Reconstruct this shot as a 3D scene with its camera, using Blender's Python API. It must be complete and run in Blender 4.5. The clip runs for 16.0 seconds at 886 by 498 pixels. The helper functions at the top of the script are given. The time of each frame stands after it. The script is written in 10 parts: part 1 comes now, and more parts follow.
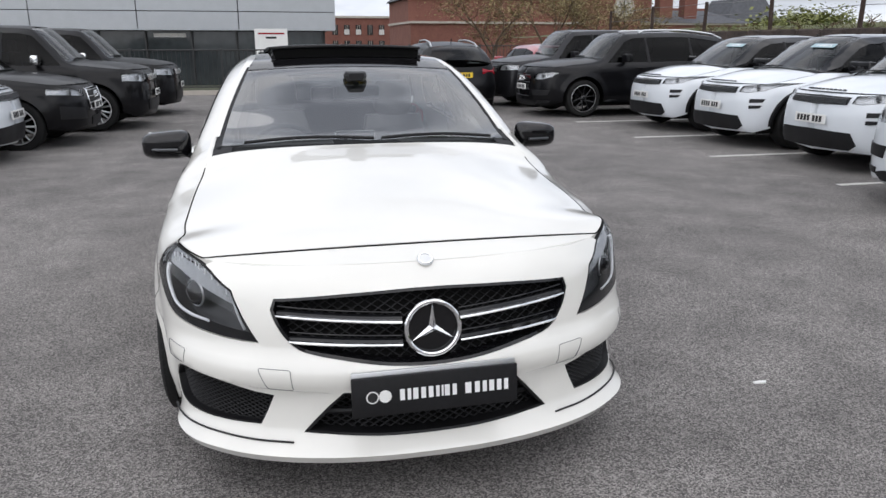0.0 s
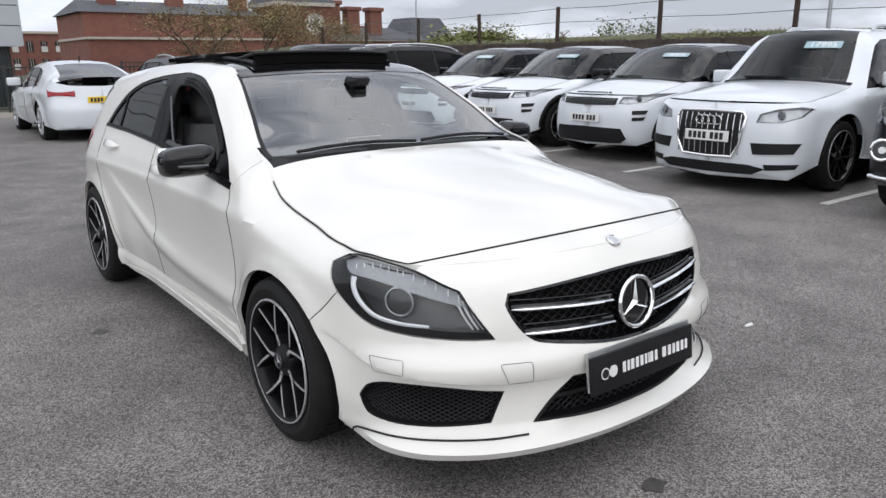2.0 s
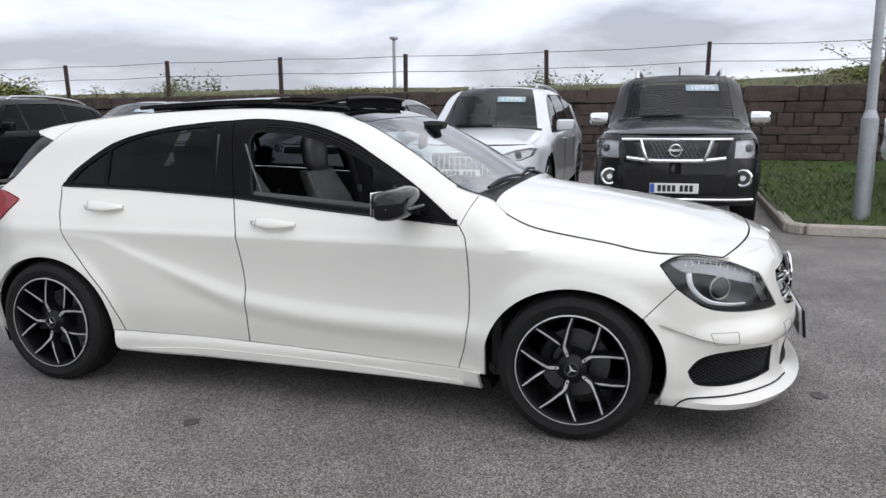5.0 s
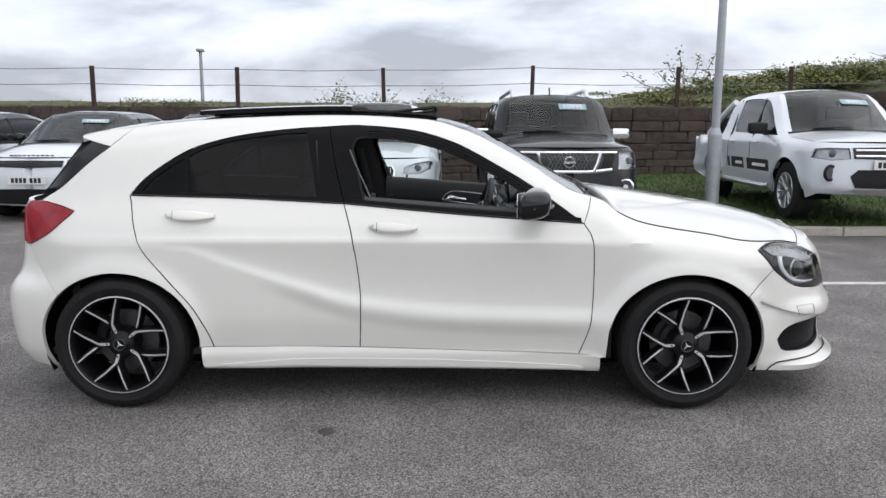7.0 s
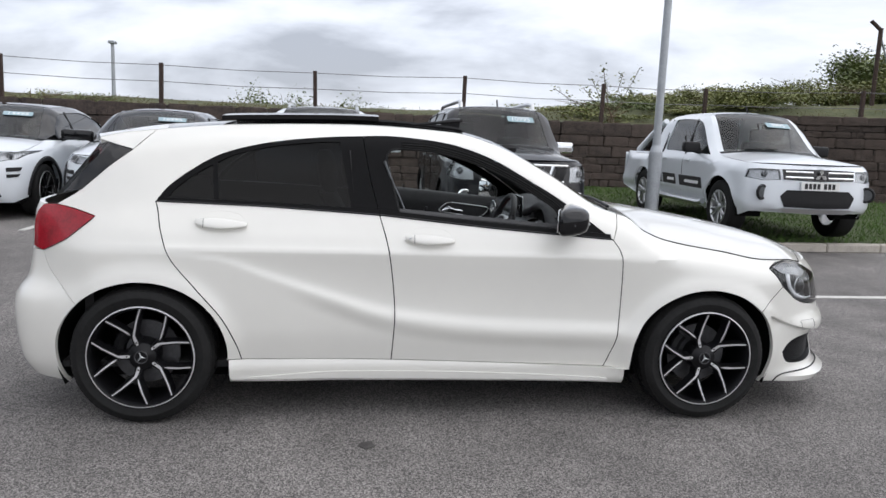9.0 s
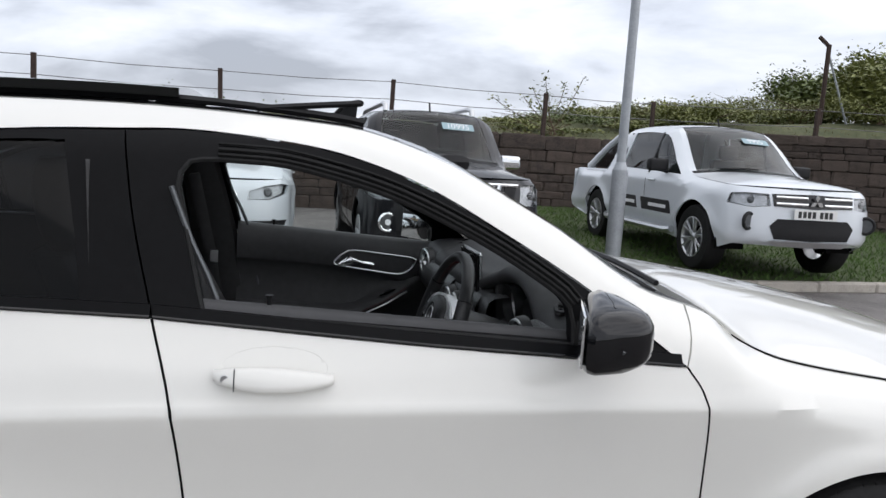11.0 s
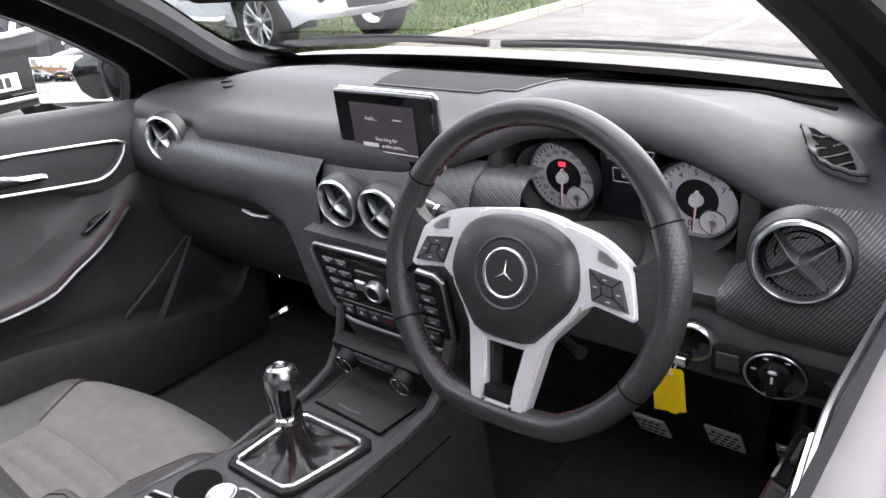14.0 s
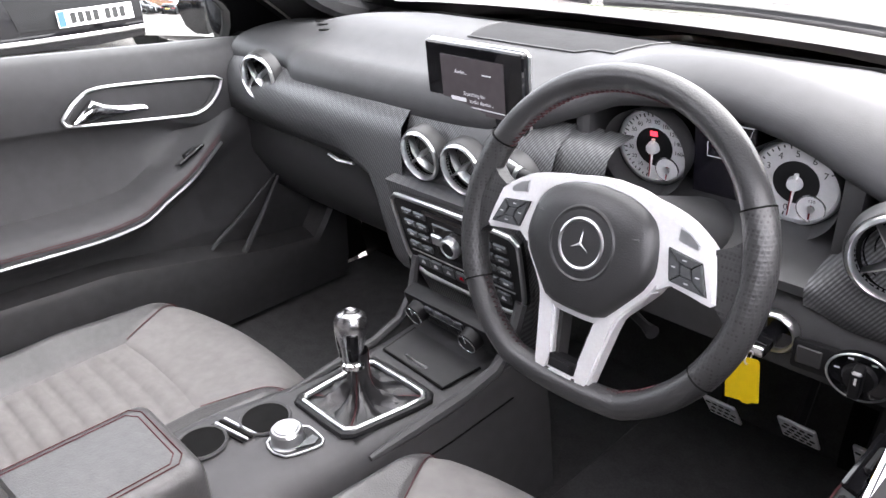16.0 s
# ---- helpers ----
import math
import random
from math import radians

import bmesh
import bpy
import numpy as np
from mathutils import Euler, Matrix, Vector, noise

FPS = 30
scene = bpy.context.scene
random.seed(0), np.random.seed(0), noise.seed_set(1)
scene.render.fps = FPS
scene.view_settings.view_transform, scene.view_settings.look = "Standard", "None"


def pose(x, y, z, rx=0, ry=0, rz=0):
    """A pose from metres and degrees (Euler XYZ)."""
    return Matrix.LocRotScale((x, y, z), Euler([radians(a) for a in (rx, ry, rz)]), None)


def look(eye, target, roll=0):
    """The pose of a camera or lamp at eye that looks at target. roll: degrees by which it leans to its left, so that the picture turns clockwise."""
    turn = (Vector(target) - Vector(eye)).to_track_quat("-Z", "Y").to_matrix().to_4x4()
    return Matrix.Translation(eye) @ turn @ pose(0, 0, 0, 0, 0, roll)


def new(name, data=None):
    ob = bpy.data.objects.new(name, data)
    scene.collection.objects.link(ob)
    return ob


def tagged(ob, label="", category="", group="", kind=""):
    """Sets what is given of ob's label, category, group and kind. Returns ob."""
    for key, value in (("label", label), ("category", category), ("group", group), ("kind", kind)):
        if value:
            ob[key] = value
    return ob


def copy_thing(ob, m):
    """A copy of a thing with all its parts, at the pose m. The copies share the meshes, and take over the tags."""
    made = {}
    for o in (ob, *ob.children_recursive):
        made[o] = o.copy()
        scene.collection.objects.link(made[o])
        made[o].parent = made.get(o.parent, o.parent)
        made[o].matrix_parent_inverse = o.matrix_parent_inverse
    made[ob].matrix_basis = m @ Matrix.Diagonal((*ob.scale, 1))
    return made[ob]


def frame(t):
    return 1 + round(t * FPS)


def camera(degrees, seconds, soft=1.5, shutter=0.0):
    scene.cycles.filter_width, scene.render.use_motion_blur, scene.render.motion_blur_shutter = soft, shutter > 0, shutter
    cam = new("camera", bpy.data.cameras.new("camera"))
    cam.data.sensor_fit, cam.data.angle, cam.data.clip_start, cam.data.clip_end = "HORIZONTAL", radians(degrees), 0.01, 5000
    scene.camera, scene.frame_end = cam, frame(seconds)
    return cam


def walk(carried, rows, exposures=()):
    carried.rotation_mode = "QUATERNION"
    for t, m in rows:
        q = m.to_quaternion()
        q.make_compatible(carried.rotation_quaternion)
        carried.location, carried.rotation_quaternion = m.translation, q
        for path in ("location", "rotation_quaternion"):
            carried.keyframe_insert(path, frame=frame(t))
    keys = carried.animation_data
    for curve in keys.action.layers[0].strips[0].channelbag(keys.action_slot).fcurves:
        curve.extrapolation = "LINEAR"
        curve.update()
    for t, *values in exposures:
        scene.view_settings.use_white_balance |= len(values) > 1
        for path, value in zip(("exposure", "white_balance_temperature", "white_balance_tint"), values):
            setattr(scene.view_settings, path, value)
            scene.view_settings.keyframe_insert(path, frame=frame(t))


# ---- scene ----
cam = camera(61.5, 16.0)
PATH = [
    (0, (-0.488, -4.426, 1.475), (-0.035, -2.553, 0.941), 0.0),
    (0.5, (-0.81, -4.398, 1.449), (-0.2, -2.569, 0.919), -0.8),
    (1, (-1.185, -4.261, 1.457), (-0.396, -2.5, 0.931), -1.0),
    (1.5, (-1.616, -4.086, 1.443), (-0.635, -2.42, 0.929), -1.0),
    (2, (-1.994, -3.805, 1.417), (-0.822, -2.262, 0.92), -0.5),
    (2.5, (-2.375, -3.52, 1.405), (-1.034, -2.112, 0.94), -1.3),
    (3, (-2.768, -3.222, 1.387), (-1.273, -1.968, 0.948), -1.7),
    (3.5, (-3.108, -2.871, 1.399), (-1.488, -1.776, 0.979), -2.0),
    (4, (-3.46, -2.522, 1.397), (-1.736, -1.588, 1.0), -1.9),
    (4.2, (-3.566, -2.364, 1.397), (-1.806, -1.5, 1.005), -1.6),
    (6.3, (-4.271, -0.696, 1.362), (-2.306, -0.518, 1.033), -0.1),
    (6.5, (-4.32, -0.538, 1.36), (-2.351, -0.415, 1.033), -0.1),
    (7, (-4.331, -0.195, 1.344), (-2.357, -0.192, 1.021), 0.1),
    (7.5, (-4.328, 0.057, 1.367), (-2.356, -0.028, 1.044), 0.3),
    (8, (-4.405, 0.299, 1.387), (-2.438, 0.144, 1.062), 0.8),
    (8.5, (-4.427, 0.419, 1.38), (-2.464, 0.212, 1.059), 1.4),
    (9, (-4.313, 0.43, 1.371), (-2.353, 0.176, 1.068), 2.3),
    (9.5, (-3.874, 0.272, 1.374), (-1.915, -0.032, 1.104), 3.1),
    (9.7, (-3.681, 0.225, 1.379), (-1.724, -0.099, 1.123), 3.4),
    (11.8, (-1.597, 0.019, 1.306), (0.284, -0.572, 0.971), 2.4),
    (12.1, (-1.403, 0.031, 1.294), (0.434, -0.66, 0.909), 1.4),
    (12.5, (-1.168, 0.099, 1.265), (0.54, -0.83, 0.796), -1.0),
    (13, (-0.99, 0.193, 1.238), (0.506, -1.005, 0.666), -2.7),
    (13.5, (-0.876, 0.204, 1.233), (0.451, -1.124, 0.543), -4.6),
    (14, (-0.799, 0.257, 1.25), (0.381, -1.154, 0.466), -4.4),
    (14.5, (-0.78, 0.25, 1.246), (0.358, -1.149, 0.381), -5.0),
    (15, (-0.777, 0.249, 1.247), (0.346, -1.139, 0.345), -4.4),
    (15.5, (-0.783, 0.247, 1.25), (0.393, -1.095, 0.345), -3.5),
    (16, (-0.798, 0.24, 1.254), (0.517, -0.978, 0.366), -2.4),
]
walk(cam, [(t, look(eye, target, roll)) for t, eye, target, roll in PATH],
     [(0, 0.37, 6250, 12), (4, 0.37, 6250, 12), (9.6, 0.37, 6250, 12), (11.8, 0.25, 6150, 12), (12.3, 0.72, 5900, 13), (12.6, 1.5, 6050, 14), (13, 2.2, 6450, 16), (14, 3.0, 6500, 18), (15, 3.45, 6550, 18), (16, 3.6, 6550, 18)])

# world: bright broken overcast
SUN_ELEV, SUN_ROT = radians(52), radians(200)
world = bpy.data.worlds.new("world")
scene.world = world
world.use_nodes = True
wn, wl = world.node_tree.nodes, world.node_tree.links
wn.clear()
w_out = wn.new("ShaderNodeOutputWorld")
w_bg = wn.new("ShaderNodeBackground")
w_sky = wn.new("ShaderNodeTexSky")
w_sky.sky_type, w_sky.sun_disc = "NISHITA", False
w_sky.sun_elevation, w_sky.sun_rotation = SUN_ELEV, SUN_ROT
w_sky.air_density, w_sky.dust_density = 1.0, 2.0
w_gain = wn.new("ShaderNodeMix")
w_gain.data_type, w_gain.blend_type = "RGBA", "MULTIPLY"
w_gain.inputs[0].default_value = 1.0
w_gain.inputs[7].default_value = (0.10, 0.10, 0.10, 1)
wl.new(w_sky.outputs[0], w_gain.inputs[6])
w_co = wn.new("ShaderNodeTexCoord")
w_map = wn.new("ShaderNodeMapping")
w_map.inputs["Scale"].default_value = (1.0, 1.0, 3.4)
w_map.inputs["Location"].default_value = (2.3, 0.6, 0.9)
wl.new(w_co.outputs["Generated"], w_map.inputs[0])
w_n = wn.new("ShaderNodeTexNoise")
w_n.inputs["Scale"].default_value, w_n.inputs["Detail"].default_value, w_n.inputs["Roughness"].default_value = 2.3, 7.0, 0.52
w_n.inputs["Distortion"].default_value = 0.25
wl.new(w_map.outputs[0], w_n.inputs[0])
w_ramp = wn.new("ShaderNodeValToRGB")
el = w_ramp.color_ramp.elements
el[0].position, el[0].color = 0.35, (0.43, 0.45, 0.49, 1)
el[1].position, el[1].color = 0.58, (1.0, 1.0, 1.0, 1)
e2 = el.new(0.46)
e2.color = (0.74, 0.77, 0.82, 1)
wl.new(w_n.outputs["Fac"], w_ramp.inputs[0])
w_mix = wn.new("ShaderNodeMix")
w_mix.data_type = "RGBA"
w_mix.inputs[0].default_value = 0.88
wl.new(w_gain.outputs[2], w_mix.inputs[6])
wl.new(w_ramp.outputs[0], w_mix.inputs[7])
wl.new(w_mix.outputs[2], w_bg.inputs[0])
w_bg.inputs[1].default_value = 1.0
wl.new(w_bg.outputs[0], w_out.inputs[0])
sun = new("sun", bpy.data.lights.new("sun", "SUN"))
sun.data.energy, sun.data.angle, sun.data.color = 1.2, radians(110), (1.0, 0.96, 0.9)
sun.matrix_world = look((-3, -6, 10), (0, 0, 0))


# ---- materials ----
def mat(name, base, rough=0.5, metal=0.0, vary=0.0, scale=20.0, bump=0.0, bscale=200.0, coat=0.0, spec=0.5, alpha=1.0, trans=0.0,
        emit=0.0, obj_vary=0.0, base2=None, detail=4.0):
    """A principled material with colour variation at two scales and fine relief."""
    m = bpy.data.materials.new(name)
    m.use_nodes = True
    n, l = m.node_tree.nodes, m.node_tree.links
    b = n["Principled BSDF"]
    b.inputs["Base Color"].default_value = (*base, 1)
    b.inputs["Roughness"].default_value, b.inputs["Metallic"].default_value = rough, metal
    b.inputs["Coat Weight"].default_value, b.inputs["Coat Roughness"].default_value = coat, 0.03
    b.inputs["Specular IOR Level"].default_value = spec
    b.inputs["Transmission Weight"].default_value, b.inputs["Alpha"].default_value = trans, alpha
    if emit:
        b.inputs["Emission Color"].default_value, b.inputs["Emission Strength"].default_value = (*base, 1), emit
    if vary or bump or base2:
        co = n.new("ShaderNodeTexCoord")
    if vary or base2:
        t1, t2 = n.new("ShaderNodeTexNoise"), n.new("ShaderNodeTexNoise")
        for t, sc in ((t1, scale), (t2, scale * 7.3)):
            t.inputs["Scale"].default_value, t.inputs["Detail"].default_value = sc, detail
            l.new(co.outputs["Object"], t.inputs[0])
        add = n.new("ShaderNodeMath")
        add.operation = "ADD"
        l.new(t1.outputs["Fac"], add.inputs[0])
        l.new(t2.outputs["Fac"], add.inputs[1])
        mr = n.new("ShaderNodeMapRange")
        mr.inputs[1].default_value, mr.inputs[2].default_value = 0.7, 1.3
        l.new(add.outputs[0], mr.inputs[0])
        fac = mr.outputs[0]
        if obj_vary:
            oi = n.new("ShaderNodeObjectInfo")
            mx = n.new("ShaderNodeMath")
            mx.operation = "MULTIPLY_ADD"
            l.new(oi.outputs["Random"], mx.inputs[0])
            mx.inputs[1].default_value = obj_vary
            l.new(fac, mx.inputs[2])
            fac = mx.outputs[0]
        cm = n.new("ShaderNodeMix")
        cm.data_type = "RGBA"
        c2 = base2 or tuple(min(1.0, c * (1 + vary)) for c in base)
        c1 = base if base2 else tuple(c * (1 - vary) for c in base)
        cm.inputs[6].default_value, cm.inputs[7].default_value = (*c1, 1), (*c2, 1)
        l.new(fac, cm.inputs[0])
        l.new(cm.outputs[2], b.inputs["Base Color"])
    if bump:
        t3 = n.new("ShaderNodeTexNoise")
        t3.inputs["Scale"].default_value, t3.inputs["Detail"].default_value = bscale, 3.0
        l.new(co.outputs["Object"], t3.inputs[0])
        bp = n.new("ShaderNodeBump")
        bp.inputs["Strength"].default_value, bp.inputs["Distance"].default_value = bump, 0.6 / bscale
        l.new(t3.outputs["Fac"], bp.inputs["Height"])
        l.new(bp.outputs[0], b.inputs["Normal"])
    return m


def glass_mat(name, tint, ior=1.5, rough=0.0):
    """Thin sheet of glass: see-through with a tint, gloss by the angle."""
    m = bpy.data.materials.new(name)
    m.use_nodes = True
    n, l = m.node_tree.nodes, m.node_tree.links
    n.clear()
    o, mix, tr, gl, lw, pw, ma = (n.new("ShaderNode" + k) for k in ("OutputMaterial", "MixShader", "BsdfTransparent", "BsdfGlossy", "LayerWeight", "Math", "Math"))
    tr.inputs[0].default_value = (*tint, 1)
    gl.inputs["Roughness"].default_value = rough
    f0 = ((ior - 1) / (ior + 1)) ** 2
    lw.inputs[0].default_value = 0.5
    pw.operation, pw.inputs[1].default_value = "POWER", 4.0
    ma.operation, ma.inputs[1].default_value, ma.inputs[2].default_value = "MULTIPLY_ADD", 1 - f0 * 1.8, f0 * 1.8
    l.new(lw.outputs["Facing"], pw.inputs[0])
    l.new(pw.outputs[0], ma.inputs[0])
    l.new(ma.outputs[0], mix.inputs[0])
    l.new(tr.outputs[0], mix.inputs[1])
    l.new(gl.outputs[0], mix.inputs[2])
    l.new(mix.outputs[0], o.inputs[0])
    return m


M_WHITE = mat("white_paint", (0.73, 0.72, 0.675), 0.28, vary=0.012, scale=1.5, coat=1.0, spec=0.5)
M_COOLWHITE = mat("cool_white_paint", (0.66, 0.695, 0.73), 0.3, vary=0.012, scale=1.5, coat=1.0, spec=0.5)
M_BLACKPAINT = mat("black_paint", (0.004, 0.004, 0.005), 0.4, vary=0.2, scale=2, coat=0.35, spec=0.08)
M_DARKPAINT = mat("dark_metallic_paint", (0.02, 0.02, 0.023), 0.4, metal=0.4, vary=0.1, scale=2, coat=0.4, spec=0.1)
M_REDPAINT = mat("red_paint", (0.30, 0.02, 0.03), 0.3, vary=0.05, scale=2, coat=1.0)
M_GLOSSBLACK = mat("gloss_black", (0.006, 0.006, 0.007), 0.08, vary=0.2, scale=5, coat=0.7, spec=0.12)
M_PLASTIC = mat("black_plastic", (0.009, 0.009, 0.010), 0.5, vary=0.25, scale=8, bump=0.15, bscale=900, spec=0.28)
M_RUBBER = mat("tyre_rubber", (0.010, 0.010, 0.010), 0.7, vary=0.35, scale=9, bump=0.2, bscale=400, spec=0.25)
M_DARK = mat("dark_void", (0.005, 0.005, 0.005), 0.9, vary=0.3, scale=6, spec=0.1)
M_SASH = mat("satin_black_sash", (0.0045, 0.0045, 0.005), 0.34, vary=0.2, scale=8, spec=0.08)
M_CHROME = mat("chrome", (0.86, 0.87, 0.88), 0.08, metal=1.0, vary=0.03, scale=12)
M_SATIN = mat("satin_silver", (0.62, 0.63, 0.64), 0.3, metal=1.0, vary=0.05, scale=30)
M_MACHINED = mat("machined_alloy", (0.74, 0.74, 0.75), 0.38, metal=0.75, vary=0.08, scale=60)
M_ALLOY = mat("silver_alloy", (0.52, 0.53, 0.54), 0.34, metal=0.9, vary=0.06, scale=15)
M_SCREEN_GLASS = glass_mat("windscreen_glass", (0.90, 0.94, 0.93), 2.4)
M_CARGLASS = glass_mat("parked_car_glass", (0.60, 0.66, 0.65), 1.38)
M_TINT = glass_mat("privacy_glass", (0.06, 0.064, 0.068), 1.2)
M_LAMPGLASS = glass_mat("lamp_glass", (0.93, 0.94, 0.95), 1.4)
M_REDLENS = mat("red_lamp_lens", (0.28, 0.005, 0.014), 0.2, vary=0.3, scale=14, coat=0.5, spec=0.3)
M_CARLAMP = mat("lamp_reflector", (0.46, 0.47, 0.48), 0.25, metal=0.4, vary=0.3, scale=20)
M_BOWL = mat("dark_lamp_bowl", (0.030, 0.031, 0.033), 0.35, metal=0.3, vary=0.2, scale=25)
M_INDIC = mat("ribbed_lamp_strip", (0.27, 0.28, 0.29), 0.3, metal=0.0, vary=0.25, scale=60, coat=0.6)
M_SPOKE = mat("black_alloy", (0.006, 0.006, 0.007), 0.4, vary=0.2, scale=20, spec=0.25)
M_LAMPBOWL = mat("lamp_bowl", (0.10, 0.105, 0.11), 0.3, metal=0.6, vary=0.2, scale=25)
M_LED = mat("led_strip", (0.85, 0.86, 0.88), 0.2, vary=0.03, scale=30, coat=1.0)
M_MIRROR = mat("mirror_glass", (0.85, 0.87, 0.88), 0.01, metal=1.0)
M_PLATEW = mat("plate_white", (0.72, 0.72, 0.70), 0.4, vary=0.05, scale=10)
M_PLATEY = mat("plate_yellow", (0.75, 0.52, 0.03), 0.4, vary=0.05, scale=10)
M_PLATEB = mat("plate_blue", (0.03, 0.10, 0.42), 0.4, vary=0.05, scale=10)
M_INK = mat("black_ink", (0.01, 0.01, 0.01), 0.5, vary=0.2, scale=20)
M_PRINT = mat("white_print", (0.78, 0.78, 0.78), 0.5, vary=0.03, scale=20)


import mathutils.geometry


# ---- mesh helpers ----
def to_mesh(name, verts, faces, smooth=True):
    me = bpy.data.meshes.new(name)
    me.from_pydata([tuple(v) for v in verts], [], [tuple(int(i) for i in f) for f in faces])
    me.validate()
    if smooth:
        me.polygons.foreach_set("use_smooth", [True] * len(me.polygons))
    return me


def part(name, geo, material, parent=None, label="", smooth=True, auto=35):
    """Link a mesh, a bmesh or (verts, faces) as ONE mesh object under a thing or a part."""
    if isinstance(geo, bmesh.types.BMesh):
        me = bpy.data.meshes.new(name)
        geo.to_mesh(me)
        geo.free()
        if smooth:
            me.polygons.foreach_set("use_smooth", [True] * len(me.polygons))
    elif isinstance(geo, tuple):
        me = to_mesh(name, geo[0], geo[1], smooth)
    else:
        me = geo
    if smooth and auto:
        me.set_sharp_from_angle(angle=radians(auto))
    if not me.materials:
        me.materials.append(material)
    ob = new(name, me)
    if parent is not None:
        ob.parent = parent
    if label:
        tagged(ob, label)
    return ob


def thing(name, label, category, group="", kind="", at=(0, 0, 0), rz=0.0):
    ob = new(name)
    ob.matrix_basis = pose(*at, 0, 0, rz)
    return tagged(ob, label, category, group, kind)


def join(*geos):
    """Several (verts, faces) as one."""
    vs, fs = [], []
    for v, f in geos:
        k = len(vs)
        vs += [tuple(p) for p in v]
        fs += [tuple(i + k for i in q) for q in f]
    return vs, fs


def moved(geo, m):
    return [tuple(m @ Vector(v)) for v in geo[0]], geo[1]


def box(x0, x1, y0, y1, z0, z1, bevel=0.0, seg=2):
    bm = bmesh.new()
    bmesh.ops.create_cube(bm, size=1.0)
    for v in bm.verts:
        v.co = Vector(((x0 + x1) / 2 + v.co.x * (x1 - x0), (y0 + y1) / 2 + v.co.y * (y1 - y0), (z0 + z1) / 2 + v.co.z * (z1 - z0)))
    if bevel:
        bmesh.ops.bevel(bm, geom=bm.edges[:], offset=bevel, segments=seg, affect="EDGES", profile=0.6, clamp_overlap=True)
    vs, fs = [v.co[:] for v in bm.verts], None
    bm.verts.index_update()
    fs = [tuple(v.index for v in f.verts) for f in bm.faces]
    bm.free()
    return vs, fs


def lathe(profile, steps=32, axis="x", closed=False):
    """Turn (radius, along) pairs round an axis."""
    vs, fs, k = [], [], len(profile)
    for i in range(steps):
        a = 2 * math.pi * i / steps
        for r, h in profile:
            c, s = r * math.cos(a), r * math.sin(a)
            vs.append({"x": (h, c, s), "y": (c, h, s), "z": (c, s, h)}[axis])
    for i in range(steps):
        j = (i + 1) % steps
        for q in range(k if closed else k - 1):
            q2 = (q + 1) % k
            f = (i * k + q, i * k + q2, j * k + q2, j * k + q)
            fs.append(f)
    return vs, fs


def tube(pts, r, sides=8, caps=True, flat=1.0):
    """A round bar along points; r a number or one per point."""
    pts = [Vector(p) for p in pts]
    n = len(pts)
    rs = [r] * n if isinstance(r, (int, float)) else list(r)
    vs, fs = [], []
    up = Vector((0, 0, 1))
    d0 = (pts[1] - pts[0]).normalized()
    if abs(d0.z) > 0.9:
        up = Vector((1, 0, 0))
    side = d0.cross(up).normalized()
    for i, p in enumerate(pts):
        d = (pts[min(i + 1, n - 1)] - pts[max(i - 1, 0)]).normalized()
        side = (side - d * side.dot(d)).normalized()
        u = side.cross(d)
        for q in range(sides):
            a = 2 * math.pi * q / sides
            vs.append(p + side * (rs[i] * math.cos(a)) + u * (rs[i] * flat * math.sin(a)))
    for i in range(n - 1):
        for q in range(sides):
            q2 = (q + 1) % sides
            fs.append((i * sides + q, i * sides + q2, (i + 1) * sides + q2, (i + 1) * sides + q))
    if caps:
        fs.append(tuple(range(sides - 1, -1, -1)))
        fs.append(tuple((n - 1) * sides + q for q in range(sides)))
    return vs, fs


def ring(R, r, m=None, steps=40, sides=8, a0=0.0, a1=360.0, squash=1.0):
    """A torus (or arc of one) round z."""
    full = abs(a1 - a0) >= 360
    vs, fs = [], []
    cnt = steps if full else steps + 1
    for i in range(cnt):
        a = radians(a0 + (a1 - a0) * i / steps)
        for q in range(sides):
            b = 2 * math.pi * q / sides
            rr = R + r * math.cos(b)
            vs.append((rr * math.cos(a), rr * math.sin(a), r * squash * math.sin(b)))
    for i in range(steps):
        j = (i + 1) % cnt
        for q in range(sides):
            q2 = (q + 1) % sides
            fs.append((i * sides + q, j * sides + q, j * sides + q2, i * sides + q2))
    return moved((vs, fs), m) if m is not None else (vs, fs)


def disc(R, h, m=None, steps=32, bev=0.0):
    """A short cylinder along z from 0 to h."""
    pr = [(0.0001, 0), (R, 0), (R, h - bev), (R - bev, h), (0.0001, h)] if bev else [(0.0001, 0), (R, 0), (R, h), (0.0001, h)]
    g = lathe(pr, steps, "z")
    return moved(g, m) if m is not None else g


def slab(outline, h, m=None):
    """A plate of thickness h from a flat outline in x, y."""
    k = len(outline)
    vs = [(x, y, 0) for x, y in outline] + [(x, y, h) for x, y in outline]
    fs = [tuple(range(k - 1, -1, -1)), tuple(range(k, 2 * k))] + [(i, (i + 1) % k, k + (i + 1) % k, k + i) for i in range(k)]
    return moved((vs, fs), m) if m is not None else (vs, fs)


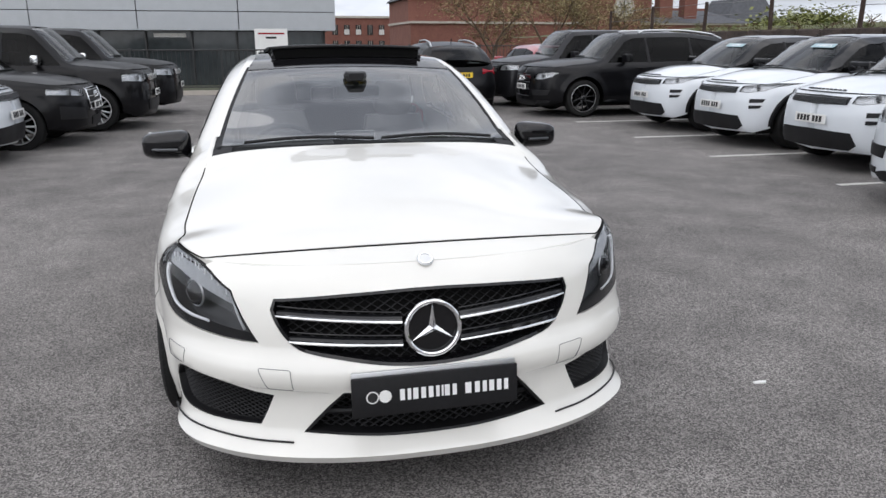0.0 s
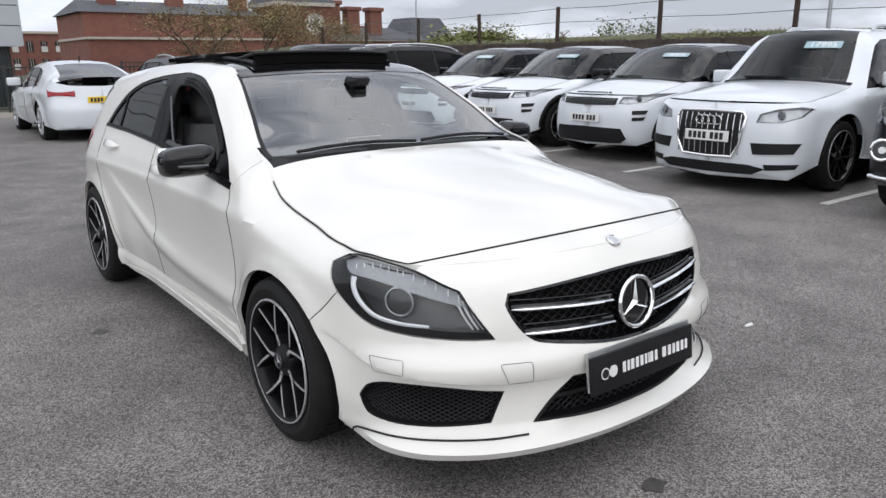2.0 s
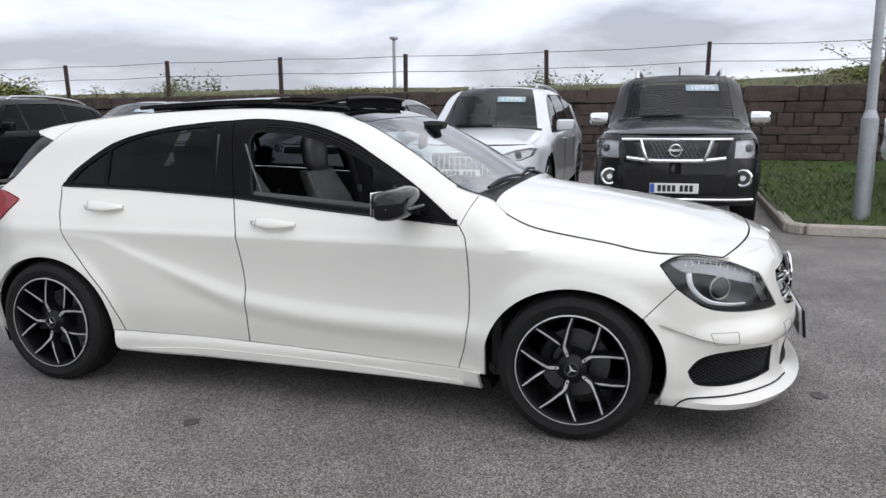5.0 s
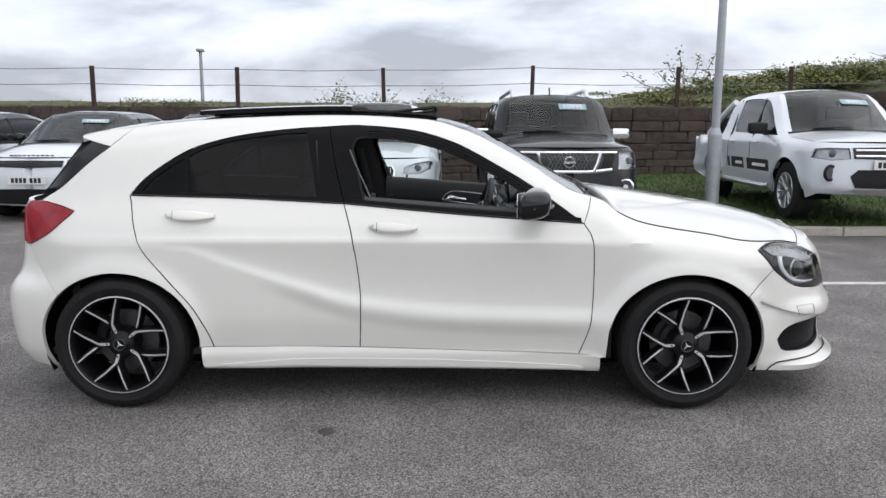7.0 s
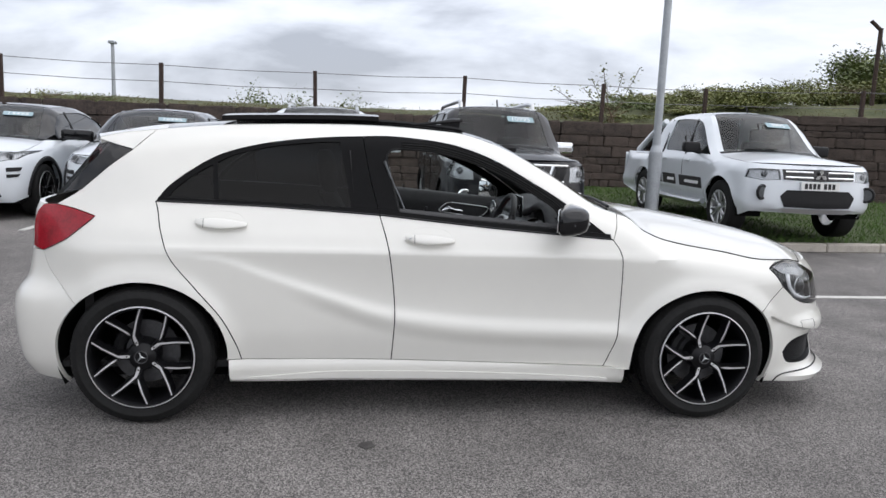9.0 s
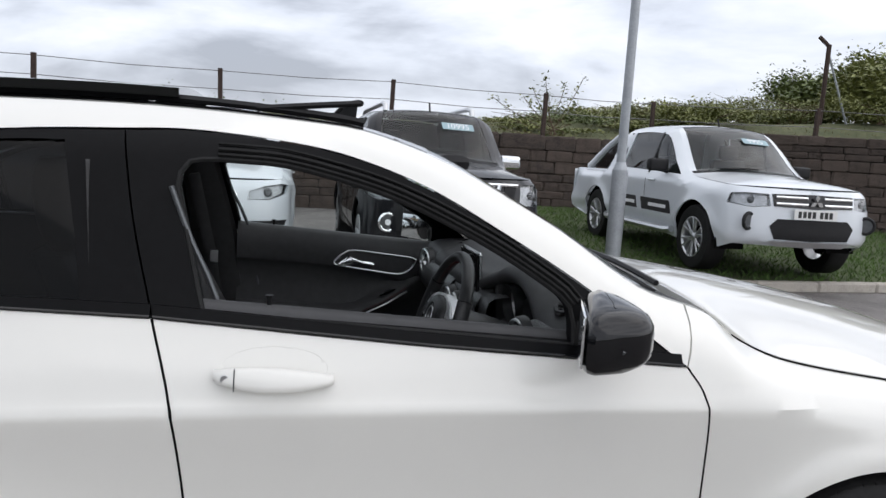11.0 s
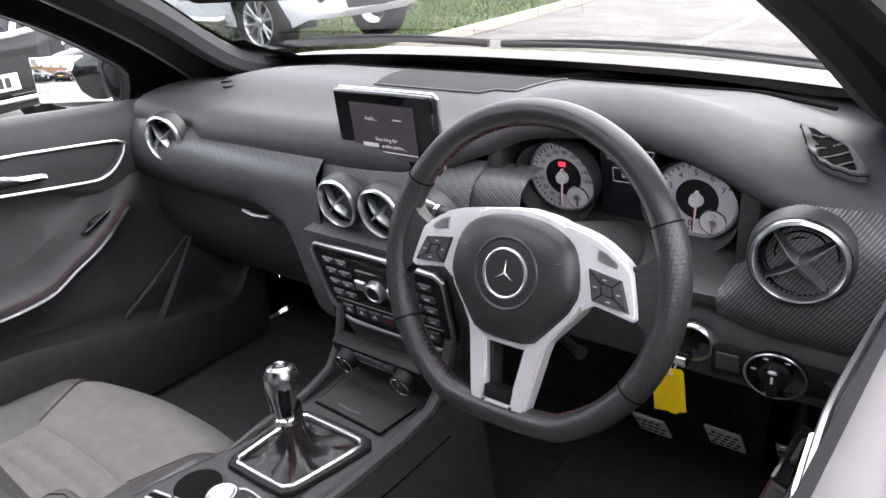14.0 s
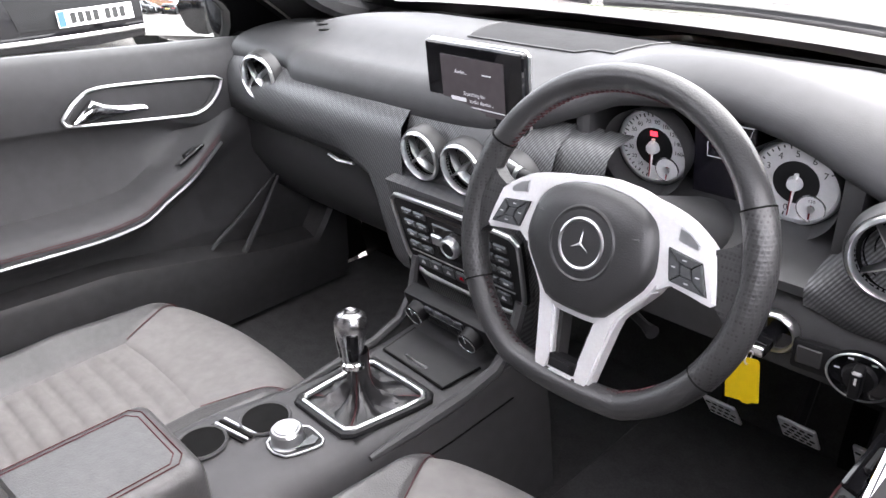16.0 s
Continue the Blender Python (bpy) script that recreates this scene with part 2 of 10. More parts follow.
def spline(pts, step=0.03):
    """Catmull-Rom through the points, sampled."""
    P = np.array(pts, float)
    if len(P) < 3:
        n = max(2, int(np.linalg.norm(P[-1] - P[0]) / step) + 1)
        return [tuple(P[0] + (P[-1] - P[0]) * t) for t in np.linspace(0, 1, n)]
    Q = np.vstack([2 * P[0] - P[1], P, 2 * P[-1] - P[-2]])
    out = []
    for i in range(1, len(Q) - 2):
        p0, p1, p2, p3 = Q[i - 1:i + 3]
        n = max(1, int(np.linalg.norm(p2 - p1) / step))
        for t in np.arange(n) / n:
            out.append(0.5 * (2 * p1 + (p2 - p0) * t + (2 * p0 - 5 * p1 + 4 * p2 - p3) * t ** 2 + (3 * p1 - p0 - 3 * p2 + p3) * t ** 3))
    out.append(P[-1])
    return [tuple(o) for o in out]


def smooth_fn(pts):
    """A smooth function through (x, y) pairs (shape keeping), for arrays."""
    X, Y = np.array([p[0] for p in pts], float), np.array([p[1] for p in pts], float)
    h, dl = np.diff(X), np.diff(Y) / np.diff(X)
    m = np.zeros(len(X))
    m[0], m[-1] = dl[0], dl[-1]
    for i in range(1, len(X) - 1):
        m[i] = 0 if dl[i - 1] * dl[i] <= 0 else 2 * dl[i - 1] * dl[i] / (dl[i - 1] + dl[i])

    def fn(x):
        x = np.clip(np.asarray(x, float), X[0], X[-1])
        i = np.clip(np.searchsorted(X, x) - 1, 0, len(X) - 2)
        t = (x - X[i]) / h[i]
        return (2 * t ** 3 - 3 * t ** 2 + 1) * Y[i] + (t ** 3 - 2 * t ** 2 + t) * h[i] * m[i] + (3 * t ** 2 - 2 * t ** 3) * Y[i + 1] + (t ** 3 - t ** 2) * h[i] * m[i + 1]
    return fn


def inside(poly, pts):
    """Which of the points lie in the polygon."""
    P, Q = np.array(poly), np.asarray(pts)
    r = np.zeros(len(Q), bool)
    x, y = Q[:, 0], Q[:, 1]
    x1, y1 = P[:, 0], P[:, 1]
    x2, y2 = np.roll(x1, -1), np.roll(y1, -1)
    for a, b, c, d in zip(x1, y1, x2, y2):
        if b != d:
            r ^= ((b > y) != (d > y)) & (x < (c - a) * (y - b) / (d - b) + a)
    return r


def inset(poly, g):
    """The polygon shrunk by g."""
    P = np.array(poly, float)
    area = 0.5 * np.sum(P[:, 0] * np.roll(P[:, 1], -1) - np.roll(P[:, 0], -1) * P[:, 1])
    e1, e2 = P - np.roll(P, 1, 0), np.roll(P, -1, 0) - P

    def nrm(e):
        n = np.stack([-e[:, 1], e[:, 0]], 1)
        return n / np.maximum(np.linalg.norm(e, axis=1, keepdims=True), 1e-9)
    n = nrm(e1) + nrm(e2)
    n /= np.maximum(np.linalg.norm(n, axis=1, keepdims=True), 0.5)
    return [tuple(p) for p in P + n * (g if area > 0 else -g)]


def clean(poly, eps=0.004):
    out = []
    for p in poly:
        if not out or (p[0] - out[-1][0]) ** 2 + (p[1] - out[-1][1]) ** 2 > eps * eps:
            out.append(tuple(float(c) for c in p))
    while len(out) > 3 and (out[0][0] - out[-1][0]) ** 2 + (out[0][1] - out[-1][1]) ** 2 <= eps * eps:
        out.pop()
    return out


def sheet(poly, holes, place, step=0.03, rim=0.012, offset=0.0, lines=()):
    """A curved panel: a polygon (with holes) of a surface place(a, b, off) meshed finely, its edges turned inwards by rim."""
    loops = [clean(poly)] + [clean(h) for h in holes]
    pts, edges = [], []
    for lp in loops:
        k = len(pts)
        pts += lp
        edges += [(k + i, k + (i + 1) % len(lp)) for i in range(len(lp))]
    for ln in lines:
        k = len(pts)
        pts += ln
        edges += [(k + i, k + i + 1) for i in range(len(ln) - 1)]
    A = np.array(loops[0])
    ga, gb = np.arange(A[:, 0].min(), A[:, 0].max(), step), np.arange(A[:, 1].min(), A[:, 1].max(), step)
    G = np.array([(a + 0.25 * step, b + 0.37 * step) for a in ga for b in gb])
    if len(G):
        keep = inside(inset(loops[0], step * 0.45), G)
        for h in loops[1:]:
            keep &= ~inside(inset(h, -step * 0.45), G)
        pts += [tuple(p) for p in G[keep]]
    res = mathutils.geometry.delaunay_2d_cdt([Vector(p) for p in pts], edges, [], 0, 1e-6)
    V = np.array([(v.x, v.y) for v in res[0]])
    F = [f for f in res[2]]
    C = np.array([V[list(f)].mean(0) for f in F])
    ok = inside(loops[0], C)
    for h in loops[1:]:
        ok &= ~inside(h, C)
    F = [f for f, o in zip(F, ok) if o]
    top = place(V[:, 0], V[:, 1], offset)
    vs, fs = [tuple(p) for p in top], list(F)
    count = {}
    for f in F:
        for i in range(len(f)):
            e = (f[i], f[(i + 1) % len(f)])
            count[e] = 1
    border = [e for e in count if (e[1], e[0]) not in count]
    if rim:
        low = place(V[:, 0], V[:, 1], offset - rim)
        idx = {}
        for a, b in border:
            for q in (a, b):
                if q not in idx:
                    idx[q] = len(vs)
                    vs += [tuple(top[q]), tuple(low[q])]
        for a, b in border:
            fs.append((idx[a], idx[a] + 1, idx[b] + 1, idx[b]))
    return vs, fs


def flip(geo):
    """Mirrored across the car's middle."""
    return [(-x, y, z) for x, y, z in geo[0]], [tuple(reversed(f)) for f in geo[1]]


def words(txt, size, m, material, name, parent=None, extrude=0.0004, align="CENTER"):
    """Lettering in the built-in font, as a mesh."""
    cu = bpy.data.curves.new(name, "FONT")
    cu.body, cu.size, cu.extrude, cu.align_x, cu.align_y = txt, size, extrude, align, "CENTER"
    ob = bpy.data.objects.new(name, cu)
    me = bpy.data.meshes.new_from_object(ob)
    bpy.data.objects.remove(ob)
    bpy.data.curves.remove(cu)
    me.transform(m)
    me.materials.clear()
    return part(name, me, material, parent, smooth=False)


# ---- the white hatchback: body surface ----
# plan outline at waist height: half width, length position (front is -y)
PLAN = spline([(0, -2.268), (0.16, -2.262), (0.33, -2.236), (0.485, -2.19), (0.612, -2.125), (0.735, -2.02), (0.822, -1.90), (0.874, -1.74), (0.898, -1.55),
               (0.905, -1.35), (0.903, -1.1), (0.895, -0.8), (0.886, -0.4), (0.884, 0.2), (0.888, 0.7), (0.898, 1.1), (0.90, 1.35),
               (0.892, 1.58), (0.862, 1.77), (0.795, 1.895), (0.62, 1.968), (0.32, 2.0), (0, 2.005)], 0.01)
PA = np.array(PLAN)
PS = np.concatenate([[0], np.cumsum(np.linalg.norm(np.diff(PA, axis=0), axis=1))])
PT = np.gradient(PA, PS, axis=0)
PT /= np.linalg.norm(PT, axis=1, keepdims=True)


def sy(y):
    """Distance along the outline at a length position."""
    return np.interp(y, PA[:, 1], PS)


def sx(a):
    """Distance along the front of the outline at a half width (the other side: negative)."""
    k = int(np.argmax(PA[:, 0]))
    return np.sign(a) * np.interp(abs(a), PA[:k, 0], PS[:k])


def sstep(a, b, x):
    t = np.clip((np.asarray(x, float) - a) / (b - a), 0, 1)
    return t * t * (3 - 2 * t)


SIDE = smooth_fn([(0.10, -0.075), (0.16, -0.05), (0.25, -0.035), (0.30, -0.024), (0.45, 0.0), (0.55, 0.002), (0.70, 0.0), (0.795, -0.003), (0.812, -0.004), (0.832, -0.015), (0.887, -0.038),
                  (0.911, -0.050), (0.95, -0.070), (1.0, -0.095), (1.1, -0.138), (1.2, -0.180), (1.3, -0.228), (1.335, -0.248), (1.40, -0.29)])
FRONT = smooth_fn([(0.15, -0.02), (0.168, 0.03), (0.182, 0.062), (0.212, 0.060), (0.230, 0.012), (0.26, 0.0), (0.32, 0.0), (0.40, 0.012), (0.435, 0.030), (0.465, 0.032),
                   (0.50, 0.020), (0.535, -0.002), (0.58, -0.008), (0.66, -0.024), (0.70, -0.034), (0.73, -0.048), (0.78, -0.090), (0.815, -0.130), (0.85, -0.170)])
REAR = smooth_fn([(0.15, -0.10), (0.20, -0.05), (0.30, 0.0), (0.50, 0.02), (0.57, 0.012), (0.66, -0.045), (0.76, -0.065), (0.95, -0.085), (1.05, -0.13), (1.3, -0.32)])
LOWLINE = smooth_fn([(-1.0, 0.41), (-0.3, 0.428), (0.2, 0.485), (0.5, 0.58), (0.8, 0.69), (1.02, 0.775), (1.3, 0.80)])
RAILZ = smooth_fn([(-2.285, 0.800), (-2.25, 0.797), (-2.12, 0.786), (-2.0, 0.784), (-1.9, 0.797), (-1.82, 0.808), (-1.70, 0.804), (-1.47, 0.838), (-1.16, 0.888), (-1.04, 0.935), (-0.96, 0.995),
                   (-0.80, 1.045), (-0.571, 1.188), (-0.276, 1.336), (-0.09, 1.384), (0.36, 1.403), (0.9, 1.385), (1.3, 1.348), (1.62, 1.296), (1.74, 1.07), (1.80, 1.0), (2.0, 0.98)])
ROUND = smooth_fn([(-2.3, 0.0), (-2.0, 0.0), (-1.85, 0.03), (-1.65, 0.10), (-1.1, 0.10), (-0.9, 0.075), (-0.6, 0.06), (0.4, 0.075), (1.4, 0.075), (1.7, 0.03), (2.0, 0.0)])
HUBF, HUBR, WHEEL_Z = -1.35, 1.349, 0.322


def wall(s, z, off=0.0):
    """A point of the body's upright skin. s >= 0 is the driver's side (-x)."""
    s, z = np.asarray(s, float), np.asarray(z, float)
    q = np.abs(s)
    a, y = np.interp(q, PS, PA[:, 0]), np.interp(q, PS, PA[:, 1])
    ta, ty = np.interp(q, PS, PT[:, 0]), np.interp(q, PS, PT[:, 1])
    wf, wr = 1 - sstep(-2.06, -1.70, y), sstep(1.55, 1.88, y)
    d = SIDE(z)
    zl = LOWLINE(y)
    t = np.clip((z - zl) / np.maximum(0.815 - zl, 0.02), 0, 1)
    scoop = -0.023 * np.sin(math.pi * t ** 0.72) * sstep(0.0, 0.22, t) * np.clip((0.815 - zl) / 0.35, 0, 1) * sstep(-1.25, -0.85, y) * (z < 0.815)
    below = -0.014 * sstep(-0.01, 0.07, zl - z) * sstep(0.75, 0.45, y) * sstep(-1.05, -0.75, y)
    d = d + scoop + below
    for hy in (HUBF, HUBR):
        r = np.hypot((y - hy) / 1.08, z - WHEEL_Z)
        d = d + 0.020 * np.exp(-((r - 0.35) / 0.05) ** 2) * (z > 0.2) * (1 - wf)
    zr = RAILZ(y)
    d = d - ROUND(y) * np.clip((z - (zr - 0.11)) / 0.11, 0, 1.1) ** 2.2
    # the bonnet side crease runs on over the front wing
    d = d * (1 - wf) * (1 - wr) + FRONT(z) * wf + REAR(z) * wr + off
    x = a + ty * d
    yy = y - ta * d
    return np.stack([np.where(s >= 0, -x, x), yy, z + 0 * x], -1)


# ---- the upper skin: bonnet, windscreen, roof. Rail on the side, and the middle line ----
RAILS = [(-2.03, -2.162, 0.796), (-1.98, -2.078, 0.828), (-1.70, -1.82, 0.898), (-1.47, -1.52, 0.950), (-1.16, -1.20, 0.995), (-1.05, -1.06, 1.012), (-0.96, -0.99, 1.020),
         (-0.80, -0.90, 1.058), (-0.571, -0.64, 1.201), (-0.276, -0.33, 1.356), (-0.09, -0.10, 1.404), (0.36, 0.36, 1.428), (0.9, 0.9, 1.412), (1.3, 1.34, 1.375), (1.62, 1.70, 1.312)]
RV = np.arange(len(RAILS), dtype=float)
RY, CY, CZ = (smooth_fn([(v, r[k]) for v, r in zip(RV, RAILS)]) for k in range(3))


def crown(u, v, off=0.0):
    """A point of the upper skin: u -1 (driver's rail) to 1, v along the car."""
    u, v = np.asarray(u, float), np.asarray(v, float)
    ry = RY(v)
    rail = wall(sy(ry), RAILZ(ry) - 0.002)
    w = np.abs(u) ** 2.5
    x = u * -rail[..., 0]
    y = CY(v) * (1 - w) + rail[..., 1] * w
    z = CZ(v) * (1 - w) + rail[..., 2] * w + off
    return np.stack([x, y, z], -1)


def crown_sheet(u0, u1, v0, v1, nu=24, nv=24, rim=0.012, off=0.0, pw=None):
    """A rectangle of the upper skin, with turned-in edges. pw: a function that moves v with u."""
    U, V = np.meshgrid(np.linspace(u0, u1, nu), np.linspace(v0, v1, nv), indexing="ij")
    if pw:
        V = pw(U, V)
    top = crown(U, V, off)
    vs = [tuple(p) for p in top.reshape(-1, 3)]
    idx = lambda i, j: i * nv + j
    fs = [(idx(i, j), idx(i + 1, j), idx(i + 1, j + 1), idx(i, j + 1)) for i in range(nu - 1) for j in range(nv - 1)]
    if rim:
        loop = [(i, 0) for i in range(nu)] + [(nu - 1, j) for j in range(1, nv)] + [(i, nv - 1) for i in range(nu - 2, -1, -1)] + [(0, j) for j in range(nv - 2, 0, -1)]
        k = len(vs)
        for i, j in loop:
            p = top[i, j]
            vs += [tuple(p), (p[0] * 0.998, p[1], p[2] - rim)]
        n = len(loop)
        for q in range(n):
            r = (q + 1) % n
            fs.append((k + 2 * q, k + 2 * q + 1, k + 2 * r + 1, k + 2 * r))
    return vs, fs


def yz(pts, step=0.025):
    """Side curve given as (length, height), as outline coordinates."""
    return [(float(sy(y)), z) for y, z in spline(pts, step)]


def az(pts, step=0.02):
    """Front curve given as (half width, height), as outline coordinates."""
    return [(float(sx(a)), z) for a, z in spline(pts, step)]


def rail(y0, y1, n=60):
    return [(float(sy(y)), float(RAILZ(y))) for y in np.linspace(y0, y1, n)]


def arch(hy, a0, a1, ry=0.378, rz=0.343, n=40):
    return [(float(sy(hy + ry * math.cos(radians(a)))), WHEEL_Z + rz * math.sin(radians(a))) for a in np.linspace(a0, a1, n)]


E_FRONT = [(-0.852, 0.897), (-0.893, 0.816), (-0.903, 0.586), (-0.890, 0.41), (-0.846, 0.263)]
E_MID = [(0.282, 0.982), (0.239, 0.831), (0.210, 0.637), (0.202, 0.497), (0.211, 0.292)]
E_REAR = [(1.300, 1.020), (1.288, 0.985), (1.265, 0.885), (1.216, 0.766), (1.115, 0.645), (1.000, 0.509), (0.935, 0.385), (0.909, 0.301)]
BELT = [(1.300, 1.020), (0.817, 1.008), (0.282, 0.982), (-0.277, 0.934), (-0.852, 0.897)]
DLO = [(1.300, 1.020), (1.235, 1.100), (1.085, 1.207), (0.955, 1.263), (0.77, 1.307), (0.555, 1.334), (0.39, 1.345), (0.22, 1.352), (-0.003, 1.334),
       (-0.14, 1.305), (-0.285, 1.252), (-0.43, 1.174), (-0.585, 1.084), (-0.70, 1.007), (-0.852, 0.897)]
# headlamp outline: outer tip, over the top to the inner corner, down and back
LAMP_TOP = [(0, -1.690, 0.768), (0, -1.75, 0.796), (0, -1.81, 0.806), (0, -1.90, 0.795), (0, -2.0, 0.768), (0, -2.105, 0.712)]
LAMP_IN = [(0, -2.105, 0.712), (0, -2.128, 0.655), (0, -2.165, 0.560)]
LAMP_LOW = [(0, -2.165, 0.560), (0, -2.10, 0.563), (0, -1.97, 0.578), (0, -1.86, 0.606), (0, -1.76, 0.675), (0, -1.690, 0.768)]
lamp_poly = clean(yz([p[1:] for p in LAMP_TOP]) + yz([p[1:] for p in LAMP_IN]) + yz([p[1:] for p in LAMP_LOW]))
GRILLE = clean(az([(-0.50, 0.700), (-0.25, 0.718), (0, 0.726), (0.25, 0.718), (0.50, 0.700)]) + az([(0.50, 0.700), (0.51, 0.665), (0.475, 0.595), (0.42, 0.542), (0.35, 0.523)])
               + az([(0.35, 0.523), (0.15, 0.494), (0, 0.486), (-0.15, 0.494), (-0.35, 0.523)]) + az([(-0.35, 0.523), (-0.42, 0.542), (-0.475, 0.595), (-0.51, 0.665), (-0.50, 0.700)]))
INTAKE = clean(az([(-0.285, 0.405), (0, 0.385), (0.285, 0.405)]) + az([(0.285, 0.405), (0.33, 0.355), (0.415, 0.258)]) + az([(0.415, 0.258), (0.2, 0.242), (0, 0.238), (-0.2, 0.242), (-0.415, 0.258)])
               + az([(-0.415, 0.258), (-0.33, 0.355), (-0.285, 0.405)]))
FOG = clean(yz([(-1.815, 0.332), (-1.85, 0.378), (-1.91, 0.402), (-1.99, 0.407), (-2.09, 0.398), (-2.180, 0.376)]) + yz([(-2.180, 0.376), (-2.171, 0.325), (-2.160, 0.272)])
            + yz([(-2.160, 0.272), (-2.05, 0.264), (-1.93, 0.264), (-1.845, 0.278), (-1.815, 0.332)]))


def neg(poly):
    return [(-s, z) for s, z in reversed(poly)]


hero = thing("hatchback_car", "white five-door hatchback with black wheels, open sunroof and lowered driver window", "car")


def both(name, geo, material, parent, label=""):
    """The part on the driver's side and its mirror twin."""
    a = part(name, geo, material, parent, label)
    b = part(name, flip(geo), material, parent, label)
    return a, b


def seam(pts, parent, r=0.0030):
    """A dark tube along the skin, for the shade in a door gap, on both sides."""
    p = yz(pts, 0.02)
    g = tube([tuple(q) for q in wall(np.array([a for a, b in p]), np.array([b for a, b in p]), -0.0012)], r, 5)
    both("panel_gap", g, M_DARK, parent)


# front bumper with the nose, one piece across
NOSE_CREASE = smooth_fn([(-2.30, 0.402), (-2.24, 0.405), (-2.17, 0.416), (-2.05, 0.433), (-1.90, 0.462), (-1.75, 0.512), (-1.65, 0.560)])


def nose_wall(s, z, off=0.0):
    """The skin with the sharp step over the side grilles."""
    y = np.interp(np.abs(s), PS, PA[:, 1])
    h = NOSE_CREASE(y) - z
    cut = np.clip(h / 0.007, 0, 1) * np.clip(1 - h / 0.20, 0, 1) * sstep(-1.655, -1.74, y) * sstep(-2.245, -2.215, y)
    return wall(s, z, off - 0.030 * cut)


def crease_line(dz, sg):
    return [(sg * float(sy(y)), float(NOSE_CREASE(y)) + dz) for y in np.linspace(-1.70, -2.235, 40)]


J_END = [(-1.628, 0.560), (-1.70, 0.630), (-1.752, 0.682)]
b_edge = clean(yz([(-1.752, 0.682), (-1.70, 0.630), (-1.628, 0.560)]) + arch(HUBF, 137, 205, n=24) + yz([(-1.70, 0.175), (-1.9, 0.172), (-2.1, 0.170), (-2.2, 0.170)]))
low_f = az([(0.45, 0.170), (0.2, 0.170), (0, 0.170), (-0.2, 0.170), (-0.45, 0.170)])
nose_rail = [(float(s), float(RAILZ(np.interp(abs(s), PS, PA[:, 1])))) for s in np.linspace(float(sx(0.625)), -float(sx(0.625)), 60)]
lt = yz([p[1:] for p in LAMP_TOP[3:]])
li = yz([p[1:] for p in LAMP_IN])
ll = yz([(-2.165, 0.560), (-2.10, 0.563), (-1.97, 0.578), (-1.86, 0.606), (-1.752, 0.682)])
right_side = clean([(float(sy(-2.02)), float(RAILZ(-2.02)))] + lt[4:] + li + ll + b_edge)
bumper_poly = clean(right_side + low_f + neg(right_side) + nose_rail[::-1])
bumper = part("front_bumper", sheet(inset(bumper_poly, 0.002), [GRILLE, INTAKE, FOG, neg(FOG)], nose_wall, 0.022, 0.02, 0.0, [crease_line(dz, sg) for dz in (0.003, -0.0005, -0.0075, -0.012) for sg in (-1, 1)]), M_WHITE, hero)

# wings, doors, sills, side frames
wing_poly = clean(yz(E_FRONT) + yz([(-0.846, 0.263), (-0.946, 0.253), (-0.972, 0.250)]) + arch(HUBF, 11, 136) + yz(J_END) + yz([(-1.752, 0.682), (-1.690, 0.768)])
                  + yz([(-1.690, 0.768), (-1.75, 0.796), (-1.81, 0.806)]) + rail(-1.80, -0.90) + yz([(-0.90, 1.010), (-0.852, 0.897)]))
both("front_wing", sheet(inset(wing_poly, 0.002), [], wall, 0.025, 0.02), M_WHITE, hero)
door_f = clean(yz(BELT[2:]) + yz(E_FRONT) + yz([(-0.846, 0.263), (0.211, 0.292)]) + yz(E_MID[::-1]))
door_r = clean(yz(BELT[:3]) + yz(E_MID) + yz([(0.211, 0.292), (0.909, 0.301)]) + yz(E_REAR[::-1]))
fdoor, fdoor2 = both("front_door", sheet(inset(door_f, 0.002), [], wall, 0.014, 0.02), M_WHITE, hero)
rdoor, rdoor2 = both("rear_door", sheet(inset(door_r, 0.002), [], wall, 0.014, 0.02), M_WHITE, hero)
for pts in (E_FRONT, E_MID, E_REAR):
    seam(pts, hero)
seam(J_END, hero, 0.0022)
sill_poly = clean(yz([(0.967, 0.301), (0.909, 0.301), (0.211, 0.292), (-0.846, 0.263), (-0.946, 0.253)]) + yz([(-0.946, 0.253), (-0.950, 0.172)])
                  + yz([(-0.950, 0.172), (0, 0.180), (0.963, 0.186)]) + yz([(0.963, 0.186), (0.967, 0.301)]))
both("side_skirt", sheet(inset(sill_poly, 0.002), [], lambda s, z, o: wall(s, z, o + 0.020 * sstep(0.30, 0.255, z) - 0.02 * sstep(0.20, 0.175, z)), 0.02, 0.03), M_WHITE, hero)
blade = clean(yz([(0.88, 0.212), (0.5, 0.236), (0.0, 0.236), (-0.5, 0.222), (-0.86, 0.205)]) + yz([(-0.86, 0.205), (-0.87, 0.195), (-0.86, 0.190)]) + yz([(-0.86, 0.190), (0, 0.198), (0.88, 0.204)]))
both("skirt_blade", sheet(blade, [], lambda s, z, o: wall(s, z, o + 0.026), 0.03, 0.012), M_WHITE, hero)
TAIL = [(1.812, 0.786), (1.70, 0.835), (1.646, 0.873), (1.575, 0.935), (1.562, 0.950)]
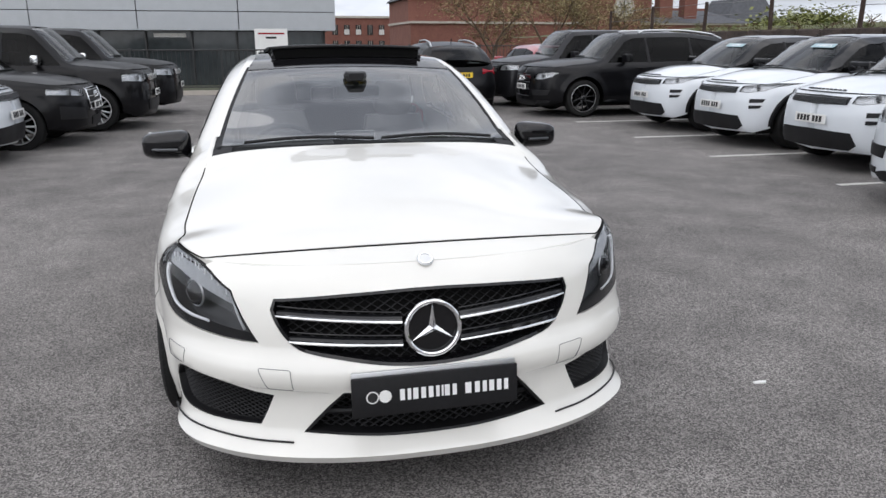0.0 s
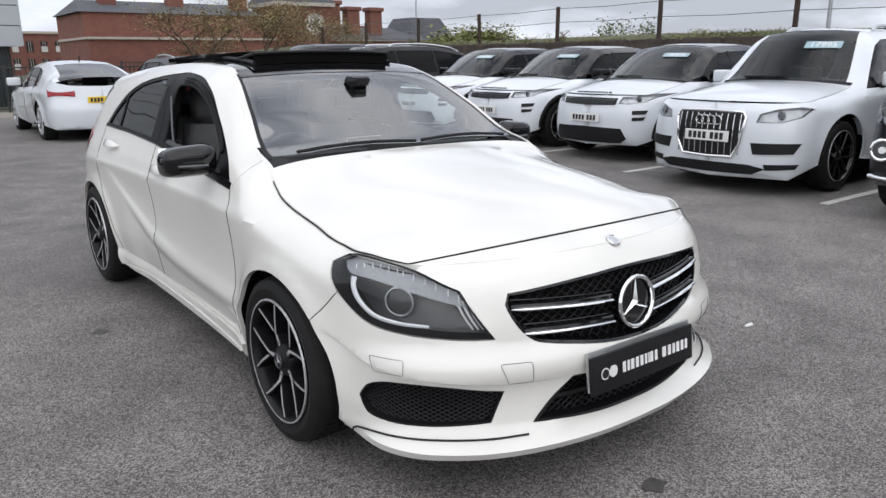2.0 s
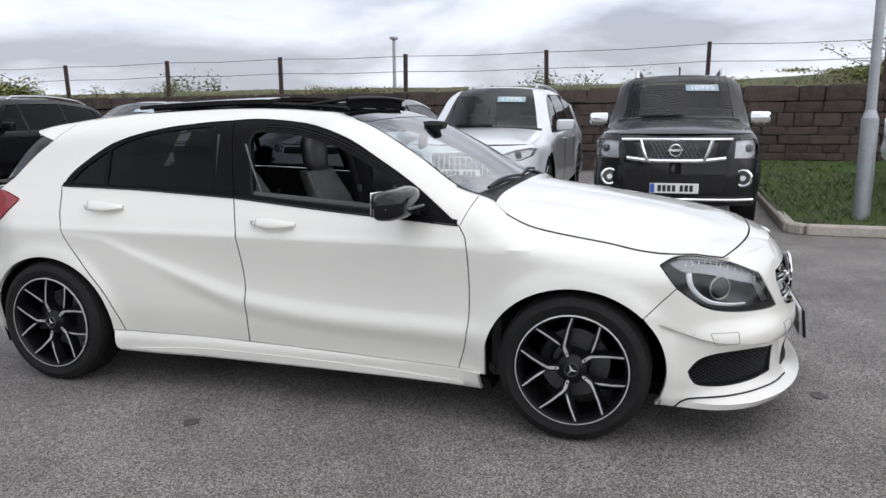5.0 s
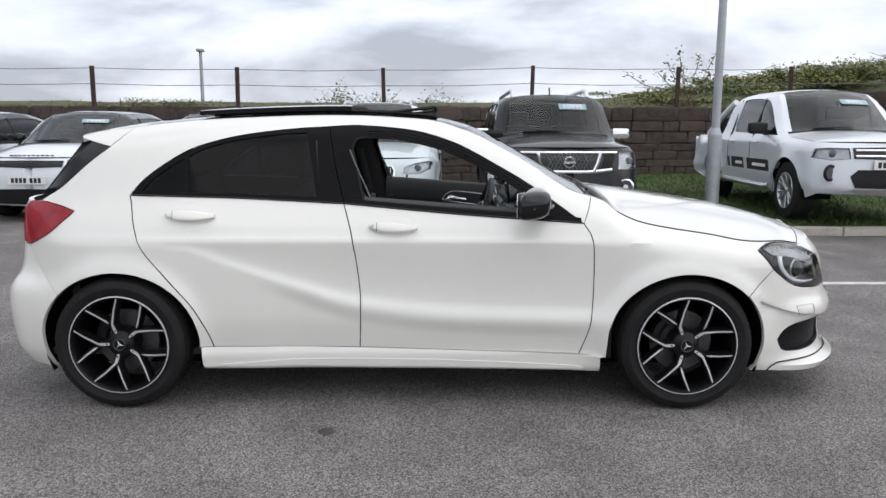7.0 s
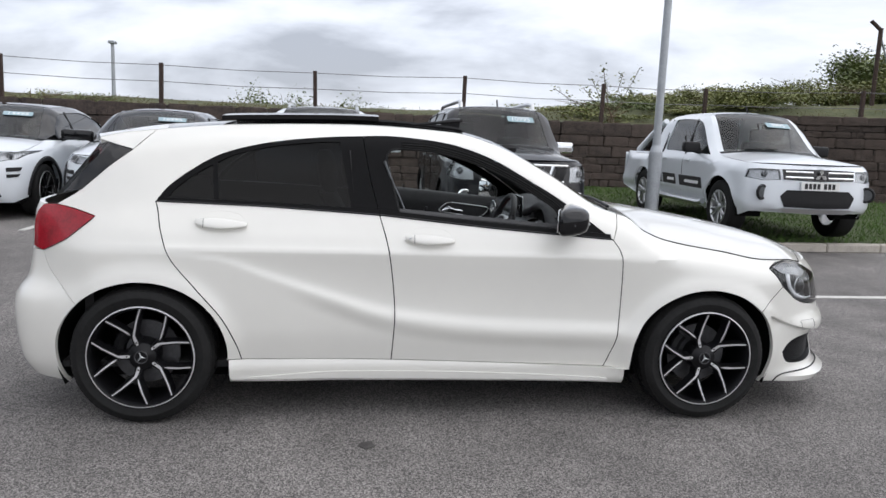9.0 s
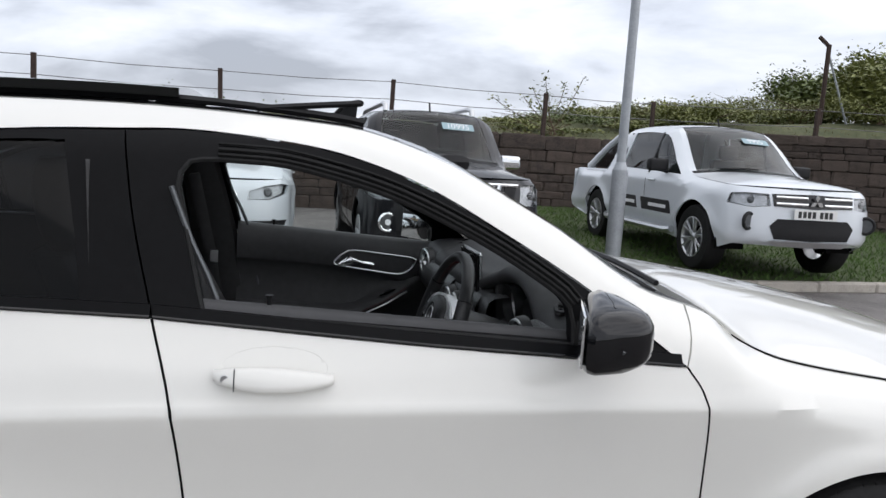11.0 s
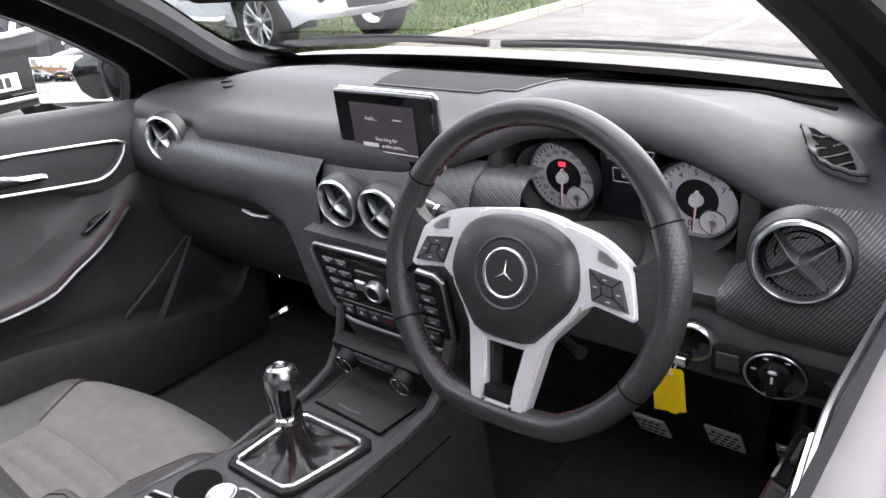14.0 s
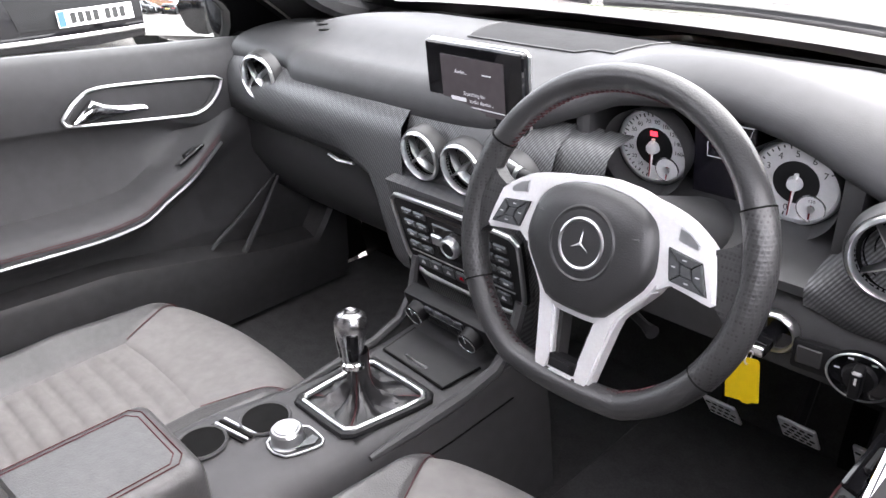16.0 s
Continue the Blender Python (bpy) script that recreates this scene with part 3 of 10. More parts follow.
frame_poly = clean(yz(DLO[::-1]) + yz(E_REAR) + yz([(0.909, 0.301), (0.972, 0.303)]) + arch(HUBR, 176, 44)
                   + yz([(1.622, 0.560), (1.70, 0.64), (1.78, 0.72), (1.812, 0.786)]) + yz(TAIL) + yz([(1.562, 0.950), (1.66, 0.978), (1.766, 0.995)])
                   + yz([(1.766, 0.995), (1.69, 1.035), (1.649, 1.061), (1.54, 1.16), (1.425, 1.250), (1.38, 1.30), (1.345, float(RAILZ(1.345)))]) + rail(1.345, -0.90) + yz([(-0.90, 1.010), (-0.852, 0.897)]))
both("side_frame", sheet(inset(frame_poly, 0.002), [], wall, 0.025, 0.02), M_WHITE, hero)
dpill = clean(yz([(1.649, 1.061), (1.54, 1.16), (1.425, 1.250)]) + yz([(1.425, 1.250), (1.537, 1.274)]) + yz([(1.537, 1.274), (1.66, 1.15), (1.755, 1.046)]) + yz([(1.755, 1.046), (1.649, 1.061)]))
both("rear_side_fin", sheet(inset(dpill, 0.002), [], wall, 0.03, 0.02, -0.006), M_GLOSSBLACK, hero, "gloss black fin beside the rear screen")
spo = clean(yz([(1.425, 1.250), (1.38, 1.30), (1.345, float(RAILZ(1.345)))]) + rail(1.345, 1.615, 10) + yz([(1.615, 1.290), (1.537, 1.274), (1.425, 1.250)]))
both("spoiler_side", sheet(inset(spo, 0.001), [], wall, 0.03, 0.02), M_WHITE, hero)
r_edge = clean(arch(HUBR, 43, -22, n=24)[::1] + yz([(1.70, 0.180), (1.85, 0.20), (1.95, 0.21), (1.99, 0.21)]))
rb = clean(yz([(1.812, 0.786), (1.78, 0.72), (1.70, 0.64), (1.622, 0.560)]) + r_edge + [(float(PS[-1]), 0.21), (float(PS[-1]), 0.786)] + yz([(1.99, 0.786), (1.90, 0.786), (1.812, 0.786)]))
both("rear_bumper", sheet(inset(rb, 0.001), [], wall, 0.03, 0.02), M_WHITE, hero)
tl = clean(yz([(1.562, 0.950), (1.66, 0.978), (1.766, 0.995), (1.84, 0.99)]) + yz([(1.84, 0.99), (1.90, 0.93), (1.90, 0.80)]) + yz([(1.90, 0.80), (1.812, 0.786)]) + yz(TAIL))
both("tail_lamp", sheet(inset(tl, 0.002), [], wall, 0.025, 0.03, 0.006), M_REDLENS, hero, "red tail lamp")
tg = clean(yz([(1.84, 0.992), (1.90, 0.93), (1.90, 0.80), (1.90, 0.786)]) + [(float(PS[-1]), 0.786), (float(PS[-1]), 1.0)] + yz([(1.99, 1.0), (1.93, 1.0), (1.84, 0.992)]))
both("tailgate", sheet(tg, [], wall, 0.04, 0.02), M_WHITE, hero)
# rear screen
q = [crown(np.array([-1, -0.5, 0, 0.5, 1.0]), np.full(5, 13.9)), None]
low = [(-0.66, 1.80, 1.0), (-0.35, 1.88, 1.0), (0, 1.90, 1.0), (0.35, 1.88, 1.0), (0.66, 1.80, 1.0)]
rs_v = [tuple(p) for p in q[0]] + low
part("rear_screen", (rs_v, [(i, i + 1, i + 6, i + 5) for i in range(4)]), M_TINT, hero, "dark tinted rear screen")

# upper skin parts
BEND = lambda U, V: V + (1.08 - 0.24 * np.abs(U) ** 5) * sstep(3.5, 4.98, V)
bonnet = part("bonnet", crown_sheet(-0.986, 0.986, 1.075, 4.98, 44, 60, 0.022, 0.003, BEND), M_WHITE, hero)
# black tubes stand for the shade in the bonnet's shut gaps
for sgn in (-1, 1):
    part("bonnet_gap_shade", tube([tuple(crown(sgn * 0.9925, v, 0.0015)) for v in np.linspace(1.06, 5.25, 66)], 0.0024, 5), M_DARK, bonnet)
part("bonnet_gap_shade", tube([tuple(crown(u, 1.047, 0.0012)) for u in np.linspace(-0.992, 0.992, 60)], 0.0026, 5), M_DARK, bonnet)
part("nose_panel", crown_sheet(-0.995, 0.995, 0.0, 1.02, 40, 10, 0.02), M_WHITE, hero)
# added black sheet, unseen itself, keeps the gaps round the bonnet dark
part("bonnet_gap_backing", crown_sheet(-1.0, 1.0, 0.3, 5.2, 24, 24, 0.0, -0.03), M_DARK, hero)
part("scuttle", crown_sheet(-1.0, 1.0, 4.90, 6.75, 30, 12, 0.0, -0.022), M_PLASTIC, hero, "black plastic scuttle panel below the windscreen")
for sgn in (-1, 1):
    part("scuttle_corner", crown_sheet(sgn * 0.86, sgn * 0.982, 5.60, 7.18, 7, 20, 0.0, -0.006), M_PLASTIC, hero)
    part("pillar_foot", crown_sheet(sgn * 0.978, sgn * 1.0, 5.5, 7.14, 4, 24, 0.0, 0.001), M_WHITE, hero)
part("windscreen", crown_sheet(-0.955, 0.955, 6.6, 8.97, 40, 40, 0.0, -0.002), M_SCREEN_GLASS, hero)
for sgn in (-1, 1):
    part("windscreen_pillar", crown_sheet(sgn * 0.955, sgn * 1.0, 7.1, 9.2, 6, 40, 0.0), M_WHITE, hero)
    part("windscreen_seal", crown_sheet(sgn * 0.93, sgn * 0.96, 6.5, 9.0, 4, 40, 0.0, -0.0015), M_PLASTIC, hero, "black rubber seal of the windscreen")
    part("roof_strip", crown_sheet(sgn * 0.93, sgn * 1.0, 9.2, 13.4, 5, 40, 0.0), M_WHITE, hero)
    part("roof_side_glass", crown_sheet(sgn * 0.76, sgn * 0.935, 9.0, 13.0, 6, 30, 0.0, 0.001), M_GLOSSBLACK, hero, "gloss black panoramic roof edge")
part("roof_header", crown_sheet(-0.93, 0.93, 8.96, 9.75, 30, 8, 0.02, 0.0005), M_GLOSSBLACK, hero, "gloss black roof panel above the windscreen")
part("roof_rear_glass", crown_sheet(-0.77, 0.77, 11.0, 13.0, 24, 16, 0.02, 0.0), M_GLOSSBLACK, hero, "gloss black fixed roof glass")
part("spoiler", crown_sheet(-1.0, 1.0, 12.98, 13.98, 30, 12, 0.03, 0.003), M_WHITE, hero)
part("sunroof_panel", crown_sheet(-0.80, 0.80, 10.85, 12.35, 30, 20, 0.022, 0.038), M_GLOSSBLACK, hero, "dark glass sunroof panel slid back and raised")
for sgn in (-1, 1):
    part("sunroof_rail", tube([tuple(crown(sgn * 0.74, v, 0.012)) for v in np.linspace(9.75, 12.2, 14)], 0.011, 6), M_PLASTIC, hero)
# wind deflector with its net
dfl = [tuple(crown(u, 9.80 + 0.05 * (1 - abs(u)), 0.058)) for u in np.linspace(-0.74, 0.74, 24)]
defl = part("wind_deflector", tube(dfl, 0.011, 8, True, 0.8), M_PLASTIC, hero, "black wind deflector raised at the sunroof front")
net_v, net_f = [], []
for i, u in enumerate(np.linspace(-0.74, 0.74, 24)):
    a, b = Vector(dfl[i]), Vector(crown(u, 9.84 + 0.05 * (1 - abs(u)), 0.0))
    net_v += [a + Vector((0, 0.004, 0)), b]
net_f = [(2 * i, 2 * i + 2, 2 * i + 3, 2 * i + 1) for i in range(23)]
part("deflector_net", (net_v, net_f), M_DARK, defl, "fine black mesh net")
for sgn in (-1, 1):
    part("deflector_arm", tube([tuple(crown(sgn * 0.74, 9.8, 0.058)), tuple(crown(sgn * 0.745, 10.1, 0.04)), tuple(crown(sgn * 0.745, 10.5, 0.008))], 0.009, 6), M_PLASTIC, defl)

# window frames and side glass
OPEN = [(0.247, 1.235), (0.228, 1.283), (0.11, 1.288), (0.0, 1.278), (-0.19, 1.230), (-0.37, 1.152), (-0.505, 1.075), (-0.584, 1.014), (-0.586, 0.942), (-0.20, 0.969), (0.185, 0.995), (0.247, 1.235)]
open_poly = clean(yz(OPEN[:9]) + yz(OPEN[8:11]) + yz(OPEN[10:]))
mid_up = [(0.282, 0.982), (0.33, 1.16), (0.365, 1.345)]
dlo_front = clean(yz([(0.365, 1.345)] + DLO[7:]) + yz(BELT[2:][::-1]) + yz(mid_up))
dlo_rear = clean(yz([(1.300, 1.020), (1.235, 1.100), (1.085, 1.205), (0.955, 1.263), (0.77, 1.307), (0.555, 1.334), (0.365, 1.345)]) + yz(mid_up[::-1]) + yz(BELT[:3][::-1]))
pane_q = clean(yz([(1.255, 1.032), (1.20, 1.095), (1.10, 1.168), (1.055, 1.192)]) + yz([(1.055, 1.192), (1.045, 1.028)]) + yz([(1.045, 1.028), (1.255, 1.032)]))
pane_d = clean(yz([(1.035, 1.203), (0.94, 1.247), (0.77, 1.288), (0.58, 1.312), (0.475, 1.317)]) + yz([(0.475, 1.317), (0.44, 1.15), (0.415, 1.008)]) + yz([(0.415, 1.008), (0.75, 1.02), (1.02, 1.027)]) + yz([(1.02, 1.027), (1.035, 1.203)]))
for k, (d_f, d_r, fl) in enumerate(((fdoor, rdoor, False), (fdoor2, rdoor2, True))):
    mk = flip if fl else (lambda g: g)
    part("window_frame", mk(sheet(inset(dlo_front, 0.002), [open_poly], wall, 0.03, 0.035, -0.004)), M_SASH, d_f, "satin black window frame")
    part("window_frame", mk(sheet(inset(dlo_rear, 0.002), [pane_q, pane_d], wall, 0.03, 0.03, -0.004)), M_SASH, d_r, "satin black window frame")
    part("window_pane", mk(sheet(inset(pane_q, -0.006), [], wall, 0.04, 0.0, -0.010)), M_TINT, d_r, "dark tinted quarter glass")
    part("window_pane", mk(sheet(inset(pane_d, -0.006), [], wall, 0.04, 0.0, -0.010)), M_TINT, d_r, "dark tinted door glass")
    # rubber seals round the open window
    for g, off, rr in ((-0.004, -0.006, 0.006), (-0.015, 0.0, 0.0045), (-0.026, 0.002, 0.0055), (-0.038, 0.002, 0.0035)):
        lp = inset(open_poly, g)
        pts = [tuple(p) for p in wall(np.array([p[0] for p in lp]), np.array([p[1] for p in lp]), off)]
        if g < -0.01:
            # the outer seals run over the top only
            keep = [p[1] < 0.19 and p[2] > float(np.interp(p[1], [-0.6, 0.2], [0.99, 1.03])) for p in pts]
            k0 = next(i for i in range(len(pts)) if keep[i] and not keep[i - 1])
            run = [pts[(k0 + i) % len(pts)] for i in range(sum(keep))]
            part("window_seal", mk(tube(run, rr, 6)), M_RUBBER, d_f)
        else:
            part("window_seal", mk(tube(pts + pts[:2], rr, 6, False)), M_RUBBER, d_f)
    # waist strip
    for dd, y0, y1 in ((d_r, 1.290, 0.286), (d_f, 0.280, -0.84)):
        ys = np.linspace(y0, y1, 30)
        zb = np.interp(ys, [p[0] for p in BELT[::-1]], [p[1] for p in BELT[::-1]])
        band = [(float(sy(a)), b + 0.002) for a, b in zip(ys, zb)] + [(float(sy(a)), b + 0.020 + 0.006 * float(sstep(1.0, 0.2, a))) for a, b in zip(ys[::-1], zb[::-1])]
        part("waist_strip", mk(sheet(band, [], lambda s, z, o: wall(s, z, o + 0.004), 0.012, 0.012)), M_SASH, dd, "black waist strip")
        lp = wall(np.array([sy(a) for a in ys]), zb + 0.004, 0.004)
        part("strip_lip", mk(tube([tuple(p) for p in lp], 0.0035, 6)), M_GLOSSBLACK, dd)
    # handles: cup and bar
    for dd, hy, hz in ((d_f, 0.045, 0.888), (d_r, 1.003, 0.940)):
        c0 = [(hy + 0.105 * math.cos(a), hz + 0.006 + 0.040 * math.sin(a)) for a in np.linspace(0, 2 * math.pi, 30)[:-1]]
        part("handle_cup", mk(sheet([(float(sy(a)), b) for a, b in c0], [], lambda s, z, o, hy=hy, hz=hz: wall(s, z, o + 0.0005 - 0.020 * np.clip(1 - ((np.interp(s, PS, PA[:, 1]) - hy) / 0.098) ** 2 - ((z - hz - 0.006) / 0.036) ** 2, 0, 1) ** 0.6), 0.008, 0.006)), M_WHITE, dd)
        hs = []
        for k2 in range(25):
            u = k2 / 24
            yy = hy + 0.115 - 0.230 * u
            hh = 0.009 + 0.0155 * math.sin(math.pi * min(1, u * 1.02)) ** 0.75 * (1.0 - 0.30 * u)
            zc = hz - 0.002 - 0.008 * u
            oo = 0.010 + 0.026 * math.sin(math.pi * u) ** 0.5
            th = [2 * math.pi * q / 16 for q in range(16)]
            hs.append([tuple(p) for p in wall(np.full(16, float(sy(yy))), np.array([zc + hh * math.sin(a) for a in th]), np.array([oo + 0.010 * math.copysign(abs(math.cos(a)) ** 0.7, math.cos(a)) for a in th]))])
        hv = [p for r in hs for p in r]
        hf = [(i * 16 + q, i * 16 + (q + 1) % 16, (i + 1) * 16 + (q + 1) % 16, (i + 1) * 16 + q) for i in range(24) for q in range(16)] + [tuple(range(15, -1, -1)), tuple(range(24 * 16, 25 * 16))]
        part("door_handle", mk((hv, hf)), M_WHITE, dd, "body-coloured pull handle")
        gp = [tuple(wall(float(sy(hy + 0.075)), hz - 0.004 + o2, 0.0395)) for o2 in (0.019, 0.010, -0.010, -0.020)]
        part("handle_gap", mk(tube(gp, 0.0012, 4)), M_LAMPBOWL, dd)
        if dd is d_f and not fl:
            kp = wall(sy(hy + 0.093), hz - 0.004, 0.028)
            part("key_cylinder", tube([tuple(kp), (kp[0] - 0.006, kp[1], kp[2])], 0.008, 12), M_SATIN, dd)

# ---- front details ----
# headlamps
for fl in (False, True):
    mk = flip if fl else (lambda g: g)
    hl = part("headlamp", mk(sheet(inset(lamp_poly, 0.003), [], lambda s, z, o: wall(s, z, o - 0.055 - 0.03 * np.exp(-((z - 0.66) / 0.06) ** 2)), 0.02, 0.0)), M_BOWL, hero, "headlamp with dark bowl and light strip")
    part("lamp_wall", mk(sheet(inset(lamp_poly, 0.003), [inset(lamp_poly, 0.0055)], wall, 0.03, 0.09, -0.001)), M_PLASTIC, hl)
    part("lamp_cover", mk(sheet(inset(lamp_poly, 0.003), [], wall, 0.02, 0.0, 0.001)), M_LAMPGLASS, hl, "clear headlamp cover")
    lc = wall(sy(-1.955), 0.665, -0.042)
    nv = Vector(wall(sy(-1.955), 0.665, 0.0)) - Vector(lc)
    mm = Matrix.Translation(lc) @ nv.to_track_quat("Z", "Y").to_matrix().to_4x4()
    part("projector_ring", mk(ring(0.046, 0.0035, mm, 36, 8)), M_SATIN, hl)
    part("projector_lens", mk(moved(lathe([(0.0001, 0.028), (0.02, 0.025), (0.036, 0.014), (0.046, 0.0)], 28, "z"), mm)), M_GLOSSBLACK, hl)
    led = yz([(-1.805, 0.738), (-1.805, 0.71), (-1.825, 0.668), (-1.88, 0.625), (-1.96, 0.605), (-2.04, 0.598)], 0.01)
    lp = wall(np.array([p[0] for p in led]), np.array([p[1] for p in led]), -0.016)
    part("light_strip", mk(tube([tuple(p) for p in lp], [0.0115 - 0.006 * i / len(lp) for i in range(len(lp))], 8, True, 0.7)), M_LED, hl, "white running light strip")
    led2 = yz([(-1.78, 0.757), (-1.86, 0.768), (-1.95, 0.752), (-2.05, 0.715), (-2.11, 0.675)], 0.01)
    lp = wall(np.array([p[0] for p in led2]), np.array([p[1] for p in led2]), -0.030)
    ind_poly = clean(yz([(-1.735, 0.772), (-1.81, 0.792), (-1.90, 0.782), (-2.0, 0.755), (-2.098, 0.703)]) + yz([(-2.098, 0.703), (-2.118, 0.655)]) + yz([(-2.118, 0.655), (-2.05, 0.680), (-1.95, 0.712), (-1.86, 0.733), (-1.78, 0.742), (-1.735, 0.772)]))
    part("indicator_strip", mk(sheet(ind_poly, [], wall, 0.02, 0.012, -0.026)), M_INDIC, hl, "silver indicator strip with ribs")
    for k in range(12):
        pp = lp[int((k + 0.5) * len(lp) / 12)]
        part("indicator_rib", mk(tube([tuple(pp + np.array([0, -0.006, 0.015])), tuple(pp + np.array([0, -0.006, -0.012]))], 0.0022, 5)), M_LED, hl)
    # fin towards the inner corner
    fin = yz([(-2.12, 0.675), (-2.135, 0.625), (-2.15, 0.585)], 0.01)
    for o in (0, 0.018, 0.036):
        fp = wall(np.array([p[0] + o for p in fin]), np.array([p[1] for p in fin]), -0.03)
        part("lamp_fin", mk(tube([tuple(p) for p in fp], 0.004, 6)), M_SATIN, hl)

# grille: dark backing, mesh, louvres and round emblem
gr = part("grille", sheet(inset(GRILLE, -0.004), [], wall, 0.03, 0.0, -0.060), M_DARK, hero, "black radiator grille with silver louvres")
part("grille_surround", sheet(inset(GRILLE, -0.001), [inset(GRILLE, 0.010)], wall, 0.03, 0.06, -0.004), M_GLOSSBLACK, gr)


def lattice(poly, off, pitch, r, slope=0.62):
    """Crossing bars that fill a part of the skin, one mesh."""
    P = np.array(poly)
    lo, hi = P.min(0), P.max(0)
    out = []
    for sg in (-1, 1):
        b = lo[1] - (hi[0] - lo[0]) * slope
        while b < hi[1] + (hi[0] - lo[0]) * slope:
            s = np.arange(lo[0], hi[0], 0.008)
            z = b + sg * slope * (s - (lo[0] if sg > 0 else lo[0]))
            ok = inside(poly, np.stack([s, z], 1))
            run = []
            for i in range(len(s)):
                if ok[i]:
                    run.append((s[i], z[i]))
                if (not ok[i] or i == len(s) - 1) and run:
                    if len(run) > 2:
                        w = wall(np.array([p[0] for p in run[::3] + run[-1:]]), np.array([p[1] for p in run[::3] + run[-1:]]), off)
                        out.append(tube([tuple(p) for p in w], r, 4, False))
                    run = []
            b += pitch * 1.15
    return join(*out)


tagged(part("grille_mesh", lattice(GRILLE, -0.052, 0.024, 0.0026), M_PLASTIC, gr), kind="stuff")
for sg in (-1, 1):
    for z0, z1, a1 in ((0.628, 0.651, 0.49), (0.555, 0.574, 0.45)):
        pts = [(a, z0 + (z1 - z0) * (a - 0.095) / 0.37) for a in np.linspace(0.095, a1, 14)]
        w = wall(np.array([-sg * sx(a) for a, z in pts]), np.array([z for a, z in pts]), -0.012)
        lv = part("louvre", tube([tuple(p) for p in w], [0.012] * 13 + [0.008], 8, True, 1.25), M_GLOSSBLACK, gr, "gloss black louvre with silver edge")
        w2 = wall(np.array([-sg * sx(a) for a, z in pts]), np.array([z - 0.004 for a, z in pts]), 0.0)
        part("louvre_trim", tube([tuple(p) for p in w2], [0.0075] * 13 + [0.004], 8, True, 0.8), M_CHROME, lv)
        w3 = wall(np.array([-sg * sx(a) for a, z in pts]), np.array([z + 0.022 for a, z in pts]), -0.012)
        part("louvre_lip", tube([tuple(p) for p in w3], 0.003, 6), M_GLOSSBLACK, lv)
EM = Matrix.Translation((0.0, -2.274, 0.605)) @ pose(0, 0, 0, 84, 0, 0)
emb = part("round_emblem", ring(0.086, 0.008, EM, 56, 10), M_CHROME, gr, "round silver emblem with three spokes")
part("emblem_plate", disc(0.084, 0.012, EM @ pose(0, 0, -0.022), 48), M_GLOSSBLACK, emb)


def star(R, m, w=0.012, h=0.008):
    """Three tapered spokes, ridged."""
    out = []
    for k in range(3):
        a = radians(90 + 120 * k)
        t, n = Vector((math.cos(a), math.sin(a), 0)), Vector((-math.sin(a), math.cos(a), 0))
        b = Vector((math.cos(a + math.pi / 3), math.sin(a + math.pi / 3), 0)) * w
        c = Vector((math.cos(a - math.pi / 3), math.sin(a - math.pi / 3), 0)) * w
        o = Vector((0, 0, h))
        out.append(([t * R, b, c, o, t * R * 0.98 + o * 0.3, Vector((0, 0, -0.002))], [(0, 4, 1), (4, 3, 1), (0, 2, 4), (4, 2, 3)]))
    return moved(join(*out), m)


part("emblem_spokes", star(0.082, EM @ pose(0, 0, -0.006), 0.014, 0.012), M_CHROME, emb, smooth=False)
BE = Matrix.Translation(tuple(crown(0.0, 0.03, 0.001))) @ pose(0, 0, 0, 32, 0, 0)
bdg = part("bonnet_badge", disc(0.027, 0.005, BE, 32, 0.002), M_SATIN, hero, "small round silver badge")
part("badge_ring", ring(0.022, 0.0035, BE @ pose(0, 0, 0.004), 32, 6), M_CHROME, bdg)

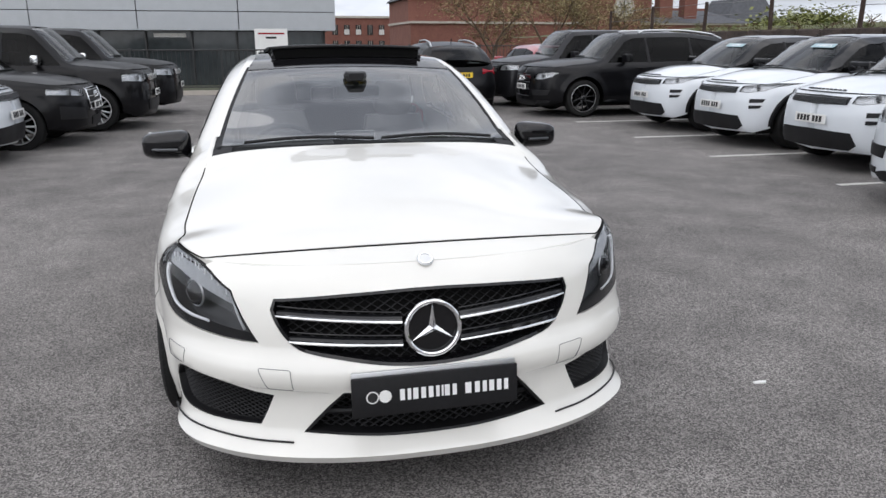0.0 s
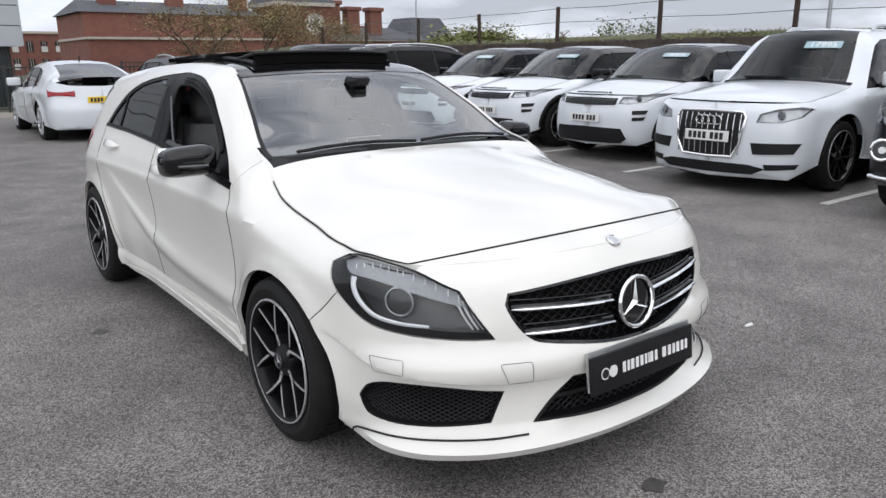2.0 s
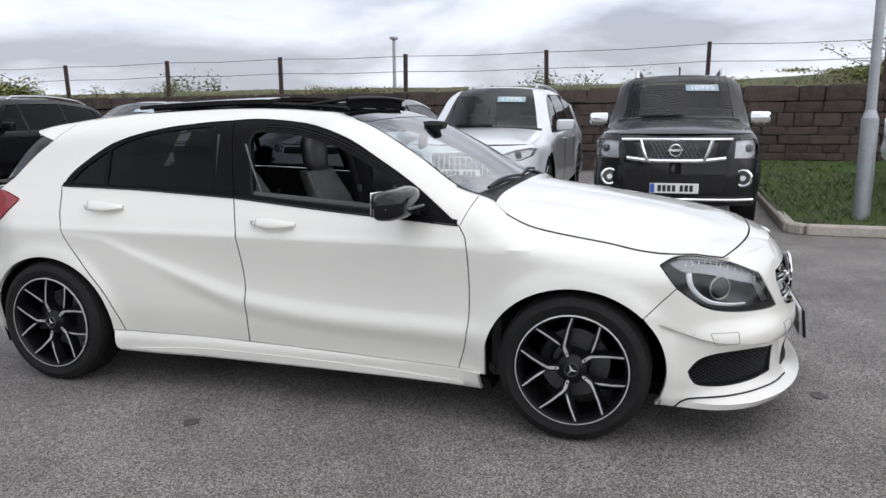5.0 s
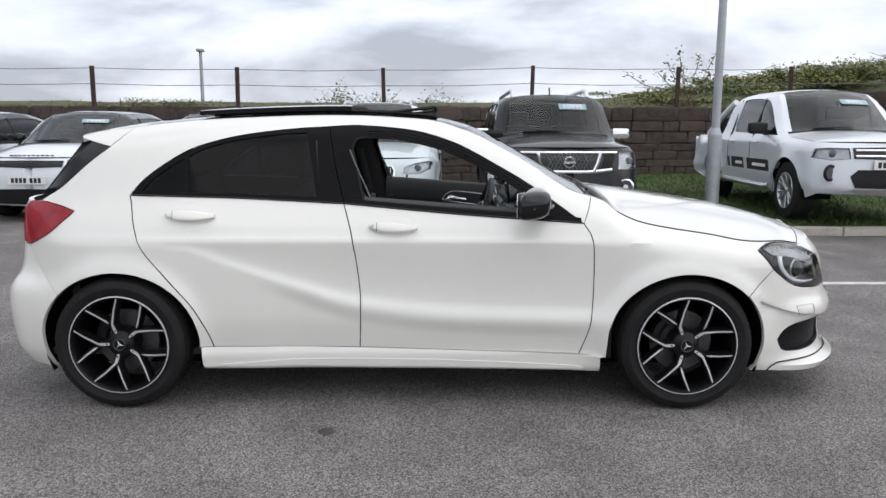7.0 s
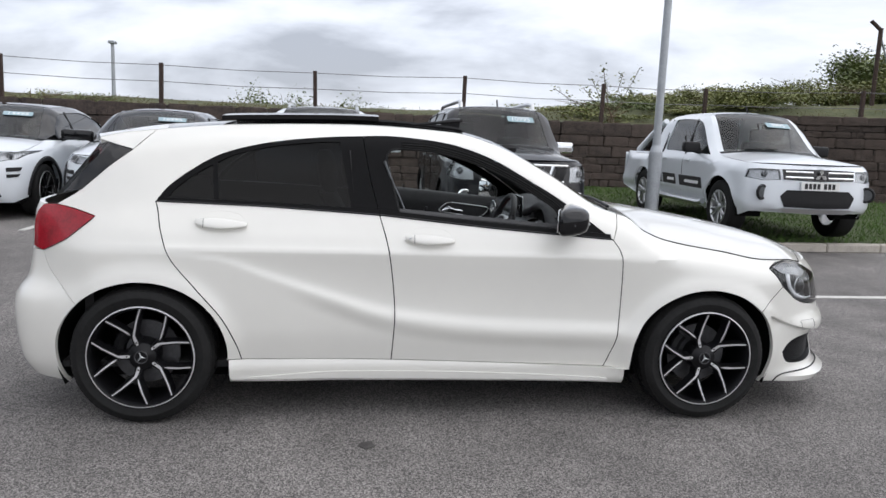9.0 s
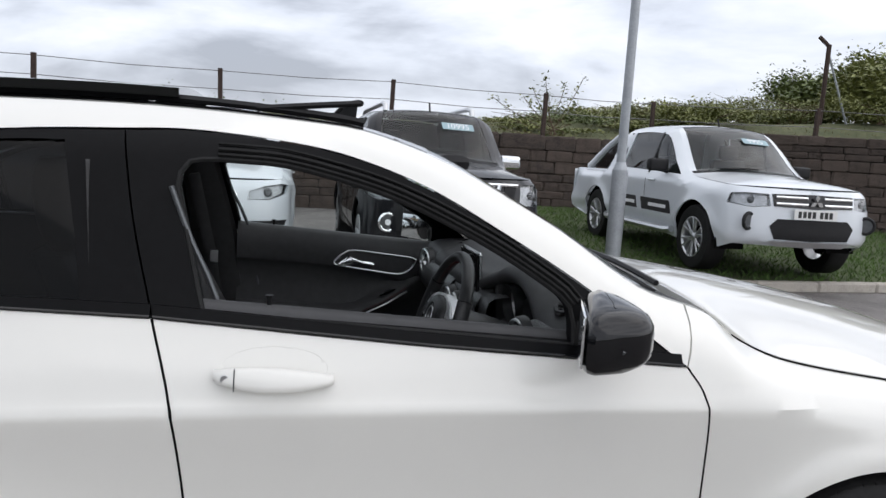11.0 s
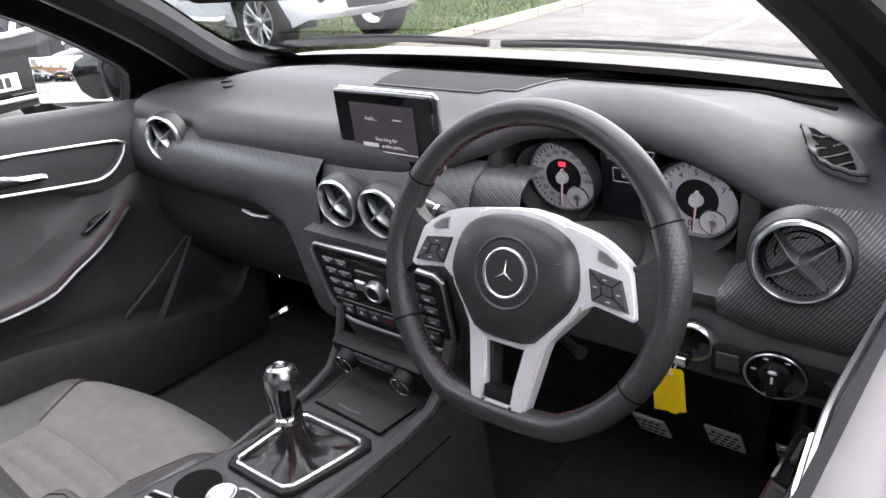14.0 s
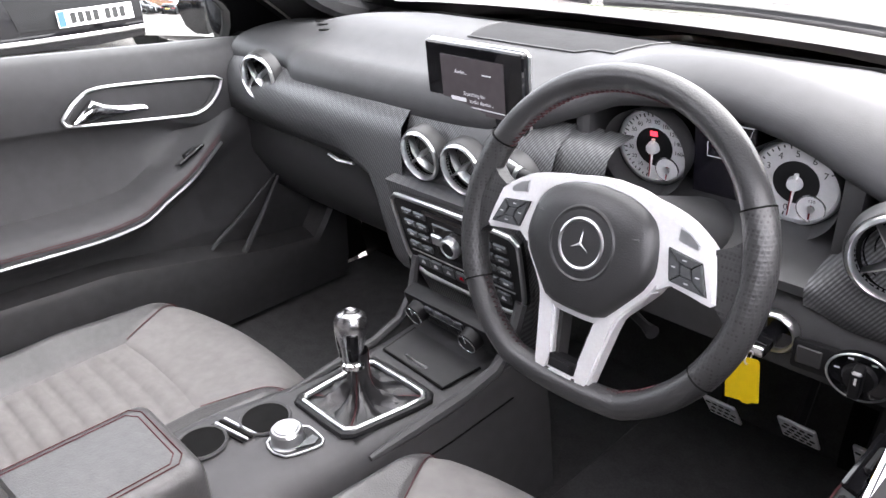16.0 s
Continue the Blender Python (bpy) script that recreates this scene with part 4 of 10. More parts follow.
# lower intake and side grilles
ink = part("lower_intake", sheet(inset(INTAKE, -0.004), [], wall, 0.03, 0.0, -0.075), M_DARK, hero, "black lower air intake with mesh")
tagged(part("intake_mesh", lattice(INTAKE, -0.05, 0.020, 0.003), M_PLASTIC, ink), kind="stuff")
part("intake_edge", sheet(inset(INTAKE, -0.001), [inset(INTAKE, 0.008)], wall, 0.03, 0.075, -0.003), M_PLASTIC, ink)
bar = wall(np.linspace(sx(-0.37), sx(0.37), 20), np.full(20, 0.315), -0.045)
part("intake_bar", tube([tuple(p) for p in bar], 0.012, 8), M_PLASTIC, ink)
for fl in (False, True):
    mk = flip if fl else (lambda g: g)
    fg = part("side_grille", mk(sheet(inset(FOG, -0.004), [], nose_wall, 0.03, 0.0, -0.035)), M_DARK, hero, "black side grille with mesh")
    part("grille_edge", mk(sheet(inset(FOG, -0.001), [inset(FOG, 0.006)], nose_wall, 0.03, 0.03, -0.003)), M_PLASTIC, fg)
    tagged(part("grille_mesh", mk(lattice(FOG, -0.034, 0.013, 0.0024, 0.5)), M_PLASTIC, fg), kind="stuff")
    # washer and tow covers: fine outlines
    for pts in ([(-1.885, 0.500), (-1.90, 0.452), (-1.985, 0.450), (-1.985, 0.498)], [(-2.168, 0.488), (-2.180, 0.417), (-2.208, 0.415), (-2.206, 0.486)]):
        lp = [(float(sy(a)), b) for a, b in pts]
        ln = []
        for i in range(4):
            p, q2 = np.array(lp[i]), np.array(lp[(i + 1) % 4])
            ln += [p + (q2 - p) * t for t in np.linspace(0.06, 0.94, 8)]
        w = wall(np.array([p[0] for p in ln]), np.array([p[1] for p in ln]), 0.0005)
        part("cover_seam", mk(tube([tuple(p) for p in w] + [tuple(w[0])], 0.0010, 4, False)), M_LAMPBOWL, bumper)
    lip = yz([(-1.772, 0.180), (-1.79, 0.205), (-1.815, 0.219), (-1.9, 0.228), (-2.05, 0.233), (-2.17, 0.233), (-2.205, 0.233)], 0.02)
    w = wall(np.array([p[0] for p in lip]), np.array([p[1] for p in lip]), 0.012)
    part("splitter_seam", mk(tube([tuple(p) for p in w], 0.0036, 5)), M_PLASTIC, bumper)

# dealer plate on the bumper: bars and plain discs
PL = Matrix.Translation((0.0, -2.318, 0.409)) @ pose(0, 0, 0, 84, 0, 0)
pl = part("show_plate", moved(box(-0.270, 0.270, -0.064, 0.064, -0.006, 0.006, 0.004, 2), PL), M_PLASTIC, hero, "black show plate with two plain discs and pale bars")
part("plate_backing", moved(box(-0.268, 0.268, -0.055, 0.078, -0.022, -0.008, 0.004, 2), PL), M_SATIN, pl)
part("plate_disc", disc(0.020, 0.0012, PL @ pose(-0.205, 0, 0.006), 28), M_PLATEW, pl)
part("plate_disc", disc(0.020, 0.0012, PL @ pose(-0.165, 0, 0.0062), 28), M_PLATEW, pl)
part("plate_disc_centre", disc(0.016, 0.0012, PL @ pose(-0.205, 0, 0.0068), 28), M_INK, pl)
xx = -0.118
for wd in (0.024, 0.018, 0.026, 0.024, 0.024, 0.018, 0.010, 0.026, 0.022, -0.02, 0.032, 0.026, 0.022, 0.026, 0.024, 0.022):
    if wd > 0:
        part("pale_bar", moved(box(xx, xx + wd * 0.62, -0.018, 0.018, 0.006, 0.0075), PL), M_PRINT, pl, smooth=False)
    xx += abs(wd)

# wipers
for x0, x1, yy in ((-0.52, 0.02, -0.985), (0.05, 0.55, -0.985)):
    pts = [crown(u, 6.55 + 0.22 * math.sin(math.pi * k / 9), 0.010) for k, u in enumerate(np.linspace(x0 / 0.66, x1 / 0.66, 10))]
    wp = part("wiper", tube([tuple(p) for p in pts], 0.008, 6), M_PLASTIC, hero)

# ---- mirrors ----
for fl in (False, True):
    mk = flip if fl else (lambda g: g)
    bm = bmesh.new()
    bmesh.ops.create_cube(bm, size=1.0)
    bmesh.ops.subdivide_edges(bm, edges=bm.edges[:], cuts=5, use_grid_fill=True)
    for v in bm.verts:
        p = v.co * 2
        k = (abs(p.x) ** 4 + abs(p.y) ** 4 + abs(p.z) ** 4) ** 0.25
        p = p / max(k, 1e-6) * max(abs(p.x), abs(p.y), abs(p.z))
        tip = (p.x + 1) / 2
        z = 0.999 + p.z * (0.064 + 0.008 * tip) + 0.006 * p.x - 0.012 * p.y * (1 - tip)
        y = -0.618 + p.y * (0.074 - 0.016 * tip) - 0.034 * p.x + (0.022 * (p.x + 0.2) if p.y < 0 else 0.0)
        if p.y < 0:
            z += 0.012 * p.z * (p.y)
        v.co = Vector((-0.936 + 0.113 * p.x, y, z))
    bm.verts.index_update()
    g = ([v.co[:] for v in bm.verts], [tuple(v.index for v in f.verts) for f in bm.faces])
    bm.free()
    mr = part("door_mirror", mk(g), M_GLOSSBLACK, hero, "gloss black door mirror")
    part("mirror_glass", mk(moved(box(-0.096, 0.096, -0.003, 0.003, -0.052, 0.052, 0.02, 2), Matrix.Translation((-0.938, -0.553, 0.999)) @ pose(0, 0, 0, 2.5 if fl else 0, 0, -28 if fl else -20))), M_MIRROR, mr)
    part("mirror_indicator", mk(tube([(-1.044, -0.592, 0.985), (-1.026, -0.650, 0.985), (-0.975, -0.684, 0.985), (-0.88, -0.702, 0.985)], 0.007, 8)), M_LAMPBOWL, mr)
    part("mirror_seam", mk(tube([(-0.86, -0.702, 0.968), (-0.955, -0.690, 0.968), (-1.026, -0.650, 0.972), (-1.046, -0.592, 0.972)], 0.003, 5)), M_DARK, mr)
    part("mirror_arm", mk(tube([(-0.79, -0.650, 0.938), (-0.83, -0.635, 0.948), (-0.88, -0.612, 0.968)], [0.026, 0.022, 0.026], 10, True, 0.6)), M_PLASTIC, mr)

# ---- wheels ----
M_BRAKE = mat("worn_brake_steel", (0.11, 0.11, 0.115), 0.45, metal=0.9, vary=0.2, scale=40)


def ribbon(stations, back):
    """A bar along (face, radius, angle, half width) stations, wider at its back."""
    P = [Vector((h, r * math.cos(radians(90 + a)), r * math.sin(radians(90 + a)))) for h, r, a, w in stations]
    vs, n = [], len(P)
    for i, p in enumerate(P):
        d = (P[min(i + 1, n - 1)] - P[max(i - 1, 0)]).normalized()
        q = d.cross(Vector((1, 0, 0))).normalized()
        w = stations[i][3]
        vs += [p - q * (w + back * 0.12) + Vector((back, 0, 0)), p - q * w, p + q * w, p + q * (w + back * 0.12) + Vector((back, 0, 0))]
    fs = [(4 * i + k, 4 * i + k + 1, 4 * i + k + 5, 4 * i + k + 4) for i in range(n - 1) for k in range(3)] + [(3, 2, 1, 0), (4 * n - 4, 4 * n - 3, 4 * n - 2, 4 * n - 1)]
    return vs, fs


def y_spokes(rim, face, rim_r):
    """Five kinked double arms: black bars with machined faces and bolt pads."""
    e = rim_r - 0.009
    for k in range(5):
        a = 72 * k
        pad = part("spoke_root", ribbon([(face + 0.012, 0.022, a, 0.015), (face + 0.012, 0.060, a, 0.017), (face + 0.008, 0.098, a, 0.011), (face + 0.006, 0.112, a + 1.5, 0.009)], 0.05), M_SPOKE, rim, smooth=False)
        part("root_face", ribbon([(face + 0.0105, 0.046, a, 0.003), (face + 0.0095, 0.064, a, 0.0065), (face + 0.0075, 0.088, a, 0.0070), (face + 0.0060, 0.106, a + 1.5, 0.0048)], 0.003), M_MACHINED, pad, "bright machined bolt pad", smooth=False)
        b0 = Vector((face + 0.010, 0.068 * math.cos(radians(90 + a)), 0.068 * math.sin(radians(90 + a))))
        part("wheel_bolt", tube([b0, b0 + Vector((-0.001, 0, 0))], 0.0042, 12), M_DARK, pad)
        long_arm = [(face + 0.006, 0.100, a + 1, 0.0085), (face + 0.004, 0.116, a + 5, 0.0085), (face - 0.001, 0.17, a + 14, 0.0085), (face - 0.006, e, a + 20, 0.0090)]
        la = part("spoke", ribbon(long_arm, 0.045), M_SPOKE, rim, smooth=False)
        part("spoke_face", ribbon([(h - 0.0015, r, b, (0.0048, 0.0046, 0.0036, 0.0030)[i]) for i, (h, r, b, w) in enumerate(long_arm)], 0.002), M_MACHINED, la, smooth=False)
        short = [(face + 0.016, 0.075, a - 3, 0.006), (face + 0.007, 0.112, a - 6, 0.0075), (face - 0.001, 0.17, a - 16, 0.0085), (face - 0.006, e, a - 22, 0.0090)]
        sa_ = part("spoke", ribbon(short, 0.045), M_SPOKE, rim, smooth=False)
        part("spoke_face", ribbon([(face + 0.0060, 0.110, a - 6, 0.0006), (face + 0.0035, 0.128, a - 9.5, 0.0044), (face - 0.0025, 0.17, a - 16, 0.0036), (face - 0.0075, e, a - 22, 0.0030)], 0.002), M_MACHINED, sa_, smooth=False)


def wheel_parts(parent, R=0.318, rim_r=0.236, w=0.225, dark=True, spokes=5, material=None, detail=True):
    """Tyre, rim, spokes, disc brake; outer face towards -x, centre at the origin."""
    mo = material or M_SPOKE
    tyre = lathe([(rim_r - 0.006, w / 2 - 0.012), (rim_r + 0.012, w / 2 - 0.004), (rim_r + 0.04, w / 2 + 0.004), (R - 0.020, w / 2 - 0.004), (R - 0.006, w / 2 - 0.020), (R, w / 2 - 0.045),
                  (R, -w / 2 + 0.045), (R - 0.006, -w / 2 + 0.020), (R - 0.020, -w / 2 + 0.004), (rim_r + 0.04, -w / 2 - 0.004), (rim_r + 0.012, -w / 2 + 0.004), (rim_r - 0.006, -w / 2 + 0.012)], 64, "x")
    ty = part("tyre", tyre, M_RUBBER, parent)
    if detail:
        blocks = []
        for i in range(56):
            a0 = 2 * math.pi * i / 56
            for x0, x1, sh in ((-w / 2 + 0.012, -w / 2 + 0.055, 0.0), (-0.050, -0.008, 0.03), (0.008, 0.050, 0.0), (w / 2 - 0.055, w / 2 - 0.012, 0.03)):
                lo, hi = a0 + sh, a0 + sh + 2 * math.pi / 56 * 0.8
                dr = 0.012 if abs(x0) > 0.08 or abs(x1) > 0.08 else 0.0
                o = -1 if x0 < -0.05 else (1 if x1 > 0.05 else 0)
                pts = []
                for r in (R - 0.012, R + 0.0035):
                    for x, a in ((x0, lo), (x1, lo), (x1, hi), (x0, hi)):
                        rr = r - (dr if (o < 0 and x == x0) or (o > 0 and x == x1) else 0)
                        pts.append((x, rr * math.cos(a), rr * math.sin(a)))
                blocks.append((pts, [(4, 5, 6, 7), (0, 4, 7, 3), (1, 2, 6, 5), (0, 1, 5, 4), (3, 7, 6, 2)]))
        tagged(part("tread", join(*blocks), M_RUBBER, ty, smooth=False), kind="stuff")
    rim = part("rim", lathe([(rim_r - 0.004, -w / 2 + 0.006), (rim_r + 0.003, -w / 2 - 0.001), (rim_r - 0.006, -w / 2 - 0.003), (rim_r - 0.012, -w / 2 + 0.004), (rim_r - 0.020, -w / 2 + 0.035), (rim_r - 0.022, w / 2 - 0.02)], 64, "x"), mo, parent)
    part("rim_edge", lathe([(rim_r - 0.004, -w / 2 + 0.001), (rim_r - 0.0035, -w / 2 - 0.0040), (rim_r + 0.0015, -w / 2 - 0.0032), (rim_r + 0.003, -w / 2 + 0.002)], 64, "x"), M_MACHINED, rim)
    face = -w / 2 + 0.012
    if detail:
        y_spokes(rim, face, rim_r)
    for k in range(0 if detail else spokes):
        c = radians(90 + 360 / spokes * k)
        for sg in (-1, 1):
            a_in, a_out = c + sg * radians(9), c + sg * radians(21 if spokes == 5 else 12)
            p0, p1, p2 = [(face + 0.028, 0.040, c + sg * radians(14)), (face + 0.012, 0.092, a_in), (face - 0.004, rim_r - 0.010, a_out)]
            P = [Vector((h, r * math.cos(a), r * math.sin(a))) for h, r, a in (p0, p1, p2)]
            sp = part("spoke", tube(P, [0.017, 0.013, 0.012], 8, False, 1.2), mo, rim)
            # machined face
            d = (P[2] - P[1]).normalized()
            n = d.cross(Vector((1, 0, 0))).normalized()
            off = Vector((-0.0155, 0, 0))
            o2 = n * (0.006 * sg)
            q = [P[1] + off + o2 - n * 0.0042, P[1] + off + o2 + n * 0.003, P[2] + off + o2 * 0.6 + n * 0.003, P[2] + off + o2 * 0.6 - n * 0.003]
            part("spoke_face", (q + [v + Vector((0.006, 0, 0)) for v in q], [(0, 1, 2, 3), (0, 4, 5, 1), (1, 5, 6, 2), (3, 2, 6, 7), (0, 3, 7, 4)]), M_MACHINED if dark else mo, sp, smooth=False)
    part("wheel_hub", lathe([(0.0001, face - 0.006), (0.028, face - 0.006), (0.036, face + 0.002), (0.062, face + 0.014), (0.070, face + 0.03), (0.07, 0.05)], 36, "x"), mo, rim)
    if detail:
        cm = Matrix.Translation((face - 0.007, 0, 0)) @ pose(0, 0, 0, 90, 0, -90)
        cap = part("centre_cap", ring(0.028, 0.003, cm, 32, 6), M_BRAKE, rim)
        part("cap_spokes", star(0.026, cm, 0.005, 0.003), M_ALLOY, cap, smooth=False)
    part("brake_disc", lathe([(0.05, 0.02), (0.150, 0.02), (0.150, 0.0), (0.05, 0.0)], 40, "x"), M_BRAKE if detail else M_DARK, parent)
    if detail:
        cal = [(0.0, r * math.cos(a), r * math.sin(a)) for r, a in ((0.125, 0.3), (0.125, 0.6), (0.125, 0.9), (0.125, 1.2))]
        part("brake_caliper", tube([Vector(p) + Vector((0.0, 0, 0)) for p in cal], 0.030, 8), M_PLASTIC, parent)


for x, sgn in ((-0.805, 1), (0.805, -1)):
    for hy in (HUBF, HUBR):
        w = new("wheel")
        w.parent = hero
        w.matrix_basis = pose(x, hy, 0.3195, -20, 0, 0 if sgn > 0 else 180)
        wheel_parts(w)
for hy in (HUBF, HUBR):
    for sg in (-1, 1):
        n = 20
        pr = [(0.385 * 1.0 * math.cos(radians(a)), 0.350 * math.sin(radians(a))) for a in np.linspace(-25, 205, n)]
        vs = [(sg * x, hy + c, WHEEL_Z + s) for x in (0.86, 0.52) for c, s in pr] + [(sg * 0.52, hy, WHEEL_Z)]
        fs = [(i, i + 1, n + i + 1, n + i) for i in range(n - 1)] + [(n + i, n + i + 1, 2 * n) for i in range(n - 1)]
        part("wheel_arch_liner", (vs, fs), M_DARK, hero)
# underbody
part("underbody", box(-0.72, 0.72, -2.0, 1.85, 0.17, 0.23, 0.02), M_DARK, hero)


# ---- the hatchback's cabin ----
M_TRIM = mat("soft_dash_trim", (0.054, 0.054, 0.056), 0.55, vary=0.12, scale=5, bump=0.26, bscale=650, spec=0.32)
M_TRIM_DK = mat("dark_trim", (0.035, 0.035, 0.036), 0.45, vary=0.2, scale=6, bump=0.2, bscale=600)
M_LEATHER = mat("black_leather", (0.066, 0.065, 0.066), 0.36, vary=0.18, scale=9, bump=0.35, bscale=380)
M_SUEDE = mat("suede_cloth", (0.125, 0.120, 0.117), 0.95, vary=0.35, scale=7, bump=0.25, bscale=900, base2=(0.16, 0.154, 0.150))
M_CARPET = mat("black_carpet", (0.036, 0.036, 0.037), 0.98, vary=0.3, scale=30, bump=0.5, bscale=700)
M_GAITER = mat("thin_black_leather", (0.014, 0.014, 0.015), 0.28, vary=0.2, scale=12, bump=0.3, bscale=420)
M_RIM = mat("rim_leather", (0.026, 0.026, 0.027), 0.36, vary=0.15, scale=9, bump=0.3, bscale=420)
M_HUB = mat("hub_leather", (0.021, 0.021, 0.022), 0.42, vary=0.12, scale=9, bump=0.25, bscale=500)
M_PEDAL = mat("brushed_steel_pedal", (0.85, 0.85, 0.86), 0.42, metal=0.05, vary=0.05, scale=40)
M_SILVERP = mat("silver_trim_paint", (0.78, 0.78, 0.79), 0.34, metal=0.45, vary=0.05, scale=40)
M_STITCH = mat("red_stitching", (0.055, 0.010, 0.013), 0.8, vary=0.1, scale=50)
M_YELLOW = mat("yellow_tag", (0.78, 0.55, 0.0), 0.45, vary=0.05, scale=20)
M_DIAL = mat("silver_dial", (0.60, 0.60, 0.62), 0.5, vary=0.06, scale=30)
M_LCD = mat("display_dark", (0.012, 0.011, 0.016), 0.22, vary=0.1, scale=10)
M_LINER = mat("headliner_cloth", (0.05, 0.05, 0.052), 0.9, vary=0.1, scale=30, bump=0.2, bscale=500)
M_REDLIT = mat("red_warning", (0.9, 0.03, 0.05), 0.4, emit=0.3)
M_LCDTEXT = mat("display_text", (0.45, 0.45, 0.48), 0.5, emit=0.06)

M_CARBON = bpy.data.materials.new("carbon_pattern_trim")
M_CARBON.use_nodes = True
cn, cl_ = M_CARBON.node_tree.nodes, M_CARBON.node_tree.links
cb = cn["Principled BSDF"]
cb.inputs["Roughness"].default_value = 0.38
cco = cn.new("ShaderNodeTexCoord")
cmp_ = cn.new("ShaderNodeMapping")
cmp_.inputs["Rotation"].default_value = (0, radians(32), 0)
cwv = cn.new("ShaderNodeTexWave")
cwv.wave_type, cwv.bands_direction = "BANDS", "X"
cwv.inputs["Scale"].default_value, cwv.inputs["Distortion"].default_value = 78.0, 0.0
cw2 = cn.new("ShaderNodeTexWave")
cw2.wave_type, cw2.bands_direction = "BANDS", "Z"
cw2.inputs["Scale"].default_value = 34.0
cl_.new(cco.outputs["Object"], cmp_.inputs[0])
cl_.new(cmp_.outputs[0], cwv.inputs[0])
cl_.new(cmp_.outputs[0], cw2.inputs[0])
cmx = cn.new("ShaderNodeMath")
cmx.operation = "MULTIPLY"
cl_.new(cwv.outputs["Fac"], cmx.inputs[0])
cm2 = cn.new("ShaderNodeMath")
cm2.operation = "MULTIPLY_ADD"
cm2.inputs[1].default_value, cm2.inputs[2].default_value = 0.35, 0.65
cl_.new(cw2.outputs["Fac"], cm2.inputs[0])
cl_.new(cm2.outputs[0], cmx.inputs[1])
crp = cn.new("ShaderNodeValToRGB")
crp.color_ramp.elements[0].color, crp.color_ramp.elements[1].color = (0.024, 0.024, 0.025, 1), (0.135, 0.137, 0.142, 1)
cl_.new(cmx.outputs[0], crp.inputs[0])
cl_.new(crp.outputs[0], cb.inputs["Base Color"])
cbp = cn.new("ShaderNodeBump")
cbp.inputs["Strength"].default_value, cbp.inputs["Distance"].default_value = 0.5, 0.0008
cl_.new(cmx.outputs[0], cbp.inputs["Height"])
cl_.new(cbp.outputs[0], cb.inputs["Normal"])


def loft(secs, closed=False, caps=False):
    """A skin through sections with the same count of points."""
    k = len(secs[0])
    vs = [tuple(p) for s in secs for p in s]
    fs = []
    for i in range(len(secs) - 1):
        for j in range(k if closed else k - 1):
            j2 = (j + 1) % k
            fs.append((i * k + j, i * k + j2, (i + 1) * k + j2, (i + 1) * k + j))
    if caps:
        fs += [tuple(range(k - 1, -1, -1)), tuple((len(secs) - 1) * k + j for j in range(k))]
    return vs, fs


def fine(pts, n=5):
    return spline(pts, 0.012)


def facing(x, y, z, pitch=0.0, yaw=0.0):
    """A frame that looks back along the car: local x to the car's right, y up, z towards the seats."""
    m = Matrix(((-1, 0, 0), (0, 0, 1), (0, 1, 0))).to_4x4()
    return Matrix.Translation((x, y, z)) @ pose(0, 0, 0, -pitch, 0, yaw) @ m


# inner linings, so that the doors and pillars are dark within
for fl in (False, True):
    mk = flip if fl else (lambda g: g)
    part("pillar_lining", mk(sheet(inset(frame_poly, 0.004), [], wall, 0.05, 0.0, -0.035)), M_TRIM_DK, hero)
    part("door_lining", mk(sheet(inset(door_r, 0.002), [], wall, 0.06, 0.0, -0.06)), M_TRIM_DK, hero)
    part("wing_lining", mk(sheet(inset(wing_poly, 0.006), [], wall, 0.08, 0.0, -0.035)), M_DARK, hero)
part("pane", flip(sheet(inset(open_poly, -0.008), [], wall, 0.05, 0.0, -0.022)), glass_mat("side_glass", (0.88, 0.93, 0.91)), fdoor2, "clear door glass, wound up")
for sgn in (-1, 1):
    part("roof_lining", crown_sheet(sgn * 0.72, sgn * 0.99, 9.0, 13.2, 8, 24, 0.0, -0.035), M_LINER, hero)
    ap = [tuple(Vector(crown(sgn * 0.94, v, -0.03)) + Vector((-sgn * 0.012, 0.02, 0))) for v in np.linspace(5.9, 9.3, 14)]
    part("pillar_trim", tube(ap, [0.030] * 13 + [0.04], 8), M_LINER, hero)
part("roof_lining", crown_sheet(-0.80, 0.80, 8.9, 9.72, 16, 6, 0.0, -0.032), M_LINER, hero)
part("roof_lining", crown_sheet(-0.80, 0.80, 11.0, 13.6, 16, 10, 0.0, -0.035), M_LINER, hero)
part("cabin_floor", box(-0.80, 0.80, -1.0, 1.8, 0.24, 0.27, 0.0), M_CARPET, hero)
part("bulkhead", box(-0.78, 0.78, -1.02, -0.98, 0.22, 0.93), M_CARPET, hero)
part("boot_panel", box(-0.74, 0.74, 1.60, 1.64, 0.25, 0.98), M_TRIM_DK, hero)

# dashboard pad
dash = new("dashboard")
dash.parent = hero
tagged(dash, "dark soft-touch dashboard with round silver vents")
NOSE = smooth_fn([(-0.80, 0.922), (-0.72, 0.930), (-0.63, 0.940), (-0.56, 0.962), (-0.47, 0.992), (-0.37, 1.006), (-0.26, 0.998), (-0.18, 0.968), (-0.11, 0.946), (0.2, 0.940), (0.5, 0.938), (0.62, 0.936), (0.76, 0.938)])
NOSEY = smooth_fn([(-0.80, -0.560), (-0.70, -0.572), (-0.60, -0.577), (-0.50, -0.590), (-0.37, -0.598), (-0.21, -0.588), (-0.11, -0.560), (0.08, -0.548), (0.46, -0.547), (0.52, -0.568), (0.62, -0.575), (0.76, -0.565)])
secs = []
